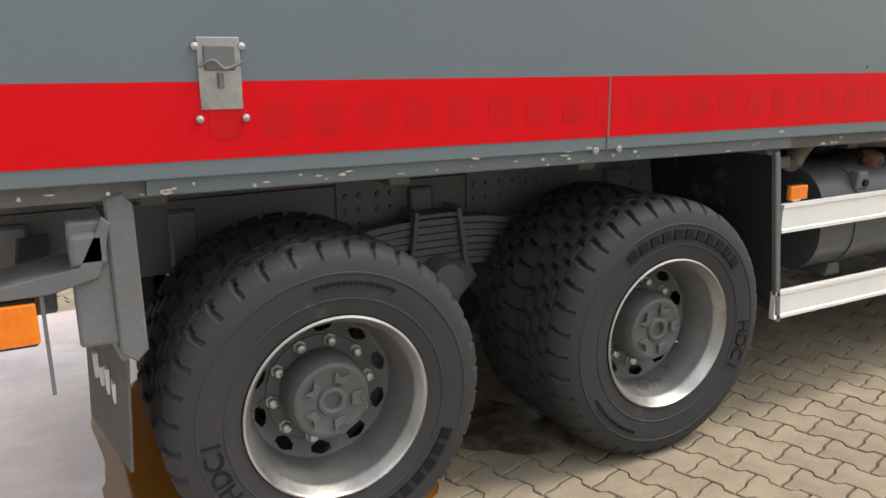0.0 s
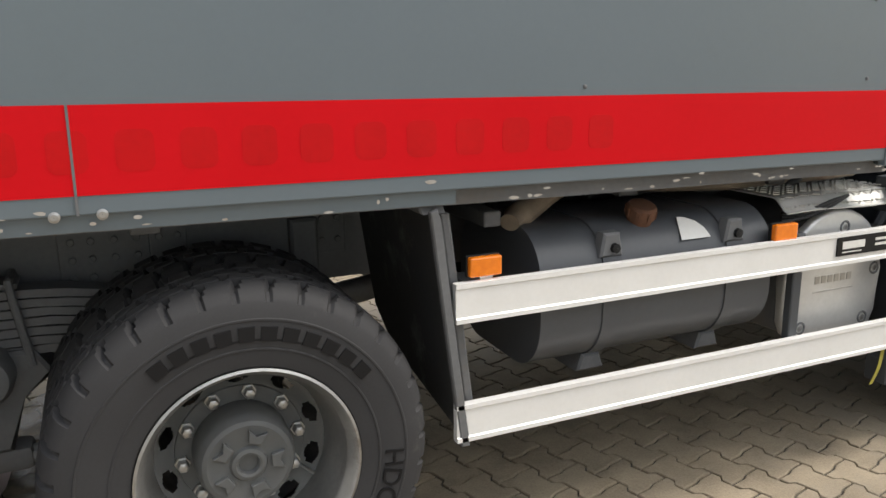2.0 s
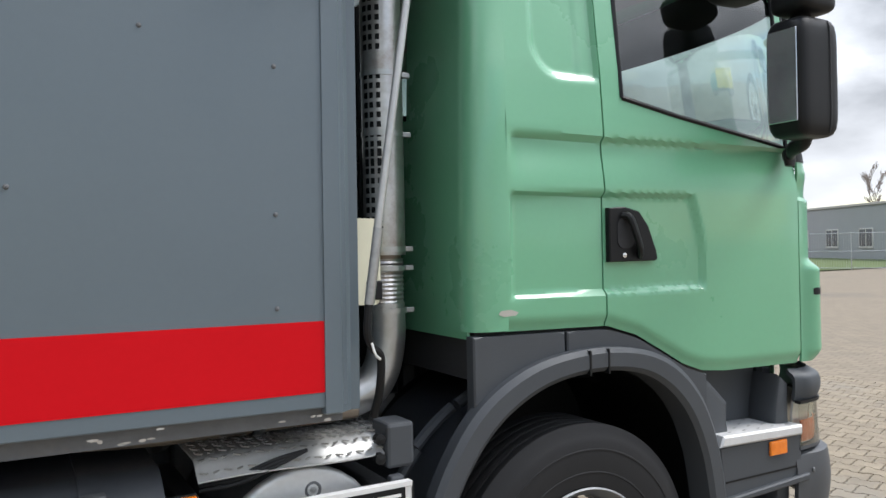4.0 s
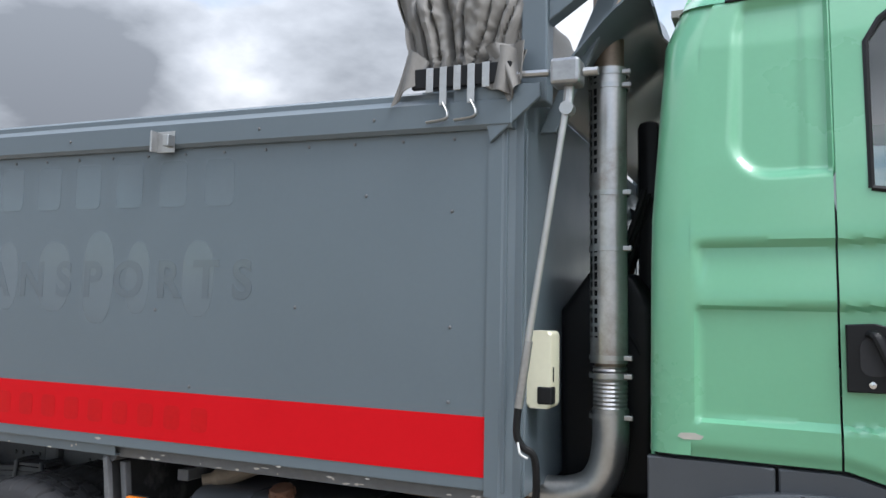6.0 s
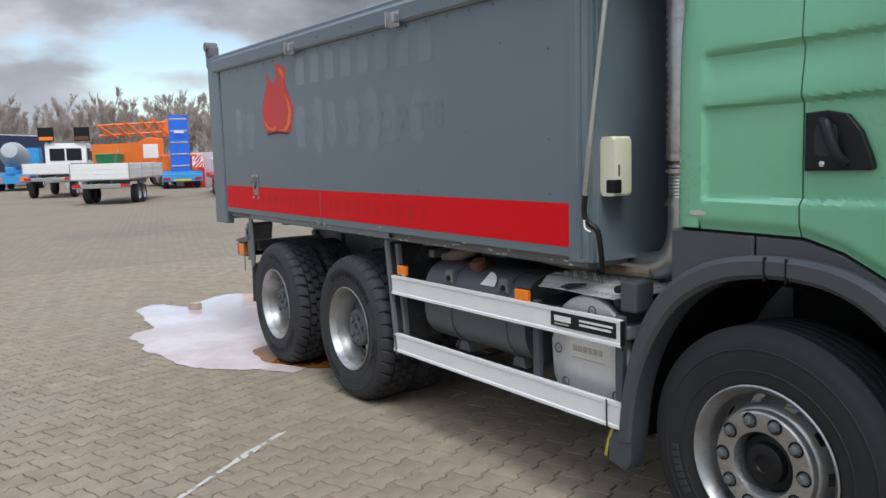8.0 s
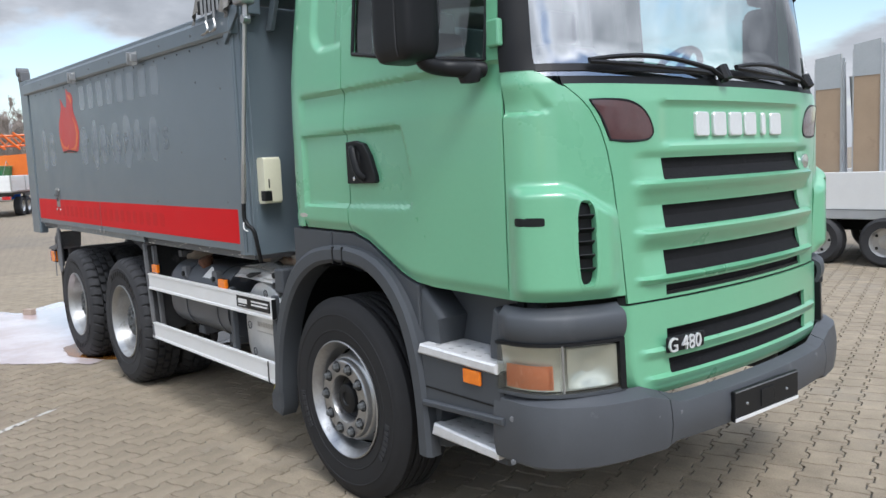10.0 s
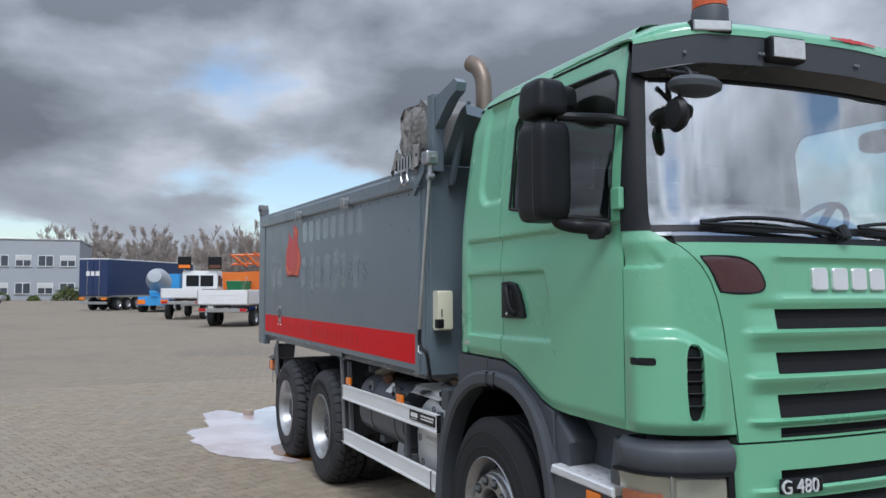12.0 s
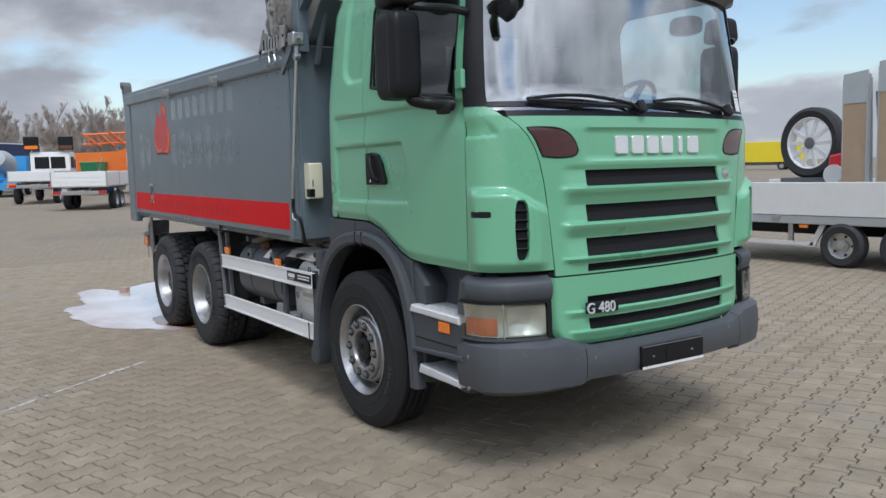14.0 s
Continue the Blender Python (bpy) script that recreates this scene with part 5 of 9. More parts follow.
zs = sorted(set(span(F0, F1, 0.012) + [v for o in OPEN for v in (o[0], o[1])]))
ks = [(z - F0) / (F1 - F0) for z in zs]
ys = sorted(set(span(-0.885, 0.885, 0.015) + [-HALF_OPEN, HALF_OPEN]))
frontp = part("front_panel", sheet(front_point(), ys, ks, keep=lambda y, k: not in_opening(y, k), thick=0.012, inward=(0, 0, 1.5)), GREEN, cab, "green ribbed front panel", smooth=True)
for a, b in OPEN:
    bm = sheet(front_point(-0.022, a - 0.01, b + 0.012), span(-HALF_OPEN - 0.02, HALF_OPEN + 0.02, 0.05), (0, 0.5, 1), thick=0.004)
    g = part("grille_mesh", bm, MESH, frontp, "dark grille mesh")

for s in (-1, 1):
    line = [(s * y, z) for y, z in ((0.885, 1.738), (0.80, 1.732), (0.72, 1.733), (0.685, 1.740), (0.668, 1.756), (0.668, 1.78), (0.69, 1.82), (0.73, 1.855), (0.79, 1.876), (0.87, 1.884), (0.95, 1.885), (0.968, 1.878), (0.93, 1.83), (0.904, 1.78))]
    line = [(q.x, q.y) for q in smooth_path([(u, v, 0) for u, v in line + line[:1]], 3)[:-1]]
    part("corner_lamp", patch(lambda y, z: front_skin(y, z, 0.003), line), SMOKED, frontp, "smoked dark corner lamp", smooth=True)
    part("lamp_trim", collar(front_skin, line, ((-0.002, 0.0035), (0.002, 0.0045), (0.006, 0.0045), (0.009, 0.0))), BLACK, frontp, smooth=True)
# maker's plate: plain silver blocks, no letters
for i in range(6):
    y0 = -0.380 + i * 0.130
    at = front_point(0.0)(y0 + 0.05, (1.795 - F0) / (F1 - F0))
    wide = 0.036 if i == 4 else 0.104
    own = prism(round_rect(0.05 - wide / 2, 0.05 + wide / 2, 0.0, 0.100, 0.014, 4), "x", -0.008, 0.016, bevel=0.004)
    part("name_block", own, SILVER, frontp, "plain raised silver block" if i == 0 else "", m=Matrix.Translation((at.x - 0.002, y0, 1.740)) @ pose(0, 0, 0, 0, -2, 0))
badge = front_point(0.0)(0.69, (1.612 - F0) / (F1 - F0))
part("badge", lathe([(0.030, 0.0), (0.036, 0.004), (0.034, 0.012), (0.028, 0.012), (0.001, 0.014)], n=20, axis="x"), CHROME, frontp, "small round plain badge", m=Matrix.Translation(badge))

# lower grille panel
G0, G1 = 0.725, 1.098
LOW = ((0.915, 0.985), (0.805, 0.865))


def lower_edge(z):
    return ramp_of(z, (0.70, 0.720), (0.74, 0.790), (0.78, 0.832), (0.82, 0.852), (0.88, 0.864), (1.2, 0.872))


def lower_point(out=0.0, z0=G0, z1=G1):
    """u runs from end to end of the panel, whose ends slant in at the bottom."""
    def fn(u, k):
        z = z0 + (z1 - z0) * k
        y = u * lower_edge(z)
        relief = -0.03 * smoothstep(0.955, 1.0, abs(u)) - 0.02 * smoothstep(G0 + 0.03, G0, z)
        for a, b in LOW:
            relief += 0.020 * smoothstep(a - 0.05, a - 0.008, z) * smoothstep(a + 0.004, a - 0.008, z) * smoothstep(0.93, 0.82, abs(u))
        p = cab_point(arc_y(-abs(y)), z, out + relief + 0.012)
        return Vector((p.x, math.copysign(abs(p.y), y), p.z))
    return fn


def in_low(u, k):
    z = G0 + (G1 - G0) * k
    return abs(u) < 0.72 and any(a < z < b for a, b in LOW)


zs = sorted(set(span(G0, G1, 0.012) + [v for o in LOW for v in o]))
lowp = part("lower_grille_panel", sheet(lower_point(), sorted(set(span(-1.0, 1.0, 0.0165) + [-0.72, 0.72])), [(z - G0) / (G1 - G0) for z in zs], keep=lambda u, k: not in_low(u, k), thick=0.014, inward=(0, 0, 1)), GREEN, cab, smooth=True)
for a, b in LOW:
    bm = sheet(lower_point(-0.03, a - 0.012, b + 0.012), span(-0.74, 0.74, 0.05), (0, 0.5, 1), thick=0.004)
    part("grille_mesh", bm, MESH, lowp)
bm = sheet(lower_point(-0.02, 1.086, 1.128), span(-0.98, 0.98, 0.05), (0, 1), thick=0.004)
part("grille_gap", bm, BLACK, lowp)
p = lower_point(0.030)(-0.628, (0.925 - G0) / (G1 - G0))
plate = part("model_plate", box(-0.012, 0.002, -0.118, 0.118, -0.032, 0.032, bevel=0.008), BLACK, lowp, "black model badge with silver characters", m=Matrix.Translation(p) @ pose(0, 0, 0, 0, 0, -7))
words("G 480", 0.082, pose(0.0025, -0.118, -0.029, 90, 0, 90), SILVER, plate, depth=0.007)

# grey belt over the head lamps, head lamps, bumper
def belt(s, k):
    end = smoothstep(arc_x(1.15) - 0.001, arc_x(1.22), s)
    return cab_point(s, 0.984 + 0.134 * k, -0.012 + 0.050 * math.sin(math.pi * min(1.0, 0.12 + 0.80 * k)) ** 0.6 * (0.35 + 0.65 * end) - 0.030 * smoothstep(0.75, 1.0, k))


for s in (-1, 1):
    bm = sheet(belt, span(arc_x(1.15), arc_y(-0.865), 0.02), span(0, 1, 0.07), thick=0.02, inward=(0.3, 0, 1))
    ob = part("lamp_brow", bm, PLASTIC, cab, "dark grey plastic brow over the head lamp", smooth=True)
    lamp_at = span(arc_x(1.150), arc_y(-0.872), 0.02)
    case = part("head_lamp", sheet(lambda q, k: cab_point(q, 0.800 + 0.180 * k, -0.004 - 0.012 * math.sin(math.pi * k)), lamp_at, span(0, 1, 0.25), thick=0.012), REFLECTOR, cab, "large clear head lamp", smooth=True)
    split = arc_x(1.375)
    part("lens", sheet(lambda q, k: cab_point(q, 0.796 + 0.188 * k, 0.026 - 0.008 * k), lamp_at, span(0, 1, 0.25), thick=0.003), LAMPGLASS, case, smooth=True)
    part("indicator", sheet(lambda q, k: cab_point(q, 0.808 + 0.092 * k, 0.004 + 0.004 * math.sin(math.pi * k)), span(arc_x(1.185), split - 0.035, 0.02), span(0, 1, 0.25), thick=0.004), surface("faded_amber_lens", (0.62, 0.20, 0.10), (0.50, 0.14, 0.06), rough=0.25, scale=30.0, coat=0.4), case, "faded orange indicator", smooth=True)
    part("lamp_divider", sheet(lambda q, k: cab_point(q, 0.800 + 0.180 * k, 0.020), (split - 0.005, split + 0.002), (0, 1), thick=0.012), RIM_OLD, case)
    part("lamp_bowl", sheet(lambda q, k: cab_point(q, 0.812 + 0.152 * k, 0.012 - 0.03 * math.sin(math.pi * k) * math.sin(math.pi * (q - split) / (arc_y(-0.90) - split))), span(split + 0.02, arc_y(-0.90), 0.015), span(0, 1, 0.1)), REFLECTOR, case, smooth=True)
    part("lamp_frame", sheet(lambda q, k: cab_point(q, 0.782 + 0.014 * k, 0.026), lamp_at, (0, 1), thick=0.03, inward=(0.3, 0, 0.76)), PLASTIC, case)
    part("lamp_edge", sheet(lambda q, k: cab_point(q, 0.976 + 0.012 * k, 0.030), lamp_at, (0, 1), thick=0.03, inward=(0.3, 0, 0.95)), BLACK, case)
    part("lamp_edge", sheet(lambda q, k: cab_point(q, 0.790 + 0.194 * k, 0.030), (lamp_at[-1] - 0.026, lamp_at[-1]), (0, 1), thick=0.03, inward=(0.3, 0, 0.85)), BLACK, case)
    for j in range(8):
        z = 0.816 + 0.0105 * j
        part("indicator_rib", sheet(lambda q, k: cab_point(q, z + 0.003 * k, 0.0115), (arc_x(1.19), split - 0.04), (0, 1), thick=0.002), bpy.data.materials["faded_amber_lens"], case)
for ob in [o for o in cab.children if o.name.startswith(("lamp_brow", "head_lamp"))]:
    if ob.name in ("lamp_brow", "head_lamp"):
        continue
    ob.data = ob.data.copy()
    ob.data.transform(Matrix.Diagonal((1, -1, 1, 1)))
    ob.data.flip_normals()
    for c in ob.children:
        c.data = c.data.copy()
        c.data.transform(Matrix.Diagonal((1, -1, 1, 1)))
        c.data.flip_normals()


def bumper_point(y, k):
    """The bumper's section, bulging and tucked under; it wraps round the corners."""
    s = arc_y(-abs(y)) if abs(y) < 1.10 else arc_x(1.36) - (abs(y) - 1.10) * 1.0
    z0, z1 = ramp_of(abs(y), (0.66, 0.530), (0.72, 0.502), (1.2, 0.485)), ramp_of(abs(y), (0.62, 0.722), (0.80, 0.782), (2, 0.797))
    z = z0 + (z1 - z0) * k
    out = 0.060 * smoothstep(1.34, 1.0, abs(y)) + 0.012 + 0.02 * math.sin(math.pi * k) - 0.06 * smoothstep(0.12, 0.0, k) - 0.055 * smoothstep(0.90, 1.0, k)
    p = cab_point(s, max(z, 0.72), out)
    return Vector((p.x, math.copysign(abs(p.y), y), z))


KS = [0, 0.04, 0.08, 0.12, 0.3, 0.5, 0.7, 0.86, 0.90, 0.94, 0.97, 1.0]
part("bumper_centre", sheet(bumper_point, span(-0.695, 0.695, 0.03), KS, thick=0.02, inward=(0, 0, 0.6)), BUMPER, cab, "scuffed dark grey bumper", smooth=True)
right = part("bumper_corner", sheet(bumper_point, span(-1.36, -0.70, 0.02), KS, thick=0.02, inward=(0, 0, 0.6)), BUMPER, cab, "scuffed dark grey bumper corner", smooth=True)
flipped(right)
for y, z in ((-0.76, 0.67), (-1.26, 0.69), (-1.26, 0.52), (0.76, 0.67), (0.55, 0.68), (-0.64, 0.665)):
    p = bumper_point(y, 0.75 if z > 0.6 else 0.3)
    p = Vector((p.x, p.y, z))
    part("bumper_screw", lathe([(0.012, 0.0), (0.010, 0.006), (0.001, 0.007)], n=10, axis="x"), CHASSIS, cab, m=Matrix.Translation(p + Vector((-0.004, 0, 0))) @ pose(0, 0, 0, 0, 0, -60 if y < -1.2 else 0))
plate_at = bumper_point(-0.06, 0.5)
plate = part("plate_holder", box(-0.004, 0.016, -0.265, 0.265, -0.065, 0.065, bevel=0.004), BLACK, cab, "empty black number plate holder", m=Matrix.Translation((plate_at.x + 0.004, -0.06, 0.622)) @ pose(0, 0, 0, 0, 0, -3))
part("plate_edge", box(0.016, 0.019, -0.262, 0.262, -0.064, -0.050), ALU, plate)
part("plate_rim", box(0.0165, 0.0185, -0.262, 0.262, 0.058, 0.064), CHASSIS, plate)
part("plate_clip", box(0.016, 0.020, -0.06, 0.05, -0.035, 0.04, bevel=0.003), BLACK, plate)
for y in (-0.17, 0.16):
    part("plate_screw", lathe([(0.007, 0.016), (0.005, 0.021), (0.001, 0.022)], n=8, axis="x"), STEEL, plate, m=Matrix.Translation((0, y, 0)))


# wind screen, pillars, roof, visor
def screen_point(out=0.0, z0=1.975, z1=2.70):
    def fn(y, k):
        p = cab_point(arc_y(-abs(y)), z0 + (z1 - z0) * k, out)
        return Vector((p.x, math.copysign(abs(p.y), y), p.z))
    return fn


glass = part("windscreen", sheet(screen_point(-0.004), span(-1.165, 1.165, 0.035), span(0, 1, 0.1), inward=(0, 0, 2.3)), SCREEN, cab, "large curved windscreen mirroring clouds", smooth=True)
glass.visible_shadow = False
P0, P1 = S_POST + 0.004, arc_y(-1.145)
right = part("corner_pillar", sheet(lambda s, k: cab_point(s, 2.0 + 0.90 * k, 0.004), span(P0, P1, 0.012), span(0, 1, 0.05), thick=0.014, inward=(0.3, 0, 2.3)), BLACK, cab, "black windscreen pillar", smooth=True)
flipped(right)
part("screen_seal", sheet(screen_point(0.003, 1.995, 2.022), span(-1.15, 1.15, 0.03), (0, 1), thick=0.012), BLACK, cab)
part("scuttle", sheet(screen_point(-0.006, 1.938, 2.000), span(-1.07, 1.07, 0.03), (0, 0.5, 1), thick=0.012), BLACK, cab, "black panel under the windscreen", smooth=True)
part("screen_header", sheet(screen_point(0.002, 2.672, 2.90), span(-1.13, 1.13, 0.04), (0, 0.5, 1), thick=0.012), BLACK, cab, smooth=True)
RZ = [2.86, 2.90, 2.93, 2.955, 2.975, 2.99, 3.0]
bm = sheet(lambda s, z: cab_point(s, z, 0.002), span(0.0, ARC[-1], 0.03), RZ)
roof = mirrored(bm)
rim_pts = [cab_point(s, 3.0, 0.002) for s in span(0.0, ARC[-1], 0.03)]
loop = [roof.verts.new(p) for p in rim_pts] + [roof.verts.new((p.x, -p.y, p.z)) for p in rim_pts[-2:0:-1]]
roof.faces.new(loop)
bmesh.ops.remove_doubles(roof, verts=roof.verts, dist=0.001)
part("roof", roof, GREEN, cab, smooth=True)
part("roof_gutter", tube([cab_point(s, 2.862, 0.004) for s in span(arc_x(-0.25), arc_x(1.1), 0.05)], 0.006, n=6), BLACK, cab)
# back wall with a window, floor and dark inside
bm = sheet(lambda y, z: (-0.425 + ramp_of(z, (1.3, 0.0), (2.1, 0.01), (2.75, 0.055), (2.9, 0.12)), y * ramp_of(z, (2.08, 1.0), (2.86, 0.915), (2.95, 0.86)), z), span(-1.16, 1.16, 0.058), [1.36, 1.6, 2.1, 2.15, 2.2, 2.7, 2.75, 2.93], keep=lambda y, z: not (abs(y) < 0.70 and 2.15 < z < 2.70), thick=0.012)
part("back_wall", bm, GREEN, cab)
p = part("back_window", sheet(lambda y, z: (-0.40 + ramp_of(z, (2.1, 0.01), (2.75, 0.055)), y, z), (-0.70, 0, 0.70), (2.15, 2.70)), GLASS, cab)
p.visible_shadow = False
right = part("back_corner", sheet(lambda s, k: cab_point(s, 1.385 + 1.5 * k), span(arc_where(lambda p: p.y < -1.0), S_REAR, 0.015), span(0, 1, 0.1), thick=0.01, inward=(0.3, 0, 2)), GREEN, cab, smooth=True)
flipped(right)
part("cab_floor", box(-0.40, 1.15, -1.17, 1.17, 1.22, 1.40), INTERIOR, cab)
part("cab_firewall", box(1.10, 1.14, -1.06, 1.06, 0.80, 1.92), INTERIOR, cab)
part("dashboard", prism([(1.18, 1.40), (1.18, 1.95), (1.06, 1.99), (0.88, 1.96), (0.80, 1.85), (0.86, 1.40)], "y", -1.04, 1.04, bevel=0.02), INTERIOR, cab, smooth=True)
wheel_in = part("steering_wheel", lathe([(0.235 + 0.017 * math.cos(a), 0.017 * math.sin(a)) for a in [2 * math.pi * i / 10 for i in range(11)]], n=36, axis="z"), INTERIOR, cab, "dark steering wheel", smooth=True, m=pose(0.80, 0.58, 2.04, 0, -52, 0))
part("spoke", box(-0.23, 0.23, -0.03, 0.03, -0.01, 0.01, bevel=0.005), INTERIOR, wheel_in)
part("steering_column", tube([(0.95, 0.58, 1.85), (0.80, 0.58, 2.03)], 0.04, n=10), INTERIOR, cab)
for y in (-0.60, 0.60):
    seat = part("seat_cushion", box(0.15, 0.62, y - 0.26, y + 0.26, 1.62, 1.78, bevel=0.05, segments=3), INTERIOR, cab, smooth=True)
    part("seat_back", prism([(0.10, 1.72), (0.24, 1.72), (0.12, 2.36), (0.0, 2.36)], "y", y - 0.25, y + 0.25, bevel=0.04, segments=3), INTERIOR, seat, smooth=True)
    part("head_rest", box(-0.04, 0.07, y - 0.14, y + 0.14, 2.38, 2.58, bevel=0.04, segments=3), INTERIOR, seat, smooth=True)
part("headliner", box(-0.36, 1.02, -1.04, 1.04, 2.86, 2.885), INTERIOR_LIGHT, cab)
part("back_lining", sheet(lambda y, z: (-0.385 + ramp_of(z, (2.1, 0.01), (2.75, 0.055)), y, z), span(-1.08, 1.08, 0.054), [1.4, 2.15, 2.70, 2.86], keep=lambda y, z: not (abs(y) < 0.66 and 2.15 < z < 2.70)), INTERIOR_LIGHT, cab)

def visor_edge(y, out):
    p = cab_point(arc_y(-abs(y)), 2.78, 0.0)
    return Vector((p.x + out, math.copysign(abs(p.y), y), 0))


def visor_point(y, k):
    reach = 0.020 + 0.078 * smoothstep(1.17, 0.90, abs(y)) ** 0.5
    p = visor_edge(y, reach)
    return Vector((p.x + 0.015 * k, p.y * (1.072 + 0.004 * k), ramp_of(abs(y), (0, 2.748), (0.9, 2.736), (1.16, 2.705)) + 0.122 * k))


visor = part("sun_visor", sheet(visor_point, span(-1.165, 1.165, 0.02), span(0, 1, 0.25), thick=0.012, inward=(0, 0, 2.7)), PLASTIC, cab, "deep dark grey sun visor", smooth=True)


BROW = ((0.0, 0.0), (0.004, 0.030), (0.018, 0.052), (0.050, 0.072), (0.120, 0.092), (0.25, 0.112), (0.45, 0.122), (0.72, 0.110))


def visor_top(y, k):
    """The brow: it rises from the visor's upper edge and rounds over on to the roof; k from 0 to 1.2."""
    a = visor_point(y, 1.0)
    i = min(len(BROW) - 2, int(k / 1.2 * (len(BROW) - 1)))
    f = k / 1.2 * (len(BROW) - 1) - i
    back = BROW[i][0] + (BROW[i + 1][0] - BROW[i][0]) * f
    rise = BROW[i][1] + (BROW[i + 1][1] - BROW[i][1]) * f
    end = smoothstep(1.19, 1.02, abs(y)) ** 0.6
    return Vector((a.x + 0.004 - back, a.y * (1 - 0.16 * min(back, 0.3)), a.z + rise * (0.45 + 0.55 * end)))


part("roof_brow", sheet(visor_top, span(-1.165, 1.165, 0.02), span(0, 1.2, 0.0428), thick=0.01), GREEN, cab, "green roof brow over the visor", smooth=True)
# underside coloured near black, in place of the shade below the visor
part("visor_underside", sheet(lambda y, k: visor_point(y, 0).lerp(screen_point(0.012, 2.69, 2.69)(y, 0), k), span(-1.15, 1.15, 0.04), (0, 0.5, 1), thick=0.004), surface("smoked_visor", (0.014, 0.014, 0.015), rough=0.3, coat=0.3), visor, smooth=True)
for y in (-0.47, 0.47):
    p = visor_point(y, 0.48)
    lamp = part("spot_lamp", box(-0.06, 0.040, -0.105, 0.105, -0.056, 0.056, bevel=0.015), BLACK, cab, "rectangular auxiliary lamp on the visor", m=Matrix.Translation((p.x + 0.008, p.y, p.z + 0.012)) @ pose(0, 0, 0, 0, 0, 6 if y > 0 else -6))
    part("lamp_glass", box(0.038, 0.045, -0.092, 0.092, -0.044, 0.044, bevel=0.004), surface("lamp_face", (0.62, 0.63, 0.62), (0.45, 0.46, 0.45), rough=0.12, metal=0.3, scale=25.0, coat=0.6), lamp)
for y in (-0.86, 0.86):
    p = visor_top(y, 0.19)
    part("marker_lamp", box(-0.03, 0.02, -0.09, 0.09, -0.022, 0.024, bevel=0.006), bpy.data.materials["lamp_face"], cab, "clear roof marker lamp", m=Matrix.Translation(p) @ pose(0, 0, 0, 0, 0, 18 if y > 0 else -18))
    part("marker_base", box(-0.035, 0.006, -0.10, 0.10, -0.028, 0.030, bevel=0.005), BLACK, cab, m=Matrix.Translation(p) @ pose(0, 0, 0, 0, 0, 18 if y > 0 else -18))
for y in (-0.98, -0.60, -0.58, 0.02, 0.04, 0.70):
    p = visor_point(y, 0.4)
    part("visor_screw", lathe([(0.010, 0.0), (0.008, 0.006), (0.001, 0.008)], n=8, axis="x"), CHASSIS, visor, m=Matrix.Translation((p.x + 0.004, p.y, p.z)))
# faded red scrawl on the brow
own = bmesh.new()
for a, b, c, d in ((-0.16, -0.08, 0.0, 0.012), (-0.08, 0.06, -0.012, 0.03), (-0.02, 0.0, -0.03, 0.04), (0.05, 0.10, 0.0, 0.025), (0.10, 0.17, -0.002, 0.010)):
    join(own, sheet(lambda y, k: visor_top(y, k) + Vector((0.006, 0, 0.006)), (a + 0.0, b + 0.0), (0.16 + c * 2, 0.16 + d * 2 + 0.06)))
part("roof_mark", own, surface("dull_red", (0.45, 0.03, 0.03), rough=0.6), cab)
for y in (-0.765, 0.765):
    part("beacon_base", lathe([(0.085, -0.05), (0.085, 0.045), (0.078, 0.058), (0.001, 0.06)], n=20, axis="z"), PLASTIC, cab, smooth=True, m=Matrix.Translation((1.32, y, 2.955)))
    part("beacon", lathe([(0.080, 0.0), (0.081, 0.02), (0.076, 0.15), (0.062, 0.19), (0.001, 0.20)], n=24, axis="z"), surface("beacon_lens", (0.62, 0.10, 0.015), (0.48, 0.07, 0.01), rough=0.22, scale=30.0, coat=0.4), cab, "orange warning beacon on a dark base", smooth=True, m=Matrix.Translation((1.32, y, 3.014)))

# wipers
for y0, y1 in ((-0.95, -0.18), (-0.05, 0.72)):
    f = screen_point(0.035, 1.97, 2.66)
    pts = [f(y, 0.045 + 0.075 * math.sin(math.pi * min(1, (y1 - y) / (y1 - y0)) * 0.8) - (0.05 if y > y1 - 0.02 else 0)) for y in span(y0, y1, 0.08)]
    arm = part("wiper", tube(pts, 0.010, n=6), BLACK, cab, "black wiper", smooth=True)
    blade = [f(y, 0.03 + 0.05 * (y1 - y) / (y1 - y0)) for y in span(y0, y1 - 0.12, 0.08)]
    part("wiper_blade", tube(blade, 0.009, n=6), BLACK, arm)
    part("wiper_pivot", tube([f(y1, 0.0), f(y1, 0.08)], 0.028, n=10), BLACK, arm, smooth=True)
f = screen_point(0.004, 1.97, 2.66)
part("sticker", sheet(lambda y, k: f(y, 0.05 + 0.20 * k), (0.945, 1.055), (0, 1)), WHITE, cab, "white paper notice inside the screen")
for i in range(5):
    part("notice_line", sheet(lambda y, k: screen_point(0.006, 1.97, 2.66)(y, 0.08 + 0.033 * i + 0.010 * k), (0.96, 1.04 - 0.015 * (i % 3)), (0, 1)), CHASSIS, cab)


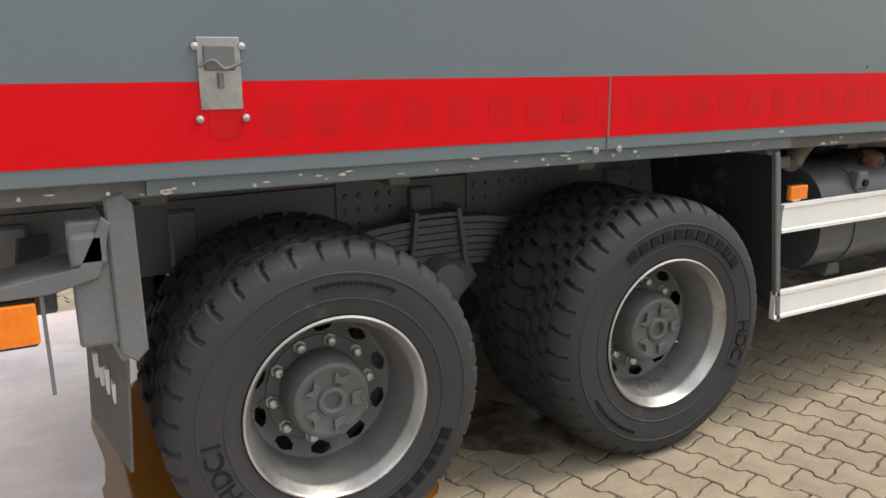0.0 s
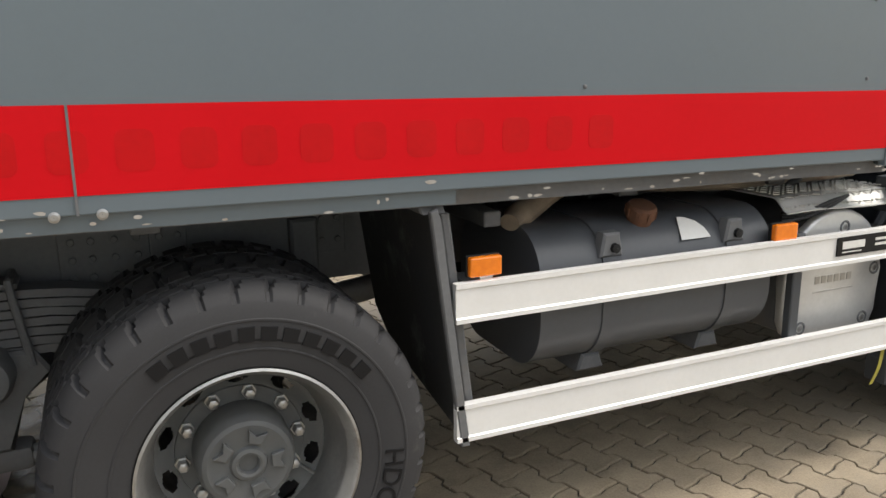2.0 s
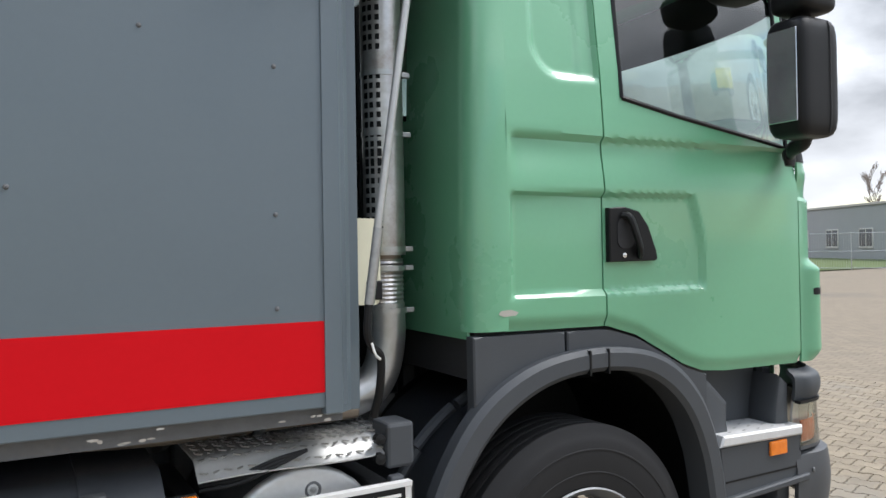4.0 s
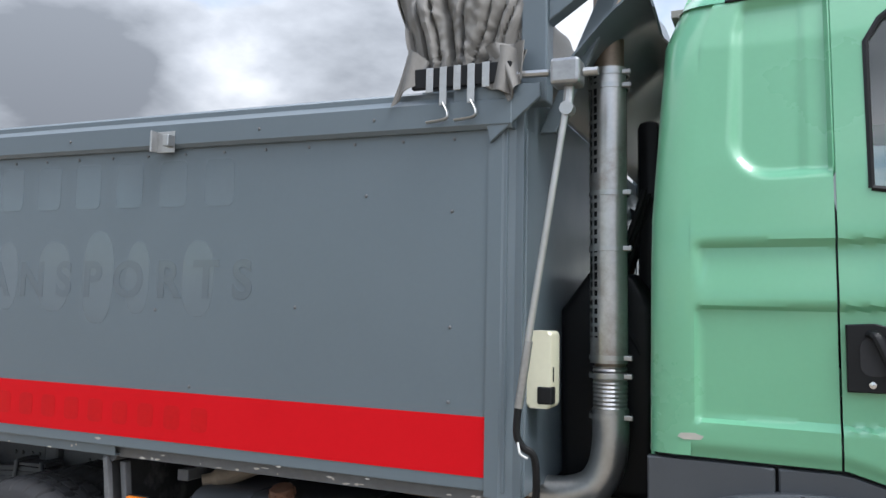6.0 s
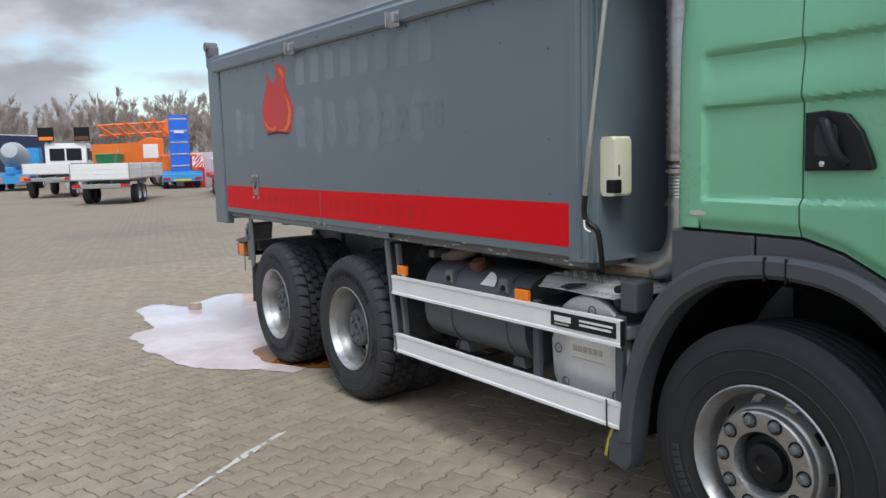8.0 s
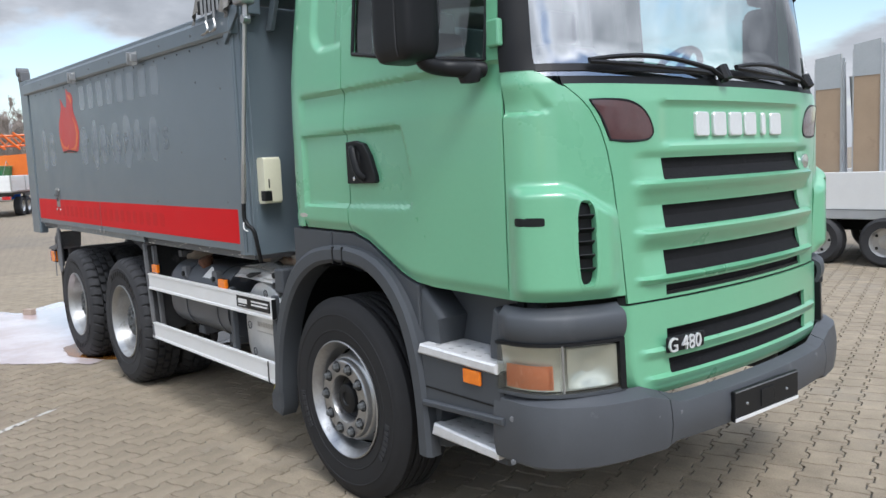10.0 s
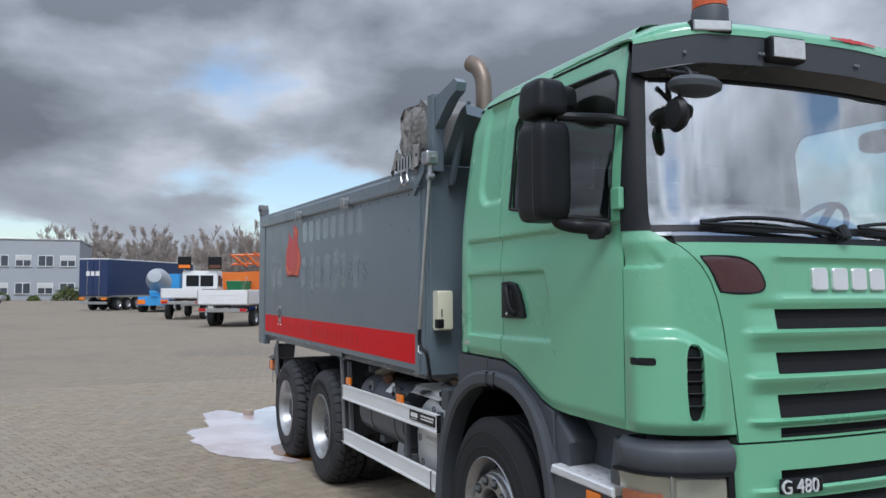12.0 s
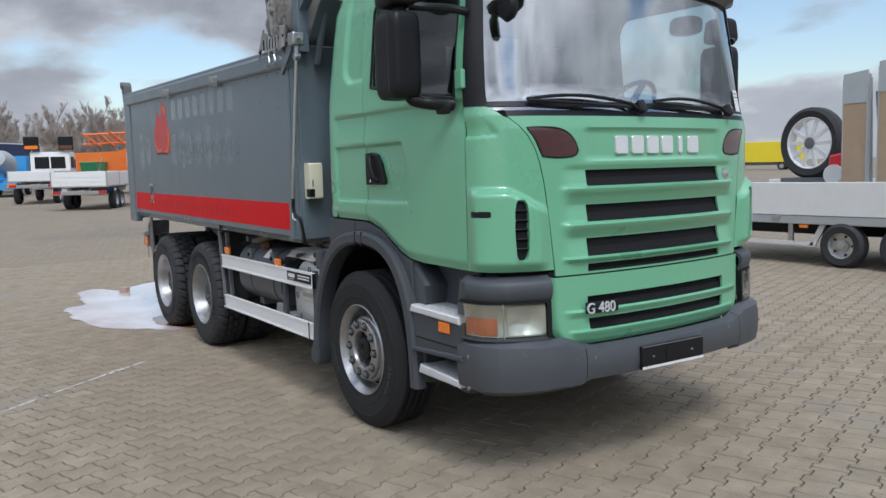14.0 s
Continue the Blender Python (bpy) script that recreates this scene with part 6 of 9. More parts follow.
# mirrors
def pillow(x0, x1, y0, y1, z0, z1, power=5.0, cuts=9, taper=0.0):
    """A housing with softly rounded edges and corners, narrower at the top by taper."""
    bm = bmesh.new()
    bmesh.ops.create_cube(bm, size=2.0)
    bmesh.ops.subdivide_edges(bm, edges=list(bm.edges), cuts=cuts, use_grid_fill=True)
    for v in bm.verts:
        c = v.co
        k = (abs(c.x) ** power + abs(c.y) ** power + abs(c.z) ** power) ** (1 / power)
        c = c / k
        slim = 1 - taper * (c.z + 1) / 2
        v.co = ((x0 + x1) / 2 + c.x * (x1 - x0) / 2 * slim, (y0 + y1) / 2 + c.y * (y1 - y0) / 2 * slim, (z0 + z1) / 2 + c.z * (z1 - z0) / 2)
    return bm


def mirror_set():
    big = pillow(0.925, 1.150, -1.605, -1.420, 2.055, 2.508, 7.0)
    m1 = part("mirror", big, BLACK, cab, "large black door mirror", smooth=True)
    part("mirror_glass", box(0.919, 0.927, -1.58, -1.445, 2.11, 2.46, bevel=0.003), CHROME, m1)
    seam = [(1.085 + 0.0, -1.6055 + 0.185 * k, z) for k, z in ((1, 2.075), (0.04, 2.075), (0.012, 2.10), (0.0, 2.14), (0.0, 2.42), (0.012, 2.47), (0.04, 2.49), (1, 2.49))]
    part("housing_seam", tube(seam, 0.0035, n=5), INTERIOR, m1)
    small = pillow(0.935, 1.150, -1.615, -1.420, 2.528, 2.705, 5.0, taper=0.16)
    part("upper_mirror", small, BLACK, m1, smooth=True)
    bm = tube(smooth_path([(1.08, -1.48, 2.09), (1.10, -1.46, 2.05), (1.12, -1.36, 2.03), (1.12, -1.235, 2.02)]), 0.032, n=12)
    part("mirror_neck", tube(smooth_path([(1.05, -1.50, 2.48), (1.05, -1.50, 2.56)]), 0.04, n=10), BLACK, m1, smooth=True)
    part("upper_arm", tube(smooth_path([(1.10, -1.47, 2.535), (1.16, -1.36, 2.52), (1.205, -1.19, 2.485)]), 0.022, n=10), BLACK, m1, smooth=True)
    part("mirror_arm", bm, BLACK, m1, smooth=True)
    part("mirror_foot", lathe([(0.001, -0.042), (0.032, -0.038), (0.042, -0.012), (0.042, 0.008), (0.032, 0.03), (0.001, 0.034)], n=16, axis="z", at=(1.115, -1.285, 2.012)), BLACK, m1, smooth=True)
    bm = pillow(0.66, 0.88, -1.37, -1.19, 2.60, 2.735, 3.6)
    part("kerb_mirror", bm, BLACK, m1, smooth=True)
    return m1


m1 = mirror_set()
for ob in [m1] + [c for c in m1.children if not c.name.startswith("kerb_mirror")]:
    for v in ob.data.vertices:
        k = smoothstep(-1.22, -1.42, v.co.y)
        v.co.x -= 0.105 * k
        v.co.y += 0.050 * k
lm = flipped(m1)
for ob in list(m1.children):
    flipped(ob).parent = lm
# front kerb mirror under the visor
bm = lathe([(0.001, -0.055), (0.06, -0.05), (0.10, -0.02), (0.105, 0.01), (0.085, 0.035), (0.001, 0.045)], n=24, axis="z")
bmesh.ops.scale(bm, vec=(0.8, 1.35, 0.8), verts=bm.verts)
fm = part("front_mirror", bm, PLASTIC, cab, "dark grey kerb view mirror above the screen", smooth=True, m=Matrix.Translation((1.45, -1.0, 2.605)))
bm = lathe([(0.001, -0.018), (0.05, -0.016), (0.062, 0.0), (0.05, 0.016), (0.001, 0.018)], n=20, axis="y")
bmesh.ops.scale(bm, vec=(1.0, 1.7, 1.25), verts=bm.verts)
part("front_mirror_head", bm, BLACK, fm, smooth=True, m=Matrix.Translation((-0.02, -0.090, -0.125)))
bm = tube(smooth_path([(-0.17, 0.02, 0.10), (-0.06, 0.0, 0.09), (-0.01, 0.0, 0.03)]), 0.014, n=8)
tube([(-0.02, -0.07, 0.0), (-0.02, -0.075, -0.06)], 0.008, n=8, bm=bm)
tube([(-0.12, -0.05, 0.09), (0.0, 0.02, 0.05)], 0.012, n=8, bm=bm)
part("front_mirror_arm", bm, BLACK, fm, smooth=True)

# side marker and hinge at the pillar
part("pillar_hinge", box(-0.03, 0.035, -0.018, 0.012, -0.05, 0.05, bevel=0.008), GREEN, cab, m=Matrix.Translation(cab_point(S_POST - 0.01, 2.145, 0.012)))

# -- front wheel arches, steps
OUTER = [(-0.70, 0.42), (-0.675, 0.62), (-0.62, 0.84), (-0.53, 1.02), (-0.41, 1.16), (-0.24, 1.255), (-0.05, 1.295), (0.15, 1.298), (0.33, 1.265), (0.47, 1.19), (0.58, 1.07), (0.65, 0.92), (0.69, 0.75), (0.71, 0.55), (0.72, 0.40)]
INNER = [(-0.625, 0.42), (-0.60, 0.62), (-0.545, 0.80), (-0.455, 0.965), (-0.34, 1.09), (-0.19, 1.175), (-0.03, 1.212), (0.14, 1.215), (0.29, 1.185), (0.41, 1.115), (0.505, 1.01), (0.57, 0.87), (0.605, 0.72), (0.625, 0.55), (0.63, 0.40)]


def arch_set():
    fine_o = [(p.x, p.y) for p in smooth_path([(x, z, 0) for x, z in OUTER], 4)]
    fine_i = [(p.x, p.y) for p in smooth_path([(x, z, 0) for x, z in INNER], 4)]
    n = len(fine_o)
    sect = ((0.0, -1.19), (0.0, -1.245), (0.22, -1.262), (0.80, -1.262), (1.0, -1.245), (1.0, -1.13))
    bm = bmesh.new()
    rows = []
    for i in range(n):
        (xo, zo), (xi, zi) = fine_o[i], fine_i[i]
        rows.append([bm.verts.new((xo + (xi - xo) * k, y, zo + (zi - zo) * k)) for k, y in sect])
    for a, b in zip(rows, rows[1:]):
        for k in range(len(sect) - 1):
            bm.faces.new((a[k], a[k + 1], b[k + 1], b[k]))
    lip = part("wheel_arch", bm, PLASTIC, truck, "dark grey plastic wheel arch", smooth=True)
    bm = bmesh.new()
    rows = [[bm.verts.new((x * 1.02, y, z)) for y in (-1.14, -0.80, -0.45)] for x, z in fine_i]
    for a, b in zip(rows, rows[1:]):
        for k in range(2):
            bm.faces.new((a[k], a[k + 1], b[k + 1], b[k]))
    bmesh.ops.solidify(bm, geom=list(bm.faces), thickness=0.008)
    part("arch_liner", bm, BLACK, lip, smooth=True)
    # grey filler between arch and cab, in two pieces with a seam
    for x0, x1 in ((-0.43, -0.055), (-0.045, 0.64)):
        top = [(x, low_edge(x) - 0.012) for x in span(x1, x0, 0.04)]
        low = [(x, ramp_of(x, *OUTER) - 0.02) for x in span(x0, x1, 0.04)]
        part("arch_filler", prism(low + top, "y", -1.215, -1.16, bevel=0.006), PLASTIC, lip, smooth=True)
    part("arch_seam", box(0.015, 0.023, -1.2645, -1.24, 1.21, 1.296), BLACK, lip)
    part("arch_joint", box(0.10, 0.106, -1.2645, -1.24, 1.21, 1.297), BLACK, lip)
    # rear leg with its foot, and the ribbed inner guard
    part("arch_foot", prism([(-0.76, 0.30), (-0.66, 0.28), (-0.63, 0.33), (-0.625, 0.47), (-0.70, 0.47), (-0.76, 0.40)], "y", -1.25, -1.13, bevel=0.012), PLASTIC, lip, smooth=True)
    for k in range(5):
        a0 = radians(152 - 16 * k)
        pts = [(-0.02 + (0.70 + 0.02 * (k % 2)) * math.cos(a0 - radians(t)), -0.98, 0.47 + 0.70 * math.sin(a0 - radians(t)) * 1.06) for t in (0, 5, 10, 15)]
        part("guard_rib", tube(pts, 0.022, n=8), PLASTIC, lip, smooth=True)
    bm = bmesh.new()
    rows = []
    for t in span(178, 75, 6):
        a = radians(t)
        rows.append([bm.verts.new((-0.02 + 0.69 * math.cos(a), y, 0.47 + 0.725 * math.sin(a))) for y in (-1.19, -0.9, -0.55)])
    for a, b in zip(rows, rows[1:]):
        for k in range(2):
            bm.faces.new((a[k], a[k + 1], b[k + 1], b[k]))
    bmesh.ops.solidify(bm, geom=list(bm.faces), thickness=0.01)
    part("mud_guard", bm, PLASTIC, lip, smooth=True)
    return lip


arch = arch_set()
left = flipped(arch)
for ob in list(arch.children):
    flipped(ob).parent = left


def entry(s):
    """The entry: step box, two aluminium treads, amber side lamp."""
    body = prism([(0.69, 0.64), (1.17, 0.66), (1.17, 0.86), (0.665, 0.865)], "y", -1.245, -1.02, bevel=0.012)
    e = part("entry_step", body, PLASTIC, truck, "dark grey cab entry with bright treads", smooth=True)
    part("entry_groove", box(0.70, 1.165, -1.2475, -1.24, 0.715, 0.722), BLACK, e)
    part("step_edge", prism([(0.69, 0.635), (1.19, 0.655), (1.19, 0.685), (0.69, 0.66)], "y", -1.268, -1.05, bevel=0.006), PLASTIC, e, smooth=True)
    t = part("tread", prism([(0.66, 0.862), (1.155, 0.850), (1.155, 0.892), (0.68, 0.906)], "y", -1.262, -1.02, bevel=0.008), TREAD, e, "perforated aluminium tread", smooth=True)
    for i in range(5):
        for j in range(4):
            x, y = 0.76 + 0.085 * i, -1.215 + 0.052 * j
            part("tread_hole", box(-0.011, 0.011, -0.004, 0.004, -0.001, 0.0012), STEEL, t, m=Matrix.Translation((x, y, 0.9062 - 0.0295 * (x - 0.68))) @ pose(0, 0, 0, 0, 1.7, 20))
    low = part("tread", prism([(0.715, 0.505), (1.13, 0.495), (1.14, 0.535), (0.735, 0.56)], "y", -1.245, -1.03, bevel=0.008), TREAD, e, "perforated aluminium tread", smooth=True)
    for i in range(4):
        for j in range(3):
            x, y = 0.80 + 0.085 * i, -1.20 + 0.058 * j
            part("tread_hole", box(-0.011, 0.011, -0.004, 0.004, -0.001, 0.0012), STEEL, low, m=Matrix.Translation((x, y, 0.5602 - 0.0617 * (x - 0.735))) @ pose(0, 0, 0, 0, 3.5, 20))
    part("entry_back", prism([(0.60, 0.42), (1.20, 0.45), (1.22, 1.10), (1.0, 1.16), (0.56, 1.19), (0.66, 0.95)], "y", -1.045, -1.0, bevel=0.01), PLASTIC, e, smooth=True)
    part("entry_cheek", prism([(0.64, 0.42), (0.76, 0.44), (0.74, 0.86), (0.78, 1.02), (0.64, 1.15), (0.58, 1.17), (0.64, 0.95)], "y", -1.20, -1.02, bevel=0.03, segments=3), PLASTIC, e, smooth=True)
    part("entry_post", prism([(1.06, 0.46), (1.145, 0.46), (1.145, 1.06), (1.09, 1.10), (1.06, 0.95)], "y", -1.20, -1.04, bevel=0.02, segments=2), PLASTIC, e, smooth=True)
    part("side_lamp", box(0.955, 1.06, -1.258, -1.244, 0.785, 0.845, bevel=0.006), AMBER, e, "amber side lamp")
    return e


e = entry(-1)
left = flipped(e)
for ob in list(e.children):
    p = flipped(ob)
    p.parent = left
    p.matrix_basis = Matrix.Diagonal((1, -1, 1, 1)) @ ob.matrix_basis @ Matrix.Diagonal((1, -1, 1, 1))
    for c in list(ob.children):
        q = placed("tread_hole", c.data, p, m=Matrix.Diagonal((1, -1, 1, 1)) @ c.matrix_basis @ Matrix.Diagonal((1, -1, 1, 1)))

# -- side guard rails
for k, (z0, x1) in enumerate(((0.838, -0.680), (0.462, -0.672))):
    h = 0.120
    o = [(-1.222, z0), (-1.252, z0), (-1.252, z0 + 0.014), (-1.247, z0 + 0.018), (-1.247, z0 + h - 0.018), (-1.252, z0 + h - 0.014), (-1.252, z0 + h), (-1.222, z0 + h)]
    rail = part("side_rail", prism(o, "x", -2.648, x1), ALU, truck, "white aluminium side guard rail")
    part("rail_cap", box(x1, x1 + 0.006, -1.25, -1.222, z0 + 0.003, z0 + h - 0.003), BLACK, rail)
    if k == 0:
        lab = part("dealer_plate", box(-1.125, -0.705, -1.2535, -1.2475, z0 + 0.035, z0 + 0.105), BLACK, rail, "black dealer plate with plain pale bars")
        bars([(-1.10, -0.985, -1.2545, -1.253, z0 + 0.060, z0 + 0.088)], WHITE, lab, "plate_mark")
        bars([(-0.93, -0.72, -1.2545, -1.253, z0 + 0.078, z0 + 0.088), (-0.93, -0.73, -1.2545, -1.253, z0 + 0.058, z0 + 0.068), (-1.10, -1.0, -1.2545, -1.253, z0 + 0.046, z0 + 0.050)], WHITE, lab, "plate_line")
    else:
        part("strap_loop", tube(smooth_path([(-0.76, -1.256, z0 + 0.125), (-0.758, -1.258, z0 + 0.06), (-0.755, -1.255, z0 - 0.004), (-0.755, -1.22, z0 - 0.006)]), 0.004, n=6), BLACK, rail)
        part("hanging_strap", sheet(lambda u, v: (-0.765 - 0.05 * v + 0.018 * u, -1.21 - 0.012 * math.sin(v * 3), z0 - 0.005 - 0.155 * v), (0, 1), span(0, 1, 0.1), thick=0.003), surface("yellow_strap", (0.50, 0.42, 0.06), (0.36, 0.32, 0.08), rough=0.8, scale=20), rail, "short yellow strap end")
for x in (-1.275, -0.715):
    part("rail_stay", box(x - 0.022, x + 0.022, -1.222, -1.185, 0.44, 0.97, bevel=0.006), PLASTIC, truck)
    part("stay_arm", box(x - 0.03, x + 0.03, -1.19, -0.40, 0.86, 0.92, bevel=0.006), CHASSIS, truck)
for x, z in ((-2.545, 0.998), (-1.365, 0.985)):
    lamp = part("side_marker", box(x - 0.052, x + 0.052, -1.238, -1.212, z - 0.030, z + 0.030, bevel=0.006), AMBER, truck, "amber side marker lamp on a bracket")
    part("lamp_back", box(x - 0.055, x + 0.055, -1.213, -1.200, z - 0.033, z + 0.033, bevel=0.004), BLACK, lamp)
    part("lamp_bracket", prism([(x - 0.016, z - 0.03), (x + 0.03, z - 0.03), (x + 0.022, 0.945), (x - 0.008, 0.945)], "y", -1.222, -1.216), ALU, lamp)

# -- splash plate behind the tank and its stays
LEAN = Matrix(((1, 0, -0.125, 0.135), (0, 1, 0, 0), (0, 0, 1, 0), (0, 0, 0, 1)))
bm = prism([(-1.235, 0.47), (-0.62, 0.58), (-0.47, 0.70), (-0.44, 1.165), (-1.20, 1.175), (-1.24, 1.14)], "x", -2.70, -2.688, bevel=0.003)
bm.transform(LEAN)
plate = part("splash_plate", bm, surface("streaked_black_rubber", (0.040, 0.041, 0.043), (0.014, 0.014, 0.015), rough=0.6, scale=4.0, stains=(0.105, 0.105, 0.105), stain_scale=5.0, stain_at=0.54, bump=0.08), truck, "black splash plate before the fuel tank")
bm = prism([(-2.712, 0.447), (-2.684, 0.445), (-2.684, 1.15), (-2.69, 1.185), (-2.712, 1.175)], "y", -1.252, -1.225, bevel=0.004)
bm.transform(LEAN)
part("plate_edge", bm, CHASSIS, plate, "grey folded edge bar")
bm = prism([(-1.235, 1.168), (-0.42, 1.160), (-0.42, 1.185), (-1.22, 1.192)], "x", -2.735, -2.66, bevel=0.005)
bm.transform(LEAN)
part("plate_top", bm, CHASSIS, plate)
bm = box(-2.665, -2.635, -1.20, -1.16, 0.45, 1.16, bevel=0.006)
bm.transform(LEAN)
part("plate_stay", bm, CHASSIS, plate)
part("bracket_bar", box(-2.47, -2.41, -1.06, -0.42, 1.075, 1.125, bevel=0.006), CHASSIS, truck, "square steel outrigger bar")
part("outrigger_plate", box(-2.53, -2.42, -1.06, -0.9, 0.84, 0.90, bevel=0.006), CHASSIS, truck)

# -- fuel tank
tank = part("fuel_tank", prism(round_rect(-1.195, -0.56, 0.600, 1.066, 0.175, 12), "x", -2.335, -1.385, bevel=0.030, segments=4), TANKMAT, truck, "dark grey fuel tank", smooth=True)
for x in (-2.075, -1.565):
    o = round_rect(-1.201, -0.554, 0.594, 1.072, 0.180, 12)
    bm = prism(o, "x", x - 0.03, x + 0.03)
    s = part("tank_strap", bm, TANKMAT, tank, smooth=True)
    part("strap_pad", prism([(x - 0.045, 0.965), (x + 0.045, 0.965), (x + 0.03, 1.045), (x - 0.03, 1.045)], "y", -1.195, -1.14, bevel=0.008), CHASSIS, s)
    part("strap_bolt", lathe([(0.017, 0.0), (0.016, -0.014), (0.001, -0.016)], n=8), BLACK, s, m=Matrix.Translation((x + 0.008, -1.195, 0.995)))
    part("tank_bracket", prism([(x - 0.055, 0.545), (x + 0.055, 0.545), (x + 0.035, 0.605), (x - 0.035, 0.605)], "y", -1.09, -0.5, bevel=0.008), CHASSIS, s)
cap = part("filler_cap", lathe([(0.044, -0.03), (0.044, 0.0), (0.052, 0.004), (0.052, 0.040), (0.046, 0.048), (0.020, 0.050), (0.001, 0.048)], n=20, axis="z"), RUST, tank, "rusty filler cap", smooth=True, m=Matrix.Translation((-1.895, -1.085, 1.062)) @ pose(0, 0, 0, 18, 0, 0))
for i in range(8):
    a = 2 * math.pi * i / 8
    part("cap_notch", box(-0.006, 0.006, -0.004, 0.004, 0.008, 0.038), RUST, cap, m=Matrix.Translation((0.052 * math.cos(a), 0.052 * math.sin(a), 0)) @ pose(0, 0, 0, 0, 0, 90 + 360 * i / 8))
part("tank_label", prism([(-0.062, -0.042), (0.062, -0.042), (0.055, -0.005), (0.03, 0.028), (-0.01, 0.048), (-0.04, 0.052)], "y", -0.0015, 0.0), WHITE, tank, "torn white label", m=Matrix.Translation((-1.72, -1.1475, 1.0175)) @ pose(0, 0, 0, -45, 0, 0))

# -- after-treatment cover
cx, hw = -0.988, 0.255
o = [(cx + hw * math.cos(radians(t)), 0.765 + 0.255 * math.sin(radians(t))) for t in span(0, 180, 12)]
o += [(cx - hw, 0.60), (cx - hw + 0.025, 0.545), (cx - hw + 0.075, 0.52), (cx + hw - 0.075, 0.505), (cx + hw - 0.025, 0.53), (cx + hw, 0.59)]
cover = part("silencer_cover", prism(o, "y", -1.132, -1.085, bevel=0.016, segments=3), CHECKER, truck, "silver rounded silencer end cover", smooth=True)
part("silencer", prism([(cx + (x - cx) * 0.97, 0.76 + (z - 0.76) * 0.97) for x, z in o], "y", -1.085, -0.50), CHASSIS, cover, smooth=True)
for x, z in ((-0.958, 0.948), (-1.196, 0.728), (-0.808, 0.566), (-0.770, 0.765), (-1.145, 0.566)):
    b = part("cover_screw", lathe([(0.026, 0.0), (0.026, -0.003), (0.020, -0.004), (0.014, 0.006), (0.001, 0.006)], n=16), CHASSIS, cover, m=Matrix.Translation((x, -1.132, z)))
    part("screw_head", lathe([(0.011, 0.004), (0.011, -0.003), (0.001, -0.004)], n=6), STEEL, b)
bars([(-1.09 + 0.034 * i, -1.066 + 0.034 * i, -1.1345, -1.131, 0.735, 0.765) for i in range(6)] + [(-1.1, -0.88, -1.134, -1.131, 0.700, 0.705)], STEEL, cover, "cast_mark", bevel=0.001)
# checker plate step above it
bm = sheet(lambda u, v: (-1.30 + 0.66 * u, -1.17 + 0.42 * v, 1.085 - 0.05 * smoothstep(0.18, 0.0, v) + 0.004 * math.sin(u * 7) - 0.06 * smoothstep(0.85, 1.0, u) * 0.4), span(0, 1, 0.05), span(0, 1, 0.05), thick=0.005)
cp = part("catwalk_plate", bm, CHECKER, truck, "bent checker plate step", smooth=True)
own = bmesh.new()
for i in range(19):
    for j in range(12):
        x, y = -1.28 + 0.0335 * i, -1.15 + 0.033 * j
        a = 45 if (i + j) % 2 else -45
        lug = box(-0.012, 0.012, -0.0035, 0.0035, 0, 0.004)
        u, v = (x + 1.30) / 0.66, (y + 1.17) / 0.42
        bmesh.ops.transform(lug, matrix=Matrix.Translation((x, y, 1.0855 + 0.0045 - 0.05 * smoothstep(0.18, 0.0, v) + 0.004 * math.sin(u * 7) - 0.024 * smoothstep(0.85, 1.0, u))) @ pose(0, 0, 0, 0, 0, a), verts=lug.verts)
        join(own, lug)
tagged(part("lug_pattern", own, STEEL, cp), kind="stuff")
for k in range(3):
    part("cable", tube(smooth_path([(-1.29, -1.13, 1.0 + 0.015 * k), (-1.18, -1.15, 1.01 + 0.012 * k), (-1.08, -1.165, 1.045 + 0.01 * k), (-0.98, -1.15, 1.075)]), 0.006, n=6), BLACK, cp, smooth=True)
part("valve_block", box(-0.735, -0.64, -1.19, -1.06, 0.985, 1.125, bevel=0.012), PLASTIC, truck, "dark grey valve block")
for z in (1.02, 1.08):
    part("valve_knob", lathe([(0.018, 0.0), (0.018, -0.025), (0.001, -0.028)], n=10), BLACK, truck, m=Matrix.Translation((-0.755, -1.16, z)))

# -- exhaust: elbow, bellows, perforated shield, stack
EX, EY = -0.605, -0.905
stack = part("exhaust_elbow", tube(smooth_path([(-1.42, -0.80, 1.19), (-1.15, -0.83, 1.175), (-0.86, -0.89, 1.155), (-0.70, EY, 1.18), (-0.63, EY, 1.25), (EX, EY, 1.36), (EX, EY, 1.48)], 8), 0.066, n=24), STEEL, truck, "bright bent exhaust pipe", smooth=True)
part("pipe_clamp", tube([(-1.02, -0.858, 1.166), (-0.985, -0.864, 1.163)], 0.073, n=24), STEEL, stack, smooth=True)
part("bellows", lathe([(0.060 + (0.004 if i % 2 else 0.0), 1.475 + 0.0075 * i) for i in range(22)], n=28, axis="z", at=(EX, EY, 0)), PIPE, stack, smooth=False)
part("inner_pipe", lathe([(0.056, 1.60), (0.056, 2.74)], n=28, axis="z", at=(EX, EY, 0)), PIPE_TOP, stack, smooth=True)


def shield_keep(a, z):
    d = math.degrees(a) % 360
    z2 = z % 0.0325
    band = abs(z - 2.30) > 0.04
    return not (band and 1.74 < z < 2.70 and (210 < d < 223 or 231 < d < 244 or 190 < d < 203) and z2 < 0.0205)


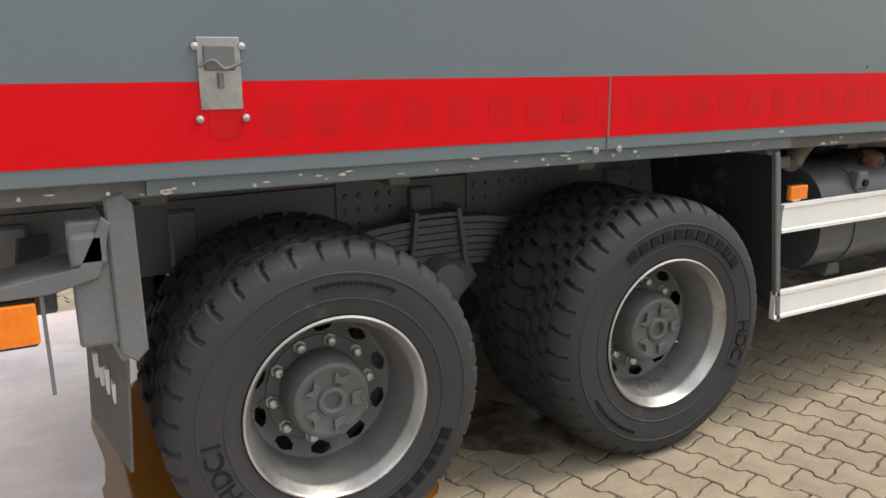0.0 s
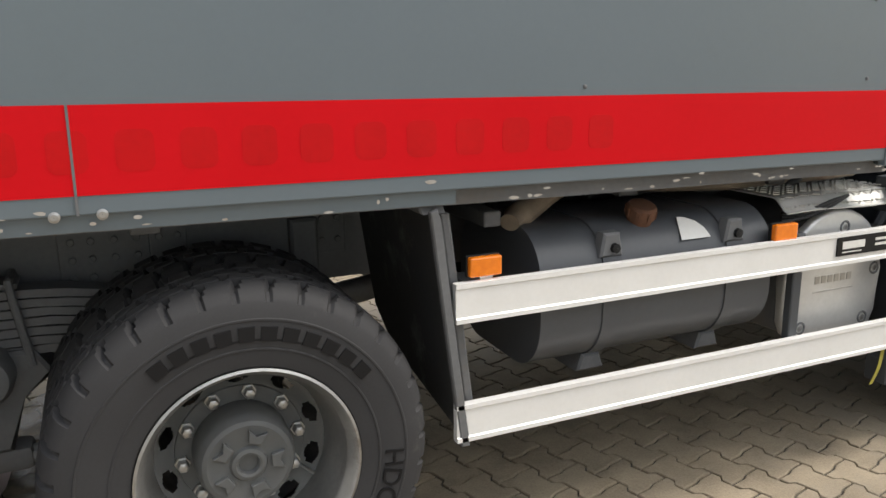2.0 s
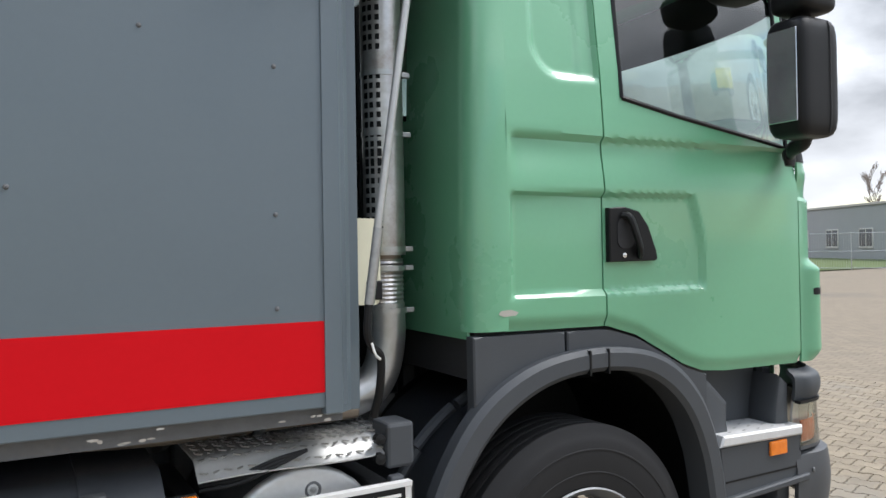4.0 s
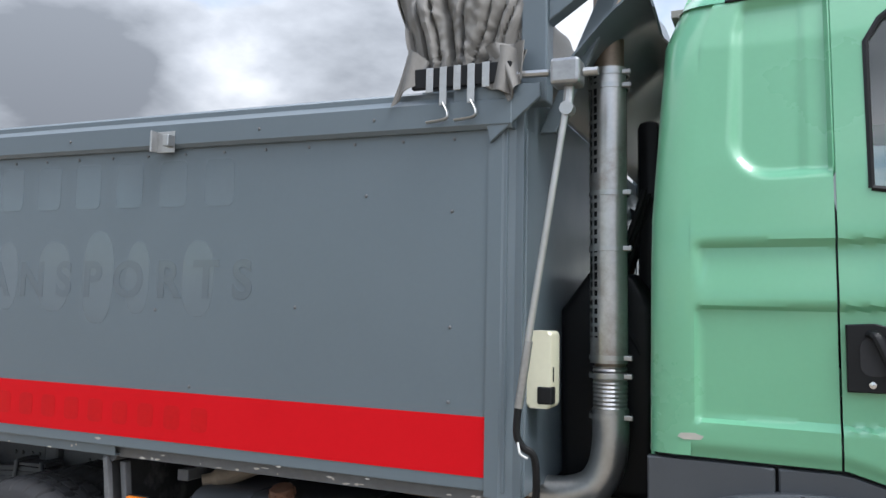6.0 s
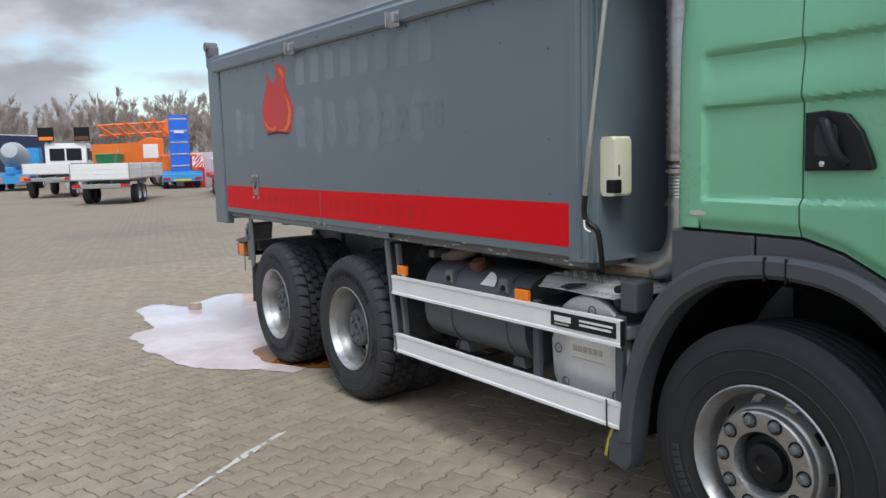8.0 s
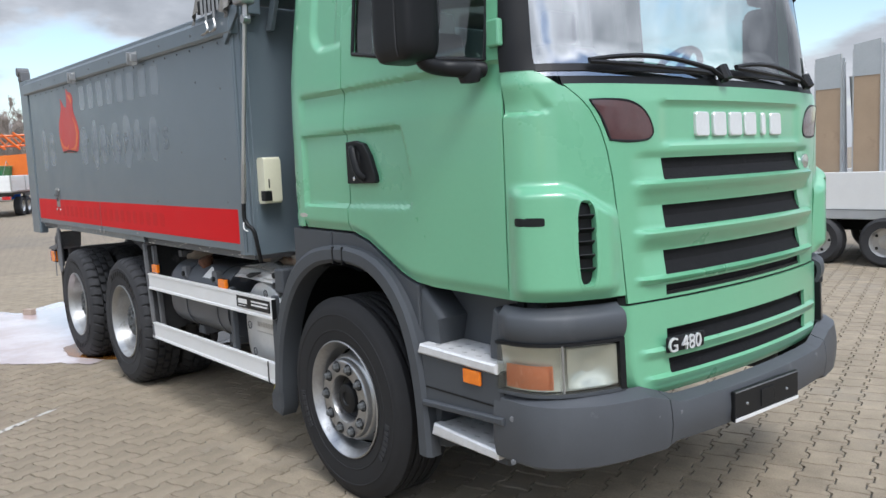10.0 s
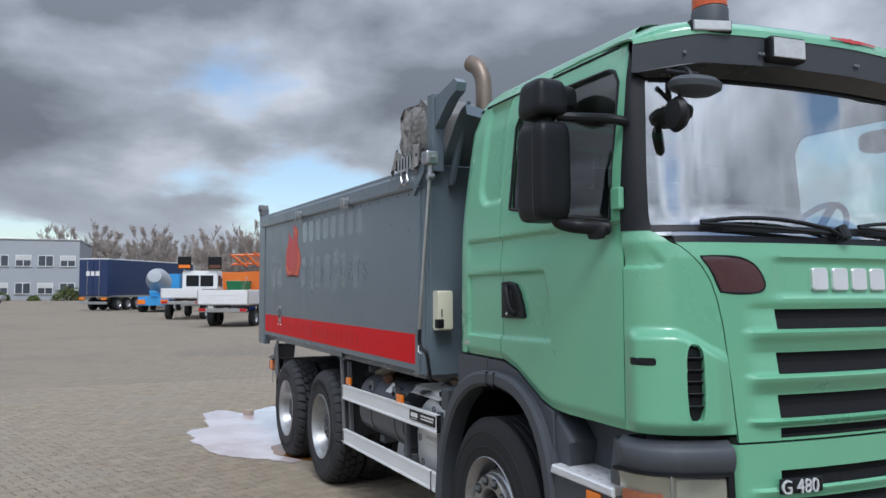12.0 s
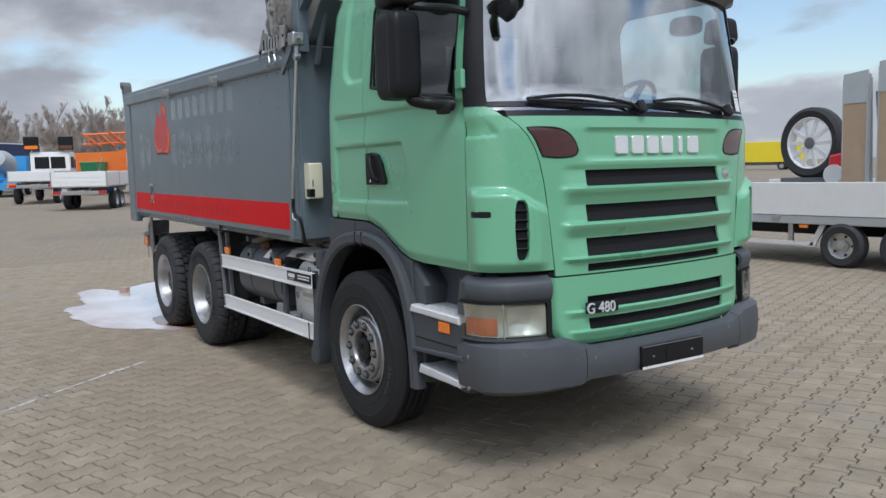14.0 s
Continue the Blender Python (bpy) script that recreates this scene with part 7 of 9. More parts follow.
bm = sheet(lambda a, z: (EX + 0.072 * math.cos(a), EY + 0.072 * math.sin(a), z), [radians(t) for t in range(120, 345, 3)], span(1.645, 2.735, 0.00655), keep=shield_keep)
part("heat_shield", bm, PIPE, stack, "perforated steel heat shield", smooth=True)
# black liner added behind the holes, standing in for the shade inside
part("shield_back", lathe([(0.0655, 1.65), (0.0655, 2.73)], n=28, axis="z", at=(EX, EY, 0)), BLACK, stack, smooth=True)
for z in (2.715, 2.665, 2.265, 2.06, 1.665, 1.60, 1.455):
    c = part("band_clamp", lathe([(0.073, z - 0.009), (0.0755, z - 0.009), (0.0755, z + 0.009), (0.073, z + 0.009)], n=32, axis="z", at=(EX, EY, 0)), STEEL, stack, smooth=True)
    part("clamp_bolt", box(EX + 0.055, EX + 0.088, EY - 0.048, EY - 0.030, z - 0.009, z + 0.009, bevel=0.003), RIM_OLD, c)
part("stack_pipe", tube(smooth_path([(EX, EY, 2.70), (EX, EY, 2.95), (EX, EY, 3.12), (EX - 0.015, EY - 0.005, 3.20), (EX - 0.055, EY - 0.02, 3.27), (EX - 0.12, EY - 0.04, 3.315)], 8), 0.0575, n=24), PIPE_TOP, stack, "heat-stained stack pipe", smooth=True)
part("stack_mouth", tube([(EX - 0.119, EY - 0.0395, 3.3145), (EX - 0.123, EY - 0.041, 3.317)], 0.05, n=20), BLACK, stack)
# what stands dark between cab and body
part("air_intake", box(-0.56, -0.47, -0.55, 0.15, 1.35, 2.62, bevel=0.03, segments=2), BLACK, truck, "black air intake behind the cab", smooth=True)
part("air_filter", lathe([(0.001, -0.32), (0.17, -0.32), (0.18, -0.30), (0.18, 0.30), (0.17, 0.32), (0.001, 0.32)], n=28, axis="y", at=(-0.72, -0.25, 1.45)), BLACK, truck, smooth=True)
part("gearbox", box(-1.5, 0.6, -0.34, 0.34, 0.62, 1.15, bevel=0.05), CHASSIS, truck)
part("battery_box", box(-2.2, -1.45, -0.52, -0.36, 0.62, 0.92, bevel=0.02), CHASSIS, truck)
# two unseen blocks, added to keep far-side light from under the truck
part("engine", box(-0.35, 1.08, -0.46, 0.46, 0.48, 1.24, bevel=0.06), BLACK, truck)
part("left_tank", prism(round_rect(0.56, 1.195, 0.50, 1.066, 0.15, 8), "x", -2.35, -0.80, bevel=0.03, segments=3), TANKMAT, truck, "unseen block on the left side that shuts out light", smooth=True)
part("air_tank", lathe([(0.001, -0.5), (0.12, -0.49), (0.15, -0.42), (0.15, 0.42), (0.12, 0.49), (0.001, 0.5)], n=24, axis="x", at=(-1.75, -0.10, 0.66)), BLACK, truck, smooth=True)
part("prop_shaft", tube([(-1.45, 0, 0.78), (-3.1, 0, 0.56)], 0.055, n=14), CHASSIS, truck, smooth=True)
for k in range(4):
    part("air_line", tube(smooth_path([(-0.50, -0.75 + 0.1 * k, 2.3), (-0.62, -0.72 + 0.1 * k, 1.9), (-0.52, -0.70 + 0.1 * k, 1.6), (-0.75, -0.6, 1.25)]), 0.011, n=8), BLACK, truck, smooth=True)
part("hydraulic_tank", prism([(-0.84, 1.12), (-0.47, 1.12), (-0.47, 1.86), (-0.55, 1.98), (-0.72, 2.0), (-0.84, 1.84)], "y", -0.72, 0.55, bevel=0.04, segments=3), BLACK, truck, "black tank behind the cab", smooth=True)
part("tank_neck", lathe([(0.05, 1.98), (0.05, 2.05), (0.001, 2.055)], n=16, axis="z", at=(-0.64, -0.45, 0)), RUST, truck, smooth=True)
# weathered pole laid over the tank
pole = part("old_hose", tube(smooth_path([(-2.36, -1.02, 1.075), (-2.26, -0.95, 1.10), (-2.14, -0.90, 1.15), (-2.07, -0.88, 1.165)], 6), [0.036] * 3 + [0.052] * 12 + [0.045] * 4, n=12, flat=0.8), HOSE, truck, "weathered hose end over the tank", smooth=True)
part("old_pole", tube(smooth_path([(-2.10, -0.885, 1.165), (-1.75, -0.86, 1.135), (-1.35, -0.89, 1.115), (-0.95, -0.93, 1.125), (-0.74, -0.95, 1.135)], 6), 0.026, n=10), HOSE, pole, "thin rusty weathered pole", smooth=True)
part("pole_tie", tube([(-1.075, -0.93, 1.095), (-1.07, -0.99, 1.125), (-1.04, -0.95, 1.15)], 0.014, n=8), CHASSIS, pole)
for x in (-2.0, -1.78, -1.62, -1.30):
    part("frame_fitting", tube(smooth_path([(x, -0.42, 0.98), (x + 0.02, -0.52, 1.02), (x + 0.05, -0.5, 1.12)]), 0.018, n=8), CHASSIS, truck, smooth=True)
part("rusty_bracket", box(-1.50, -1.42, -0.47, -0.43, 1.08, 1.22, bevel=0.006), RUST, truck)

# -- tail: mud flap, guard, lamps
flapper = part("mud_flap", sheet(lambda u, v: (-5.262 + 0.068 * u - 0.022 * v, -0.62 - 0.62 * u, 0.86 + 0.0 * u - 0.08 * u * (1 - v) - (0.46 - 0.05 * u) * v), span(0, 1, 0.1), span(0, 1, 0.1), thick=0.008), surface("worn_flap", (0.085, 0.078, 0.07), (0.05, 0.048, 0.045), rough=0.7, scale=5.0, stains=(0.14, 0.12, 0.10), stain_scale=3.0, stain_at=0.55), truck, "worn rubber mud flap")
bars([(-5.262 + 0.011 * (3 - i), -5.248 + 0.011 * (3 - i), -1.08 + 0.085 * i, -1.025 + 0.085 * i, 0.60, 0.66 + 0.02 * (i % 2)) for i in range(4)], WHITE, flapper, "flap_mark", "pale maker's mark")
part("flap_bar", tube([(-5.262, -0.62, 0.868), (-5.195, -1.24, 0.79)], 0.014, n=6), GREY, flapper)
part("tail_guard", prism([(-5.205, 0.80), (-5.165, 0.77), (-5.135, 0.80), (-5.135, 1.20), (-5.16, 1.235), (-5.205, 1.22)], "y", -1.245, -1.222, bevel=0.006), CHASSIS, truck, "grey steel mud guard bracket")
part("guard_plate", box(-5.30, -5.20, -1.235, -1.19, 0.83, 1.17, bevel=0.01), CHASSIS, truck)
part("guard_block", box(-5.30, -5.21, -1.25, -1.12, 1.05, 1.14, bevel=0.014), CHASSIS, truck)
part("rear_beam", box(-5.44, -5.34, -1.10, 1.10, 0.90, 1.0, bevel=0.012), CHASSIS, truck, "rear cross beam")
for s in (-1, 1):
    lamp = part("tail_lamp", box(-5.535, -5.395, s * 0.86, s * 1.235, 0.855, 0.985, bevel=0.008), BLACK, truck, "rear lamp cluster")
    part("red_lens", box(-5.550, -5.495, s * 0.88, s * 1.243, 0.865, 0.975, bevel=0.006), REDLENS, lamp)
    part("amber_lens", box(-5.495, -5.390, s * 1.19, s * 1.248, 0.865, 0.975, bevel=0.006), AMBER, lamp)
    part("lamp_hood", prism([(-5.555, 0.99), (-5.355, 0.99), (-5.235, 1.02), (-5.195, 1.16), (-5.215, 1.18), (-5.275, 1.05), (-5.555, 1.01)], "y", s * 1.0, s * 1.25, bevel=0.004), CHASSIS, lamp)
    part("lamp_stay", box(-5.380, -5.370, s * 1.235, s * 1.243, 0.72, 0.99), CHASSIS, lamp)

# whole truck squeezed in width to fit the camera's view; its right side stays
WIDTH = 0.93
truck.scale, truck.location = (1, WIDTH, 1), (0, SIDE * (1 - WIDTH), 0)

# ---- the yard: water, streaks and what stands round about ----
def blot(name, outline, z, material, label, category, jitter=0.06, seed=3):
    """A flat patch with a ragged edge."""
    pts = smooth_path([(x, y, 0) for x, y in outline + outline[:1]], 10)[:-1]
    bm = bmesh.new()
    c = sum(pts, Vector()) / len(pts)
    ring = []
    for p in pts:
        k = 1 + jitter * noise.noise(Vector((p.x * 2.3, p.y * 2.3, seed))) + jitter * 0.5 * noise.noise(Vector((p.x * 9, p.y * 9, seed)))
        q = c + (p - c) * k
        ring.append(bm.verts.new((q.x, q.y, z)))
    f = bm.faces.new(ring)
    bmesh.ops.triangulate(bm, faces=[f])
    return tagged(part(name, bm, material), label=label, category=category)


# pale base: a milky film, plus some of the mirrored sky's brightness
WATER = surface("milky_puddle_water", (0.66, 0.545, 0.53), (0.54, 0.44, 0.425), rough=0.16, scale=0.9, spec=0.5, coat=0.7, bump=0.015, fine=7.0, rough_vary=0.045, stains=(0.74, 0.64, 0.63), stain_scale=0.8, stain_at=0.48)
RUSTY = surface("rusty_puddle_water", (0.26, 0.105, 0.016), (0.17, 0.062, 0.010), rough=0.05, scale=2.0, spec=0.6, bump=0.015, fine=7.0, rough_vary=0.045, stains=(0.10, 0.04, 0.012), stain_scale=3.0, stain_at=0.56)
tagged(blot("puddle", [(-4.25, -1.30), (-4.75, -1.78), (-5.4, -2.02), (-6.3, -2.06), (-6.75, -1.98), (-6.9, -1.75), (-7.5, -1.72), (-8.3, -1.55), (-8.4, -1.30), (-7.9, -1.05), (-8.5, -0.60), (-8.2, 0.1), (-7.6, 1.1), (-6.3, 1.9), (-5.0, 2.0), (-4.3, 1.2), (-4.0, 0.2), (-4.35, -0.6)], 0.0042, WATER, "shallow milky puddle, part of the mirrored sky in its pale colour, with a ragged edge", "puddle"), kind="stuff")
tagged(blot("rusty_water", [(-4.12, -1.05), (-4.42, -1.26), (-4.75, -1.36), (-5.02, -1.36), (-5.22, -1.22), (-5.30, -0.9), (-5.26, -0.4), (-5.2, 0.4), (-4.6, 0.9), (-4.2, 0.3)], 0.0062, RUSTY, "rust-brown edge of the puddle by the rear wheels", "puddle", jitter=0.10), kind="stuff")
WET = film("wet_brown_paving", (0.085, 0.060, 0.035), 0.72, gloss=0.5, rough=0.2, scale=6.0, edge=0.47)
tagged(blot("wet_patch", [(-4.15, -0.45), (-3.85, -0.95), (-3.55, -1.02), (-3.45, -0.75), (-3.65, -0.3), (-3.55, 0.5), (-3.9, 0.9), (-4.2, 0.4)], 0.0030, WET, "wet rusty patch on the paving between the rear wheels", "wet patch", jitter=0.15), kind="stuff")


def streak(points, width, label):
    pts = smooth_path(points, 14)
    bm = bmesh.new()
    rows = []
    for i, p in enumerate(pts):
        d = (pts[min(i + 1, len(pts) - 1)] - pts[max(i - 1, 0)]).normalized()
        n = Vector((-d.y, d.x, 0))
        w = width * (0.35 + 0.9 * abs(noise.noise(Vector((p.x * 5, p.y * 5, 1))))) * (0.3 if i in (0, len(pts) - 1) else 1)
        rows.append((bm.verts.new(p + n * w), bm.verts.new(p - n * w)))
    for a, b in zip(rows, rows[1:]):
        bm.faces.new((a[0], a[1], b[1], b[0]))
    tagged(part("chalk_streak", bm, CHALK), label=label, category="streak", kind="stuff")


streak([(-1.45, -3.95, 0.0030), (-1.74, -3.47, 0.0030), (-2.28, -2.78, 0.0030), (-2.70, -2.22, 0.0030), (-2.92, -1.90, 0.0030)], 0.032, "pale drag mark across the paving")


brick = part("wooden_block", box(-0.11, 0.11, -0.06, 0.06, 0.0, 0.10, bevel=0.01), surface("old_wood", (0.42, 0.33, 0.27), (0.30, 0.23, 0.18), rough=0.85, scale=8), m=pose(-7.75, -1.05, 0.004, 0, 0, 25) @ Matrix.Scale(0.7, 4))
tagged(brick, label="weathered wooden block lying in the puddle", category="block")


def small_wheel(parent, at, r, w=0.22, rim_mat=None):
    """A road wheel of a parked vehicle; axis along y, outer face to -y."""
    t = part("tyre", lathe([(r * 0.58, -w / 2), (r * 0.9, -w / 2 - 0.012), (r, -w * 0.36), (r, w * 0.36), (r * 0.9, w / 2 + 0.012), (r * 0.58, w / 2)], n=28, at=at), RUBBER, parent, smooth=True)
    k = -1 if at[1] <= 0 else 1
    part("rim", lathe([(r * 0.60, k * w * 0.5), (r * 0.56, k * w * 0.42), (r * 0.50, k * w * 0.2), (r * 0.22, k * w * 0.28), (r * 0.2, k * w * 0.42), (0.001, k * w * 0.44)], n=24, at=at), rim_mat or RIM, t, smooth=True)


def dropside(name, label, length, width, z0, z1, colour, m, group=""):
    """A drop-side bed: floor, four boards with ribs, posts; x is its length, the tail at x = 0."""
    t = thing(name, label, "trailer", group)
    t.matrix_basis = m
    part("bed_floor", box(0, length, -width / 2, width / 2, z0 - 0.06, z0, bevel=0.006), STEEL, t)
    for s in (-1, 1):
        n = max(1, round(length / 2.4))
        for i in range(n):
            a, b = length * i / n + 0.03, length * (i + 1) / n - 0.03
            bd = part("side_board", box(a, b, s * (width / 2 - 0.03), s * width / 2, z0, z1, bevel=0.006), colour, t)
            for k in (0.33, 0.66):
                part("board_rib", box(a, b, s * (width / 2), s * (width / 2 + 0.012), z0 + (z1 - z0) * k - 0.012, z0 + (z1 - z0) * k + 0.012), colour, bd)
            part("board_latch", box((a + b) / 2 - 0.08, (a + b) / 2 + 0.08, s * (width / 2), s * (width / 2 + 0.02), z0 - 0.05, z0 + 0.03, bevel=0.004), STEEL, bd)
            part("post", box(a - 0.05, a + 0.01, s * (width / 2 - 0.04), s * (width / 2 + 0.008), z0 - 0.04, z1 + 0.02, bevel=0.004), STEEL, t)
        part("chassis_beam", box(0.1, length - 0.1, s * 0.42 - 0.05, s * 0.42 + 0.05, z0 - 0.22, z0 - 0.06), CHASSIS, t)
        part("tail_lamp", box(-0.02, 0.06, s * (width / 2 - 0.40), s * (width / 2 - 0.06), z0 - 0.36, z0 - 0.22, bevel=0.01), REDLENS, t)
    tail = part("tail_board", box(0.0, 0.03, -width / 2, width / 2, z0, z1, bevel=0.006), colour, t)
    for k in (0.33, 0.66):
        part("board_rib", box(-0.012, 0.0, -width / 2 + 0.05, width / 2 - 0.05, z0 + (z1 - z0) * k - 0.012, z0 + (z1 - z0) * k + 0.012), colour, tail)
    part("head_board", box(length - 0.03, length, -width / 2, width / 2, z0, z1, bevel=0.006), colour, t)
    part("tail_bumper", box(0.0, 0.06, -width / 2 + 0.05, width / 2 - 0.05, z0 - 0.40, z0 - 0.22, bevel=0.01), STEEL, t)
    return t


# white drop-side trailer and the white flatbed lorry before it; both head away from the truck
tr = dropside("dropside_trailer", "white drop-side trailer parked in the yard", 6.2, 2.45, 1.12, 1.76, WHITE, pose(-34.2, 2.90, 0, 0, 0, 153))
for x in (1.7, 2.55):
    for s in (-1, 1):
        small_wheel(tr, (x, s * 1.02, 0.42), 0.42, 0.3)
part("drawbar", box(6.2, 7.6, -0.06, 0.06, 0.72, 0.86, bevel=0.01), CHASSIS, tr)
lorry = dropside("flatbed_lorry", "white flatbed lorry with a double cab", 4.6, 2.4, 1.30, 1.82, WHITE, pose(-43.5, 2.10, 0, 0, 0, 160))
for x in (1.2, 6.0):
    for s in (-1, 1):
        small_wheel(lorry, (x, s * 1.0, 0.46), 0.46, 0.3)
cabm = part("cab", prism([(4.7, 0.7), (6.7, 0.7), (6.75, 1.6), (6.35, 2.85), (6.1, 2.95), (4.75, 2.95), (4.68, 2.6)], "y", -1.1, 1.1, bevel=0.06, segments=2), WHITE, lorry, smooth=True)
part("rear_window", box(4.66, 4.70, -0.85, 0.85, 1.95, 2.65, bevel=0.01), BLACK, cabm)
part("window_bar", box(4.63, 4.68, -0.04, 0.04, 1.9, 2.7), WHITE, cabm)
for s in (-1, 1):
    part("side_window", box(4.95, 5.85, s * 1.095, s * 1.11, 1.95, 2.65, bevel=0.01), BLACK, cabm)
    part("front_window", box(5.95, 6.35, s * 1.095, s * 1.11, 1.9, 2.5, bevel=0.01), BLACK, cabm)
    sign = part("warning_sign", box(4.55, 4.62, s * 0.95 - 0.42, s * 0.95 + 0.42, 3.05, 3.85, bevel=0.02), BLACK, lorry, "dark fold-up warning board")
    part("sign_bar", box(4.54, 4.55, s * 0.95 - 0.36, s * 0.95 + 0.36, 3.12, 3.32), AMBER if s > 0 else RUST, sign)
    part("sign_post", box(4.58, 4.62, s * 0.95 - 0.03, s * 0.95 + 0.03, 2.9, 3.1), STEEL, lorry)
part("beacon_bar", box(5.0, 5.2, -0.35, 0.35, 2.95, 3.12, bevel=0.02), LAMPGLASS, lorry)
# green skip behind it
skip = part("green_skip", prism([(0, 0.9), (2.6, 0.9), (3.2, 2.3), (-0.6, 2.3)], "y", -0.9, 0.9, bevel=0.02), surface("skip_green", (0.04, 0.30, 0.13), (0.03, 0.25, 0.10), rough=0.5, scale=2), m=pose(-55.0, 7.2, 0.9, 0, 0, 150) @ Matrix.Scale(0.62, 4))
tagged(skip, label="green steel skip loaded behind the white lorry", category="skip")
part("skip_rim", box(-0.65, 3.25, -0.95, 0.95, 2.28, 2.36, bevel=0.01), GREEN, skip)
part("skip_chain", tube([(0.0, -0.92, 1.2), (1.4, -0.95, 2.9), (2.8, -0.92, 1.3)], 0.03, n=6), STEEL, skip)
part("skip_legs", box(0.2, 2.4, -0.8, 0.8, -0.9, 0.9), BLACK, skip)

ORANGE = surface("crane_orange", (0.72, 0.17, 0.02), (0.60, 0.13, 0.015), rough=0.42, scale=2.0, stains=(0.42, 0.12, 0.03), stain_at=0.62)
BLUE = surface("ramp_blue", (0.012, 0.13, 0.62), (0.010, 0.10, 0.52), rough=0.4, scale=2.0)
LIGHTBLUE = surface("light_blue_paint", (0.05, 0.30, 0.62), (0.04, 0.25, 0.52), rough=0.45, scale=2.0)
STRIPE_RED = surface("warning_red", (0.62, 0.02, 0.03), rough=0.45)


def warning_board(parent, m, size=0.56):
    b = part("warning_board", box(-0.01, 0.01, -size / 2, size / 2, -size / 2, size / 2), WHITE, parent, "red and white striped board", m=m)
    for k in range(3):
        o = [(-size / 2 + size * (k / 3), -size / 2), (-size / 2 + size * (k / 3 + 0.18), -size / 2), (min(size / 2, -size / 2 + size * (k / 3 + 0.62)), 0.0 + size * 0.0), (min(size / 2, -size / 2 + size * (k / 3 + 0.44)), 0.0)]
        part("board_stripe", prism([(max(-size / 2, min(size / 2, y)), z) for y, z in o], "x", 0.011, 0.014), STRIPE_RED, b)
        o = [(y - size * 0.16, z + size * 0.5) for y, z in o]
        part("board_stripe", prism([(max(-size / 2, min(size / 2, y)), z) for y, z in o], "x", 0.011, 0.014), STRIPE_RED, b)
    return b


# orange mobile crane
crane = thing("mobile_crane", "orange mobile crane with a folded lattice boom", "crane")
crane.matrix_basis = pose(-57.5, 10.0, 0, 0, 0, 80)
part("carrier", box(-4.0, 3.4, -1.2, 1.2, 0.75, 1.35, bevel=0.05), ORANGE, crane)
part("upper_body", prism([(-3.6, 1.4), (1.6, 1.4), (1.6, 3.4), (0.6, 3.5), (-0.2, 3.1), (-3.6, 3.0)], "y", -1.15, 1.15, bevel=0.05), ORANGE, crane)
part("crane_window", box(0.2, 1.2, 1.14, 1.17, 2.0, 3.0, bevel=0.02), BLACK, crane)
part("crane_window", box(0.2, 1.2, -1.17, -1.14, 2.0, 3.0, bevel=0.02), WHITE, crane)
part("rear_door", box(-3.64, -3.6, -0.7, 0.7, 1.6, 2.8), WHITE, crane)
for x in (-3.0, -1.7, 1.2, 2.5):
    for s in (-1, 1):
        small_wheel(crane, (x, s * 1.05, 0.55), 0.55, 0.4)
for y in (-0.45, 0.45):
    for z in (3.7, 4.4):
        part("boom_chord", tube([(2.4, y, z + 0.2), (-2.6, y * 0.8, z - 0.05)], 0.07, n=6), ORANGE, crane)
    for i in range(5):
        x = 2.2 - i * 0.9
        part("folded_strut", tube([(x, y * 1.3, 3.5), (x - 1.3 + 0.2 * (i % 2), y * 1.2, 4.9 - 0.12 * i)], 0.06, n=6), ORANGE, crane)
        part("boom_lacing", tube([(x, y, 3.9 - 0.03 * i), (x - 0.45, y, 4.5 - 0.03 * i), (x - 0.9, y, 3.86 - 0.03 * i)], 0.04, n=5), ORANGE, crane)
part("boom_head", prism([(1.6, 3.5), (2.8, 3.5), (3.2, 4.3), (2.4, 5.0), (1.8, 4.7)], "y", -0.5, 0.5, bevel=0.05), ORANGE, crane)
warning_board(crane, pose(2.9, -0.6, 3.9, 0, 0, -80), 0.9)
# more parked plant: low loaders with raised ramps
def low_loader(name, label, m, ramp_mat, deck_mat, ramp_h, ramps=((-0.75, 0.75),)):
    t = thing(name, label, "trailer", "low loaders in the yard")
    t.matrix_basis = m
    part("deck", box(0, 8.0, -1.25, 1.25, 0.85, 1.1, bevel=0.03), deck_mat, t)
    part("tail_beam", box(-0.12, 0.0, -1.25, 1.25, 0.45, 0.95, bevel=0.03), deck_mat, t)
    for s in (-1, 1):
        part("tail_lamp", box(-0.16, -0.1, s * 1.18, s * 0.75, 0.55, 0.72, bevel=0.01), REDLENS, t)
        for x in (1.0, 2.2, 3.4):
            small_wheel(t, (x, s * 1.0, 0.42), 0.42, 0.3)
    part("marker_plate", box(-0.14, -0.12, -0.55, 0.55, 0.5, 0.62), surface("marker_yellow", (0.70, 0.52, 0.03), rough=0.5), t)
    for a, b in ramps:
        r = part("ramp", prism([(0.0, 1.0), (0.16, 1.0), (0.42, ramp_h), (0.30, ramp_h)], "y", a, b, bevel=0.02), ramp_mat, t, "raised loading ramp")
        for i in range(5):
            z = 1.4 + (ramp_h - 1.7) * i / 4
            part("ramp_rung", box(0.0 + 0.065 * i, 0.06 + 0.065 * i, a + 0.06, b - 0.06, z, z + 0.10, bevel=0.01), STEEL if ramp_mat is BLUE else CHASSIS, r)
    part("ramp_strut", tube([(0.5, 0, 1.0), (0.15, 0, 2.4)], 0.05, n=8), STEEL, t)
    return t


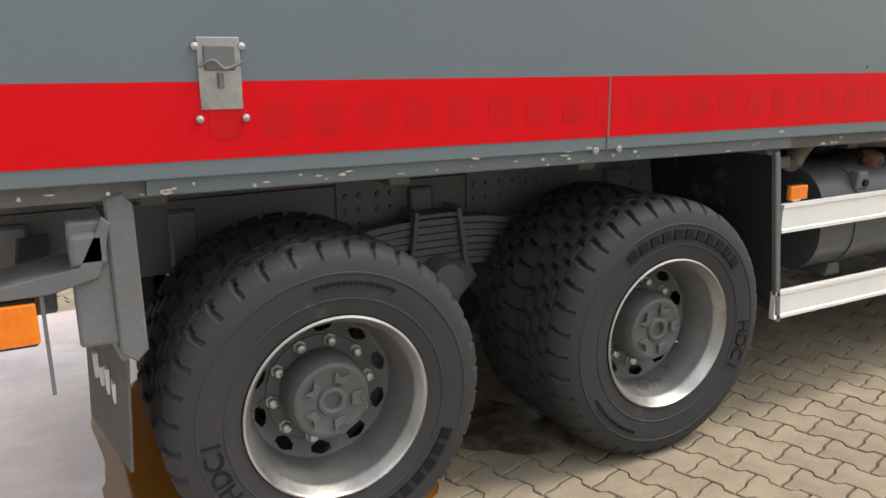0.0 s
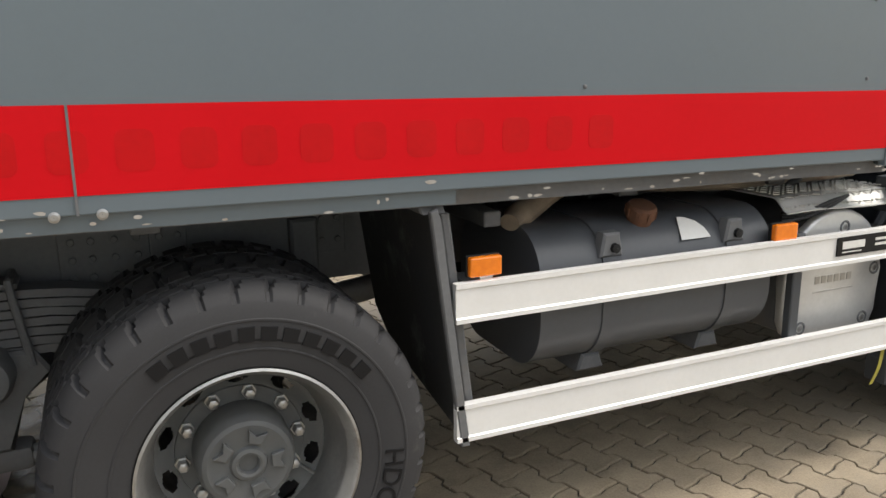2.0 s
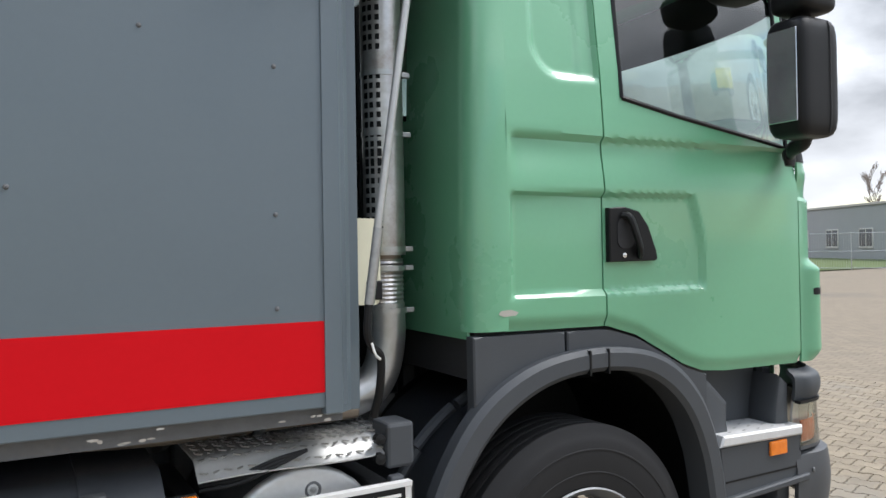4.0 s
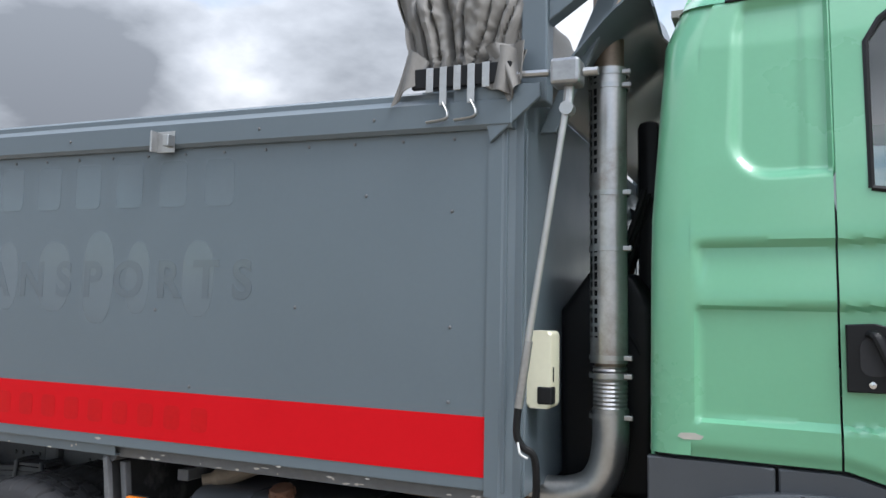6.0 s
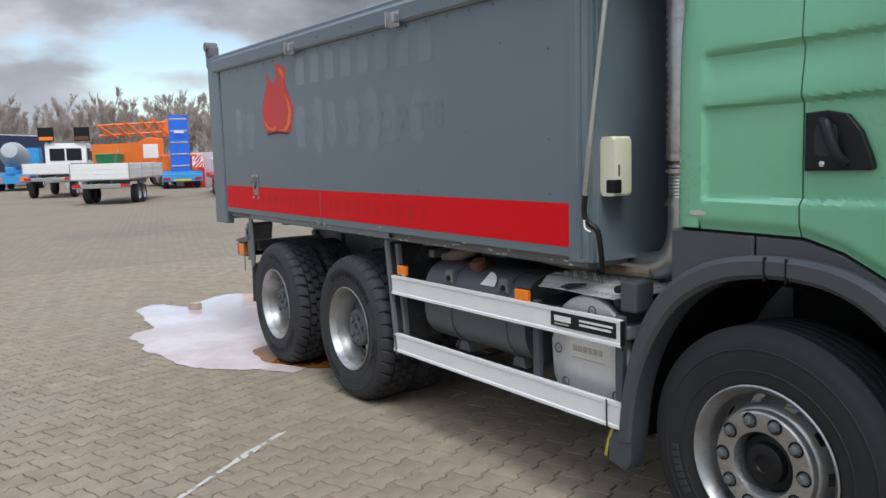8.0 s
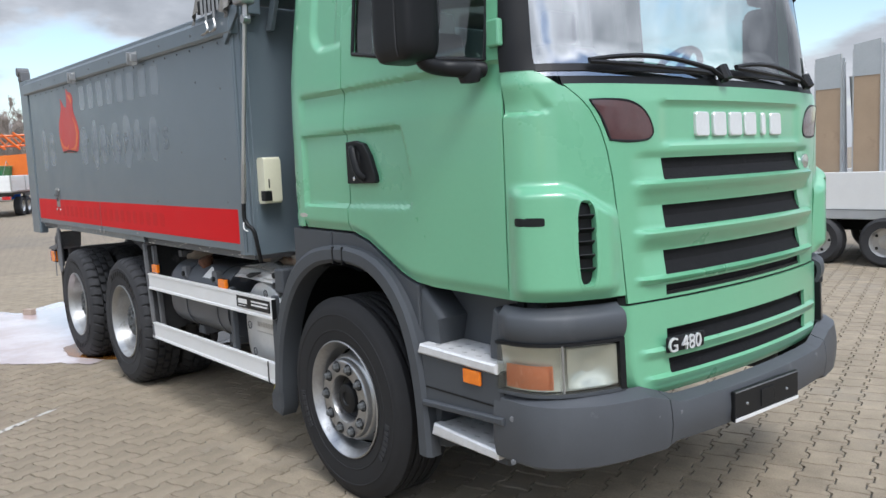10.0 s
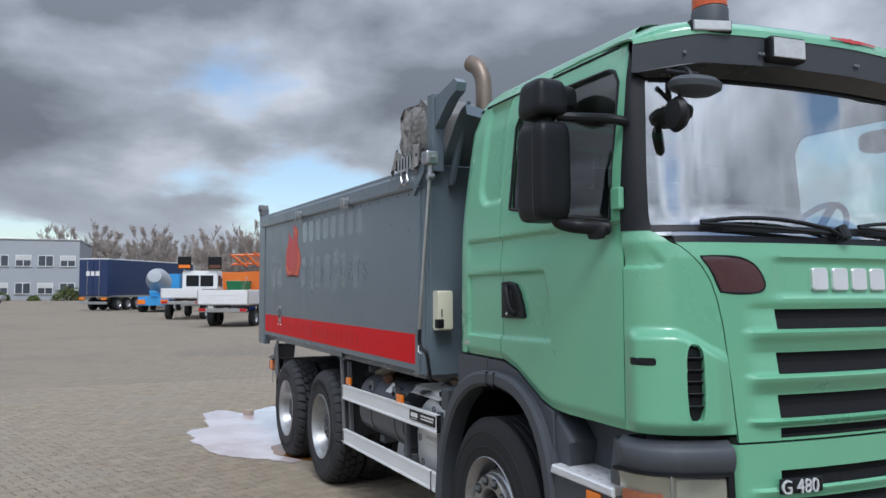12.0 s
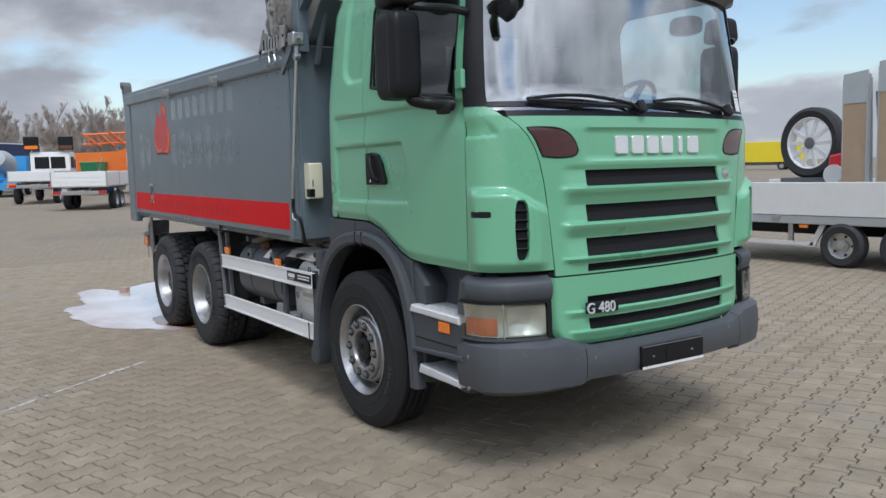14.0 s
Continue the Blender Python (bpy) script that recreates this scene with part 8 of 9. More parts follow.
ll = low_loader("blue_low_loader", "low loader with a tall blue ramp", pose(-49.5, 10.7, 0, 0, 0, 168), BLUE, LIGHTBLUE, 4.7, ((-0.55, 0.65),))
bars([(-0.02, 0.0, -0.25, 0.35, 3.55, 3.68)], WHITE, ll, "ramp_mark", "plain white bar")
warning_board(ll, pose(-0.2, -1.0, 1.7, 0, 0, 180), 0.7)
part("load", box(1.5, 7.5, -1.1, 1.1, 1.1, 2.2, bevel=0.05), ORANGE, ll, "orange machine on the deck")
ll = low_loader("red_low_loader", "red low loader with an orange ramp folded up", pose(-36.2, 9.75, 0, 0, 0, 165), ORANGE, STRIPE_RED, 4.55, ((-1.05, 0.2),))
warning_board(ll, pose(-0.2, -0.95, 2.6, 0, 0, 180), 0.7)
part("ramp_head", box(0.30, 0.48, -1.05, 0.2, 4.5, 4.95, bevel=0.03), CHASSIS, ll)
part("load", box(2.0, 7.5, -1.0, 1.0, 1.1, 1.9, bevel=0.05), WHITE, ll)
# small white and blue boxes between them
for k, (x, y, sx, sy, h, m_) in enumerate(((-60, 6.6, 2.5, 1.6, 2.6, WHITE), (-60.5, 9.0, 1.4, 1.2, 2.5, BLUE), (-52.5, 13.4, 5.0, 2.2, 2.3, WHITE), (-51.5, 12.4, 1.0, 1.8, 2.1, STRIPE_RED))):
    b = part("site_container", box(-sx / 2, sx / 2, -sy / 2, sy / 2, 0.0, h, bevel=0.03), m_, m=pose(x, y, 0, 0, 0, 15))
    tagged(b, label="small painted site container in the yard", category="container", group="site containers")
    part("container_door", box(-sx / 2 + 0.2, sx / 2 - 0.2, -sy / 2 - 0.02, -sy / 2, 0.15, h - 0.2, bevel=0.01), m_, b)

# curtain-side semitrailer in dark blue
NAVY = surface("navy_curtain", (0.018, 0.035, 0.105), (0.014, 0.028, 0.085), rough=0.45, scale=0.8)
semi = thing("curtain_trailer", "dark blue curtain-side semitrailer", "trailer")
semi.matrix_basis = pose(-63.3, -2.26, 0, 0, 0, 145)
part("box_body", box(0, 13.6, -1.27, 1.27, 1.15, 4.05, bevel=0.03), NAVY, semi)
part("roof_rail", box(0, 13.6, -1.29, 1.29, 4.03, 4.12, bevel=0.02), WHITE, semi)
part("side_skirt", box(0.4, 13.2, -1.28, 1.28, 1.05, 1.2, bevel=0.01), STEEL, semi)
for s in (-1, 1):
    part("rear_door", box(-0.04, 0.0, s * 0.03, s * 1.22, 1.2, 3.95, bevel=0.01), NAVY, semi)
    part("door_bar", box(-0.07, -0.04, s * 0.5, s * 0.54, 1.2, 3.9), STEEL, semi)
    part("tail_lamp", box(-0.08, 0.0, s * 0.7, s * 1.2, 0.85, 1.05, bevel=0.01), surface("orange_reflector", (0.7, 0.2, 0.03), rough=0.3), semi)
    for x in (1.6, 2.9, 4.2):
        small_wheel(semi, (x, s * 1.05, 0.52), 0.52, 0.36)
    part("support_leg", box(10.0, 10.2, s * 0.8 - 0.08, s * 0.8 + 0.08, 0.0, 1.1), CHASSIS, semi)
bars([(-0.075, -0.072, -0.55, -0.2, 2.75, 3.1), (-0.075, -0.072, -0.1, 0.2, 2.75, 3.1), (-0.075, -0.072, 0.3, 0.6, 2.75, 3.1)], WHITE, semi, "carrier_mark", "plain white blocks")
bars([(5.2 + 1.15 * k, 6.1 + 1.15 * k, 1.272, 1.278, 2.0, 3.3) for k in range(3)] , WHITE, semi, "carrier_mark", "plain white blocks")
part("rear_bumper", box(-0.06, 0.1, -1.2, 1.2, 0.5, 0.72, bevel=0.02), STEEL, semi)
# concrete mixer and a blue car beside it
mix_ = thing("concrete_mixer", "grey and blue concrete mixer lorry", "lorry")
mix_.matrix_basis = pose(-58.5, 1.9, 0, 0, 0, 165)
bm = lathe([(0.001, -1.9), (0.5, -1.85), (0.85, -0.6), (0.90, 0.4), (0.5, 2.0), (0.36, 2.2), (0.35, 2.25), (0.001, 2.2)], n=28, axis="x")
part("drum", bm, surface("mixer_grey", (0.42, 0.44, 0.46), (0.34, 0.36, 0.38), rough=0.5, scale=2), mix_, smooth=True, m=pose(1.5, 0, 2.35, 0, 12, 0))
part("mixer_frame", box(-0.6, 6.0, -1.1, 1.1, 0.8, 1.15, bevel=0.03), LIGHTBLUE, mix_)
part("mixer_cab", prism([(4.2, 1.0), (5.9, 1.0), (5.9, 2.2), (5.6, 2.95), (4.2, 2.95)], "y", -1.15, 1.15, bevel=0.05), LIGHTBLUE, mix_)
part("chute", box(-1.0, 0.2, -0.25, 0.25, 1.4, 1.6, bevel=0.03), LIGHTBLUE, mix_)
part("tail_panel", box(-0.7, -0.6, -1.1, 1.1, 0.5, 1.0, bevel=0.02), LIGHTBLUE, mix_)
for s in (-1, 1):
    part("orange_board", box(-0.74, -0.7, s * 0.55, s * 1.1, 0.6, 0.95), AMBER, mix_)
    for x in (0.3, 1.6, 5.0):
        small_wheel(mix_, (x, s * 1.0, 0.5), 0.5, 0.34)


def car(m, colour, label):
    """A parked estate car: body, glass house, wheels, lamps."""
    c = thing("car", label, "car", "parked cars")
    c.matrix_basis = m
    body = prism([(-2.1, 0.35), (2.0, 0.35), (2.15, 0.6), (2.1, 0.85), (0.95, 0.98), (-2.05, 1.0), (-2.15, 0.7)], "y", -0.86, 0.86, bevel=0.06, segments=2)
    part("body", body, colour, c, smooth=True)
    part("glass_house", prism([(-1.9, 0.97), (0.95, 0.96), (0.30, 1.42), (-1.6, 1.45)], "y", -0.72, 0.72, bevel=0.04), BLACK, c, smooth=True)
    part("roof", prism([(-1.6, 1.42), (0.28, 1.40), (0.1, 1.48), (-1.4, 1.50)], "y", -0.68, 0.68, bevel=0.02), colour, c, smooth=True)
    for x in (-1.35, 1.3):
        for s in (-1, 1):
            small_wheel(c, (x, s * 0.78, 0.32), 0.32, 0.2)
    for s in (-1, 1):
        part("tail_lamp", box(-2.16, -2.05, s * 0.55, s * 0.84, 0.75, 0.95, bevel=0.02), REDLENS, c)
        part("head_lamp", box(2.02, 2.14, s * 0.5, s * 0.8, 0.65, 0.8, bevel=0.02), LAMPGLASS, c)
    return c


car(pose(-92.5, -12.6, 0, 0, 0, 75), surface("silver_car", (0.50, 0.52, 0.54), rough=0.3, metal=0.4), "silver car parked by the office building")
# yellow tilted advertising board near it
ad = part("yellow_hoarding", prism([(-2.4, 1.6), (1.6, 1.6), (1.0, 4.6), (0.2, 5.4), (-2.4, 5.4)], "x", -0.08, 0.08, bevel=0.01), surface("hoarding_yellow", (0.80, 0.66, 0.02), (0.72, 0.58, 0.02), rough=0.5, scale=1.0), m=pose(-92.0, -14.0, 0.2, 0, 0, 0))
tagged(ad, label="yellow hoarding on a stand", category="sign")
for y in (-1.8, 0.8):
    part("stand_leg", box(-0.06, 0.06, y - 0.06, y + 0.06, -0.2, 1.7), STEEL, ad)

# grey two-storey office
FACADE = surface("grey_facade", (0.36, 0.38, 0.40), (0.31, 0.33, 0.35), rough=0.7, scale=0.6, stains=(0.30, 0.31, 0.33), stain_scale=0.2, bump=0.03)
PANE = surface("office_glass", (0.05, 0.065, 0.08), (0.035, 0.045, 0.06), rough=0.12, scale=1.0, coat=0.5)


def office(name, label, m, length, depth, storeys, sh, per, colour):
    b = thing(name, label, "building")
    b.matrix_basis = m
    h = storeys * sh + 0.8
    part("wall", box(0, length, 0, depth, 0, h, bevel=0.03), colour, b)
    part("roof", box(-0.1, length + 0.1, -0.1, depth + 0.1, h, h + 0.18, bevel=0.02), STEEL, b)
    for f in range(storeys):
        z = 0.95 + f * sh
        n = int(length // per)
        for i in range(n):
            x = per * (i + 0.5)
            w = part("window", box(x - 0.95, x + 0.95, -0.06, 0.02, z, z + 1.5, bevel=0.01), WHITE, b)
            part("pane", box(x - 0.87, x - 0.05, -0.075, -0.06, z + 0.08, z + 1.42), PANE, w)
            part("pane", box(x + 0.05, x + 0.87, -0.075, -0.06, z + 0.08, z + 1.42), PANE, w)
            if (i * 7 + f * 3) % 5 < 2:
                part("blind", box(x - 0.87, x + 0.87, -0.082, -0.076, z + 0.8, z + 1.42), surface("blind", (0.6, 0.6, 0.58), rough=0.7) if "blind" not in bpy.data.materials else bpy.data.materials["blind"], w)
            part("sill", box(x - 1.0, x + 1.0, -0.12, 0.0, z - 0.07, z), STEEL, w)
    return b


office("office_building", "grey two-storey office building", pose(-118.6, -48.9, -0.2, 0, 0, 83), 46, 14, 2, 3.7, 2.7, FACADE)
office("depot_building", "long low grey depot building", pose(62.0, 44.0, 0, 0, 0, -118), 60, 14, 1, 3.4, 5.0, FACADE)
office("depot_tower", "dark two-storey office on the depot", pose(74.0, 26.0, 0, 0, 0, -118), 20, 10, 2, 4.2, 5.0, surface("dark_cladding", (0.10, 0.11, 0.12), (0.08, 0.09, 0.10), rough=0.6, scale=1))
office("warehouse", "far white warehouse beyond the yard", pose(-20.0, 120.0, 0, 0, 0, 0), 70, 20, 1, 5.2, 7.0, WHITE)

# tall trailer with a raised ramp on the far side of the truck's nose
GALV = surface("galvanised", (0.52, 0.54, 0.55), (0.42, 0.44, 0.45), rough=0.45, metal=0.5, scale=3.0)
pl = thing("plant_trailer", "galvanised plant trailer with a tall raised ramp", "trailer")
pl.matrix_basis = pose(34.0, 14.4, 0, 0, 0, -18) @ Matrix.Scale(1.3, 4)
part("deck", box(0, 4.2, -0.95, 0.95, 0.62, 0.78, bevel=0.02), GALV, pl)
for s in (-1, 1):
    part("mud_guard", prism([(1.2, 0.55), (1.3, 0.85), (1.6, 0.98), (2.9, 0.98), (3.2, 0.85), (3.3, 0.55), (3.2, 0.55), (3.1, 0.80), (2.85, 0.92), (1.65, 0.92), (1.4, 0.80), (1.3, 0.55)], "y", s * 0.96, s * 1.22), GALV, pl)
    for x in (1.8, 2.65):
        small_wheel(pl, (x, s * 1.08, 0.36), 0.36, 0.22)
    rr = part("ramp", prism([(-0.1, 0.7), (0.05, 0.7), (0.3, 3.6), (0.15, 3.6)], "y", s * 0.45 - 0.28, s * 0.45 + 0.28, bevel=0.02), GALV, pl)
    for i in range(7):
        part("ramp_slot", box(-0.11 + 0.03 * i, -0.02 + 0.03 * i, s * 0.45 - 0.2, s * 0.45 + 0.2, 1.0 + 0.36 * i, 1.06 + 0.36 * i), BLACK, rr)
part("tail_beam", box(-0.25, 0.0, -1.1, 1.1, 0.35, 0.65, bevel=0.02), GALV, pl)
part("reflector_tape", box(0.9, 1.3, -1.23, -1.22, 0.62, 0.9), surface("tape_yellow", (0.75, 0.75, 0.03), rough=0.4), pl)
for k in range(2):
    part("load_frame", tube([(0.6 + 1.6 * k, -0.8, 0.78), (0.6 + 1.6 * k, -0.8, 1.7), (2.0 + 1.6 * k, -0.8, 1.7), (2.0 + 1.6 * k, -0.8, 0.78)], 0.03, n=6), GALV, pl)
# mesh fence panels
fence = thing("mesh_fence", "galvanised mesh fence panels", "fence")
fence.matrix_basis = pose(36.0, 24.0, 0, 0, 0, -60)
for i in range(12):
    x = 2.4 * i
    part("post", tube([(x, 0, 0), (x, 0, 2.0)], 0.03, n=6), GALV, fence)
    for z in (0.1, 1.0, 1.95):
        part("rail", tube([(x, 0, z), (x + 2.4, 0, z)], 0.02, n=5), GALV, fence)
    own = bmesh.new()
    for k in range(1, 20):
        box(x + 0.12 * k - 0.004, x + 0.12 * k + 0.004, -0.004, 0.004, 0.1, 1.95, bm=own)
    tagged(part("wires", own, GALV, fence), kind="stuff")

# white ramp trailer beyond the truck
wt_ = thing("car_transporter_trailer", "white platform trailer with upright timber-faced ramps", "trailer")
wt_.matrix_basis = pose(-4.6, 8.55, 0, 0, 0, 0)
part("deck_board", box(0, 8.2, -0.28, -0.24, 0.80, 1.33, bevel=0.01), WHITE, wt_)
part("deck_board", box(0, 8.2, 1.96, 2.0, 0.80, 1.33, bevel=0.01), WHITE, wt_)
part("floor", box(0, 8.2, -0.24, 1.96, 0.78, 0.84), STEEL, wt_)
part("edge_profile", box(0, 8.2, -0.30, -0.24, 0.66, 0.80, bevel=0.01), GALV, wt_)
part("edge_line", box(0, 8.2, -0.304, -0.30, 0.79, 0.80), CHASSIS, wt_)
for x in (1.6, 3.7, 5.8):
    part("board_latch", box(x - 0.07, x + 0.07, -0.325, -0.30, 0.72, 0.79, bevel=0.008), STEEL, wt_)
for s, y in ((-1, -0.22), (1, 1.75)):
    for x in (2.70, 3.62):
        t_ = part("tyre", lathe([(0.20, -0.11), (0.30, -0.125), (0.345, -0.08), (0.345, 0.08), (0.30, 0.125), (0.20, 0.11)], n=36, at=(x, y, 0.345)), RUBBER, wt_, smooth=True)
        part("rim", lathe([(0.205, -0.11), (0.195, -0.105), (0.18, -0.04), (0.10, -0.03), (0.09, -0.055), (0.05, -0.06), (0.045, -0.08), (0.001, -0.082)], n=32, at=(x, y, 0.345)), RIM, t_, smooth=True)
        for k in range(5):
            a = 2 * math.pi * k / 5
            part("rim_slot", lathe([(0.022, -0.046), (0.001, -0.046)], n=10, at=(x + 0.15 * math.cos(a), y, 0.345 + 0.15 * math.sin(a))), BLACK, t_)
part("under_run", box(0.4, 2.2, -0.22, -0.16, 0.30, 0.37, bevel=0.008), WHITE, wt_)
part("under_stay", prism([(2.12, 0.30), (2.22, 0.30), (2.40, 0.66), (2.30, 0.66)], "y", -0.22, -0.18), WHITE, wt_)
part("under_stay", box(1.75, 1.83, -0.2, -0.16, 0.37, 0.66), STEEL, wt_)
part("cross_frame", box(0.3, 8.0, 0.3, 1.4, 0.45, 0.66), BLACK, wt_)
part("side_marker", box(2.0, 2.14, -0.30, -0.27, 0.60, 0.65), AMBER, wt_)
TIMBER = surface("ramp_timber", (0.42, 0.31, 0.21), (0.33, 0.24, 0.16), rough=0.75, scale=3.0, bump=0.1, stains=(0.27, 0.19, 0.13), stain_scale=2.0, stain_at=0.6)
for k, x in enumerate((2.52, 3.06)):
    h = 3.02 + 0.14 * k
    r_ = part("ramp", prism([(x, 1.30), (x + 0.36, 1.30), (x + 0.36, h), (x, h - 0.04)], "y", 0.0, 0.035, bevel=0.004), TIMBER, wt_, "timber-faced raised ramp")
    part("ramp_tip", prism([(x - 0.004, h - 0.48), (x + 0.364, h - 0.48), (x + 0.364, h + 0.01), (x - 0.004, h - 0.03)], "y", -0.008, 0.04), GALV, r_)
    for dx in (-0.012, 0.36):
        part("ramp_rail", box(x + dx, x + dx + 0.014, -0.012, 0.14, 1.30, h - 0.1), GALV, r_)
    part("ramp_brace", prism([(0.04, 1.3), (0.16, 1.3), (0.10, h - 0.6), (0.04, h - 0.05)], "x", x + 0.36, x + 0.40), GALV, r_)
part("ram", tube([(3.0, 0.3, 1.2), (2.98, 0.12, 2.7)], 0.03, n=8), STEEL, wt_)
part("winch_frame", box(3.02, 3.3, 0.45, 0.75, 1.33, 2.75, bevel=0.02), CHASSIS, wt_)
# large spare display wheel standing behind it
disp_w = thing("display_wheel", "large tyre on a white spoked rim standing on a trailer", "wheel")
disp_w.matrix_basis = pose(-3.15, 9.55, 1.98, 0, 0, -8)
part("tyre", lathe([(0.44, -0.10), (0.56, -0.13), (0.62, -0.07), (0.62, 0.07), (0.56, 0.13), (0.44, 0.10)], n=48), RUBBER, disp_w, smooth=True)
rim_ = part("rim", lathe([(0.455, -0.10), (0.44, -0.11), (0.42, -0.09), (0.42, 0.09)], n=48), WHITE, disp_w, smooth=True)
for k in range(10):
    a = 2 * math.pi * k / 10
    s_ = box(0.08, 0.43, -0.085, -0.06, -0.035, 0.035, bevel=0.008)
    bmesh.ops.rotate(s_, cent=(0, 0, 0), matrix=Matrix.Rotation(a, 3, "Y"), verts=s_.verts)
    part("spoke", s_, WHITE, rim_)
part("hub", lathe([(0.10, -0.06), (0.10, -0.095), (0.05, -0.105), (0.001, -0.105)], n=24), CHASSIS, rim_, smooth=True)
part("wheel_stand", box(-0.5, 0.5, -0.2, 0.2, -0.68, -0.60), CHASSIS, disp_w)
rm = part("red_mower", prism([(-0.25, 0.0), (0.25, 0.0), (0.30, 0.25), (0.05, 0.50), (-0.2, 0.45)], "y", -0.2, 0.2, bevel=0.03), STRIPE_RED, m=pose(-2.35, 9.2, 1.30, 0, 0, 0))
tagged(rm, label="small red machine standing on the trailer", category="machine")
part("mower_handle", tube([(0.2, 0.0, 0.4), (0.05, 0.0, 0.85), (0.3, 0.0, 0.95)], 0.02, n=6), BLACK, rm)
part("mower_wheel", lathe([(0.001, -0.04), (0.16, -0.04), (0.16, 0.04), (0.001, 0.04)], n=20, at=(-0.1, -0.22, 0.14)), WHITE, rm)
# yellow lorry on the road behind, grass strip
yl = thing("yellow_lorry", "yellow and green box lorry on the road", "lorry")
yl.matrix_basis = pose(-58.0, 88.0, 0, 0, 0, 20)
part("box_body", box(0, 7.0, -1.2, 1.2, 1.0, 3.6, bevel=0.03), surface("lorry_yellow", (0.75, 0.60, 0.02), (0.68, 0.54, 0.02), rough=0.45, scale=1), yl)
part("cab", prism([(-2.0, 0.7), (-0.1, 0.7), (-0.1, 3.0), (-1.6, 3.0), (-2.0, 1.9)], "y", -1.15, 1.15, bevel=0.05), surface("cab_teal", (0.03, 0.30, 0.28), rough=0.4), yl)
part("lorry_frame", box(-1.8, 7.0, -1.0, 1.0, 0.6, 1.0), CHASSIS, yl)
for x in (-1.0, 4.8, 6.0):
    for s in (-1, 1):
        small_wheel(yl, (x, s * 1.0, 0.5), 0.5, 0.34)
GRASS = surface("grass", (0.10, 0.14, 0.035), (0.07, 0.10, 0.025), rough=0.9, scale=1.5, bump=0.3, fine=20.0)
bm = bmesh.new()
for gx in range(60):
    for gy in range(6):
        x0, y0 = -90 + 3.2 * gx, 22 + 3.0 * gy
        bm.faces.new([bm.verts.new((x, y, 0.03 + 0.10 * abs(noise.noise(Vector((x * 0.3, y * 0.3, 0)))))) for x, y in ((x0, y0), (x0 + 3.2, y0), (x0 + 3.2, y0 + 3), (x0, y0 + 3))])
bmesh.ops.remove_doubles(bm, verts=bm.verts, dist=0.01)
tagged(part("grass_verge", bm, GRASS, smooth=True), kind="stuff", label="strip of mown grass beside the yard", category="grass")

# ---- bare trees behind the yard ----
BARK = surface("winter_bark", (0.30, 0.265, 0.23), (0.20, 0.175, 0.15), rough=0.9, scale=3.0, bump=0.2, vary=0.18)
TWIG = surface("winter_twigs", (0.40, 0.35, 0.31), (0.31, 0.265, 0.23), rough=0.9, scale=2.0, vary=0.2)


def tree_meshes(seed, height):
    """A bare tree: tapered trunk, then limbs that fork into fine twigs."""
    rnd = random.Random(seed)
    trunk, tv, tf = bmesh.new(), [], []
    top = height * rnd.uniform(0.5, 0.62)
    lean = Vector((rnd.uniform(-0.5, 0.5), rnd.uniform(-0.5, 0.5), 0))
    line = [Vector((0, 0, 0)) + lean * (k / 5) ** 2 * 2 + Vector((rnd.uniform(-0.12, 0.12), rnd.uniform(-0.12, 0.12), height * 0.92 * k / 7)) for k in range(8)]
    r0 = height * 0.0082
    tube(line, [r0 * (1 - 0.138 * k) for k in range(8)], n=6, bm=trunk)

    def grow(at, way, length, r, depth):
        end = at + way * length
        mid_ = at + way * length * 0.5 + Vector((rnd.uniform(-0.1, 0.1), rnd.uniform(-0.1, 0.1), rnd.uniform(0, 0.12))) * length
        if depth == 0:
            tube([at, mid_, end], [r, r * 0.75, r * 0.45], n=4, bm=trunk)
        else:
            u = way.orthogonal().normalized()
            v = way.cross(u)
            i0 = len(tv)
            r = max(r, 0.022)
            for q, rr in ((at, r), (mid_, r * 0.8), (end, r * 0.5)):
                tv.extend((q + u * rr, q + (v * 0.87 - u * 0.5) * rr, q - (v * 0.87 + u * 0.5) * rr))
            for row in (0, 3):
                for c in range(3):
                    d = (c + 1) % 3
                    tf.append((i0 + row + c, i0 + row + d, i0 + row + 3 + d, i0 + row + 3 + c))
        if depth >= 3:
            return
        for k in range((6, 5, 4)[depth]):
            t = rnd.uniform(0.35, 1.0)
            p = at.lerp(end, t)
            w = (way + Vector((rnd.uniform(-1, 1), rnd.uniform(-1, 1), rnd.uniform(0.2, 1.2))) * 0.66).normalized()
            grow(p, w, length * rnd.uniform(0.42, 0.62), r * 0.5, depth + 1)

    for k in range(13):
        z = height * rnd.uniform(0.22, 0.88)
        i = min(6, int(z / (height * 0.92 / 7)))
        p = line[i].lerp(line[i + 1], 0.5)
        a = rnd.uniform(0, 2 * math.pi)
        w = Vector((math.cos(a), math.sin(a), rnd.uniform(0.9, 2.4))).normalized()
        grow(p, w, height * rnd.uniform(0.15, 0.24) * (1.2 - z / height * 0.6), r0 * 0.42, 0)
    twigs = bpy.data.meshes.new("crown")
    twigs.from_pydata(tv, [], tf)
    twigs.materials.append(TWIG)
    return trunk, twigs


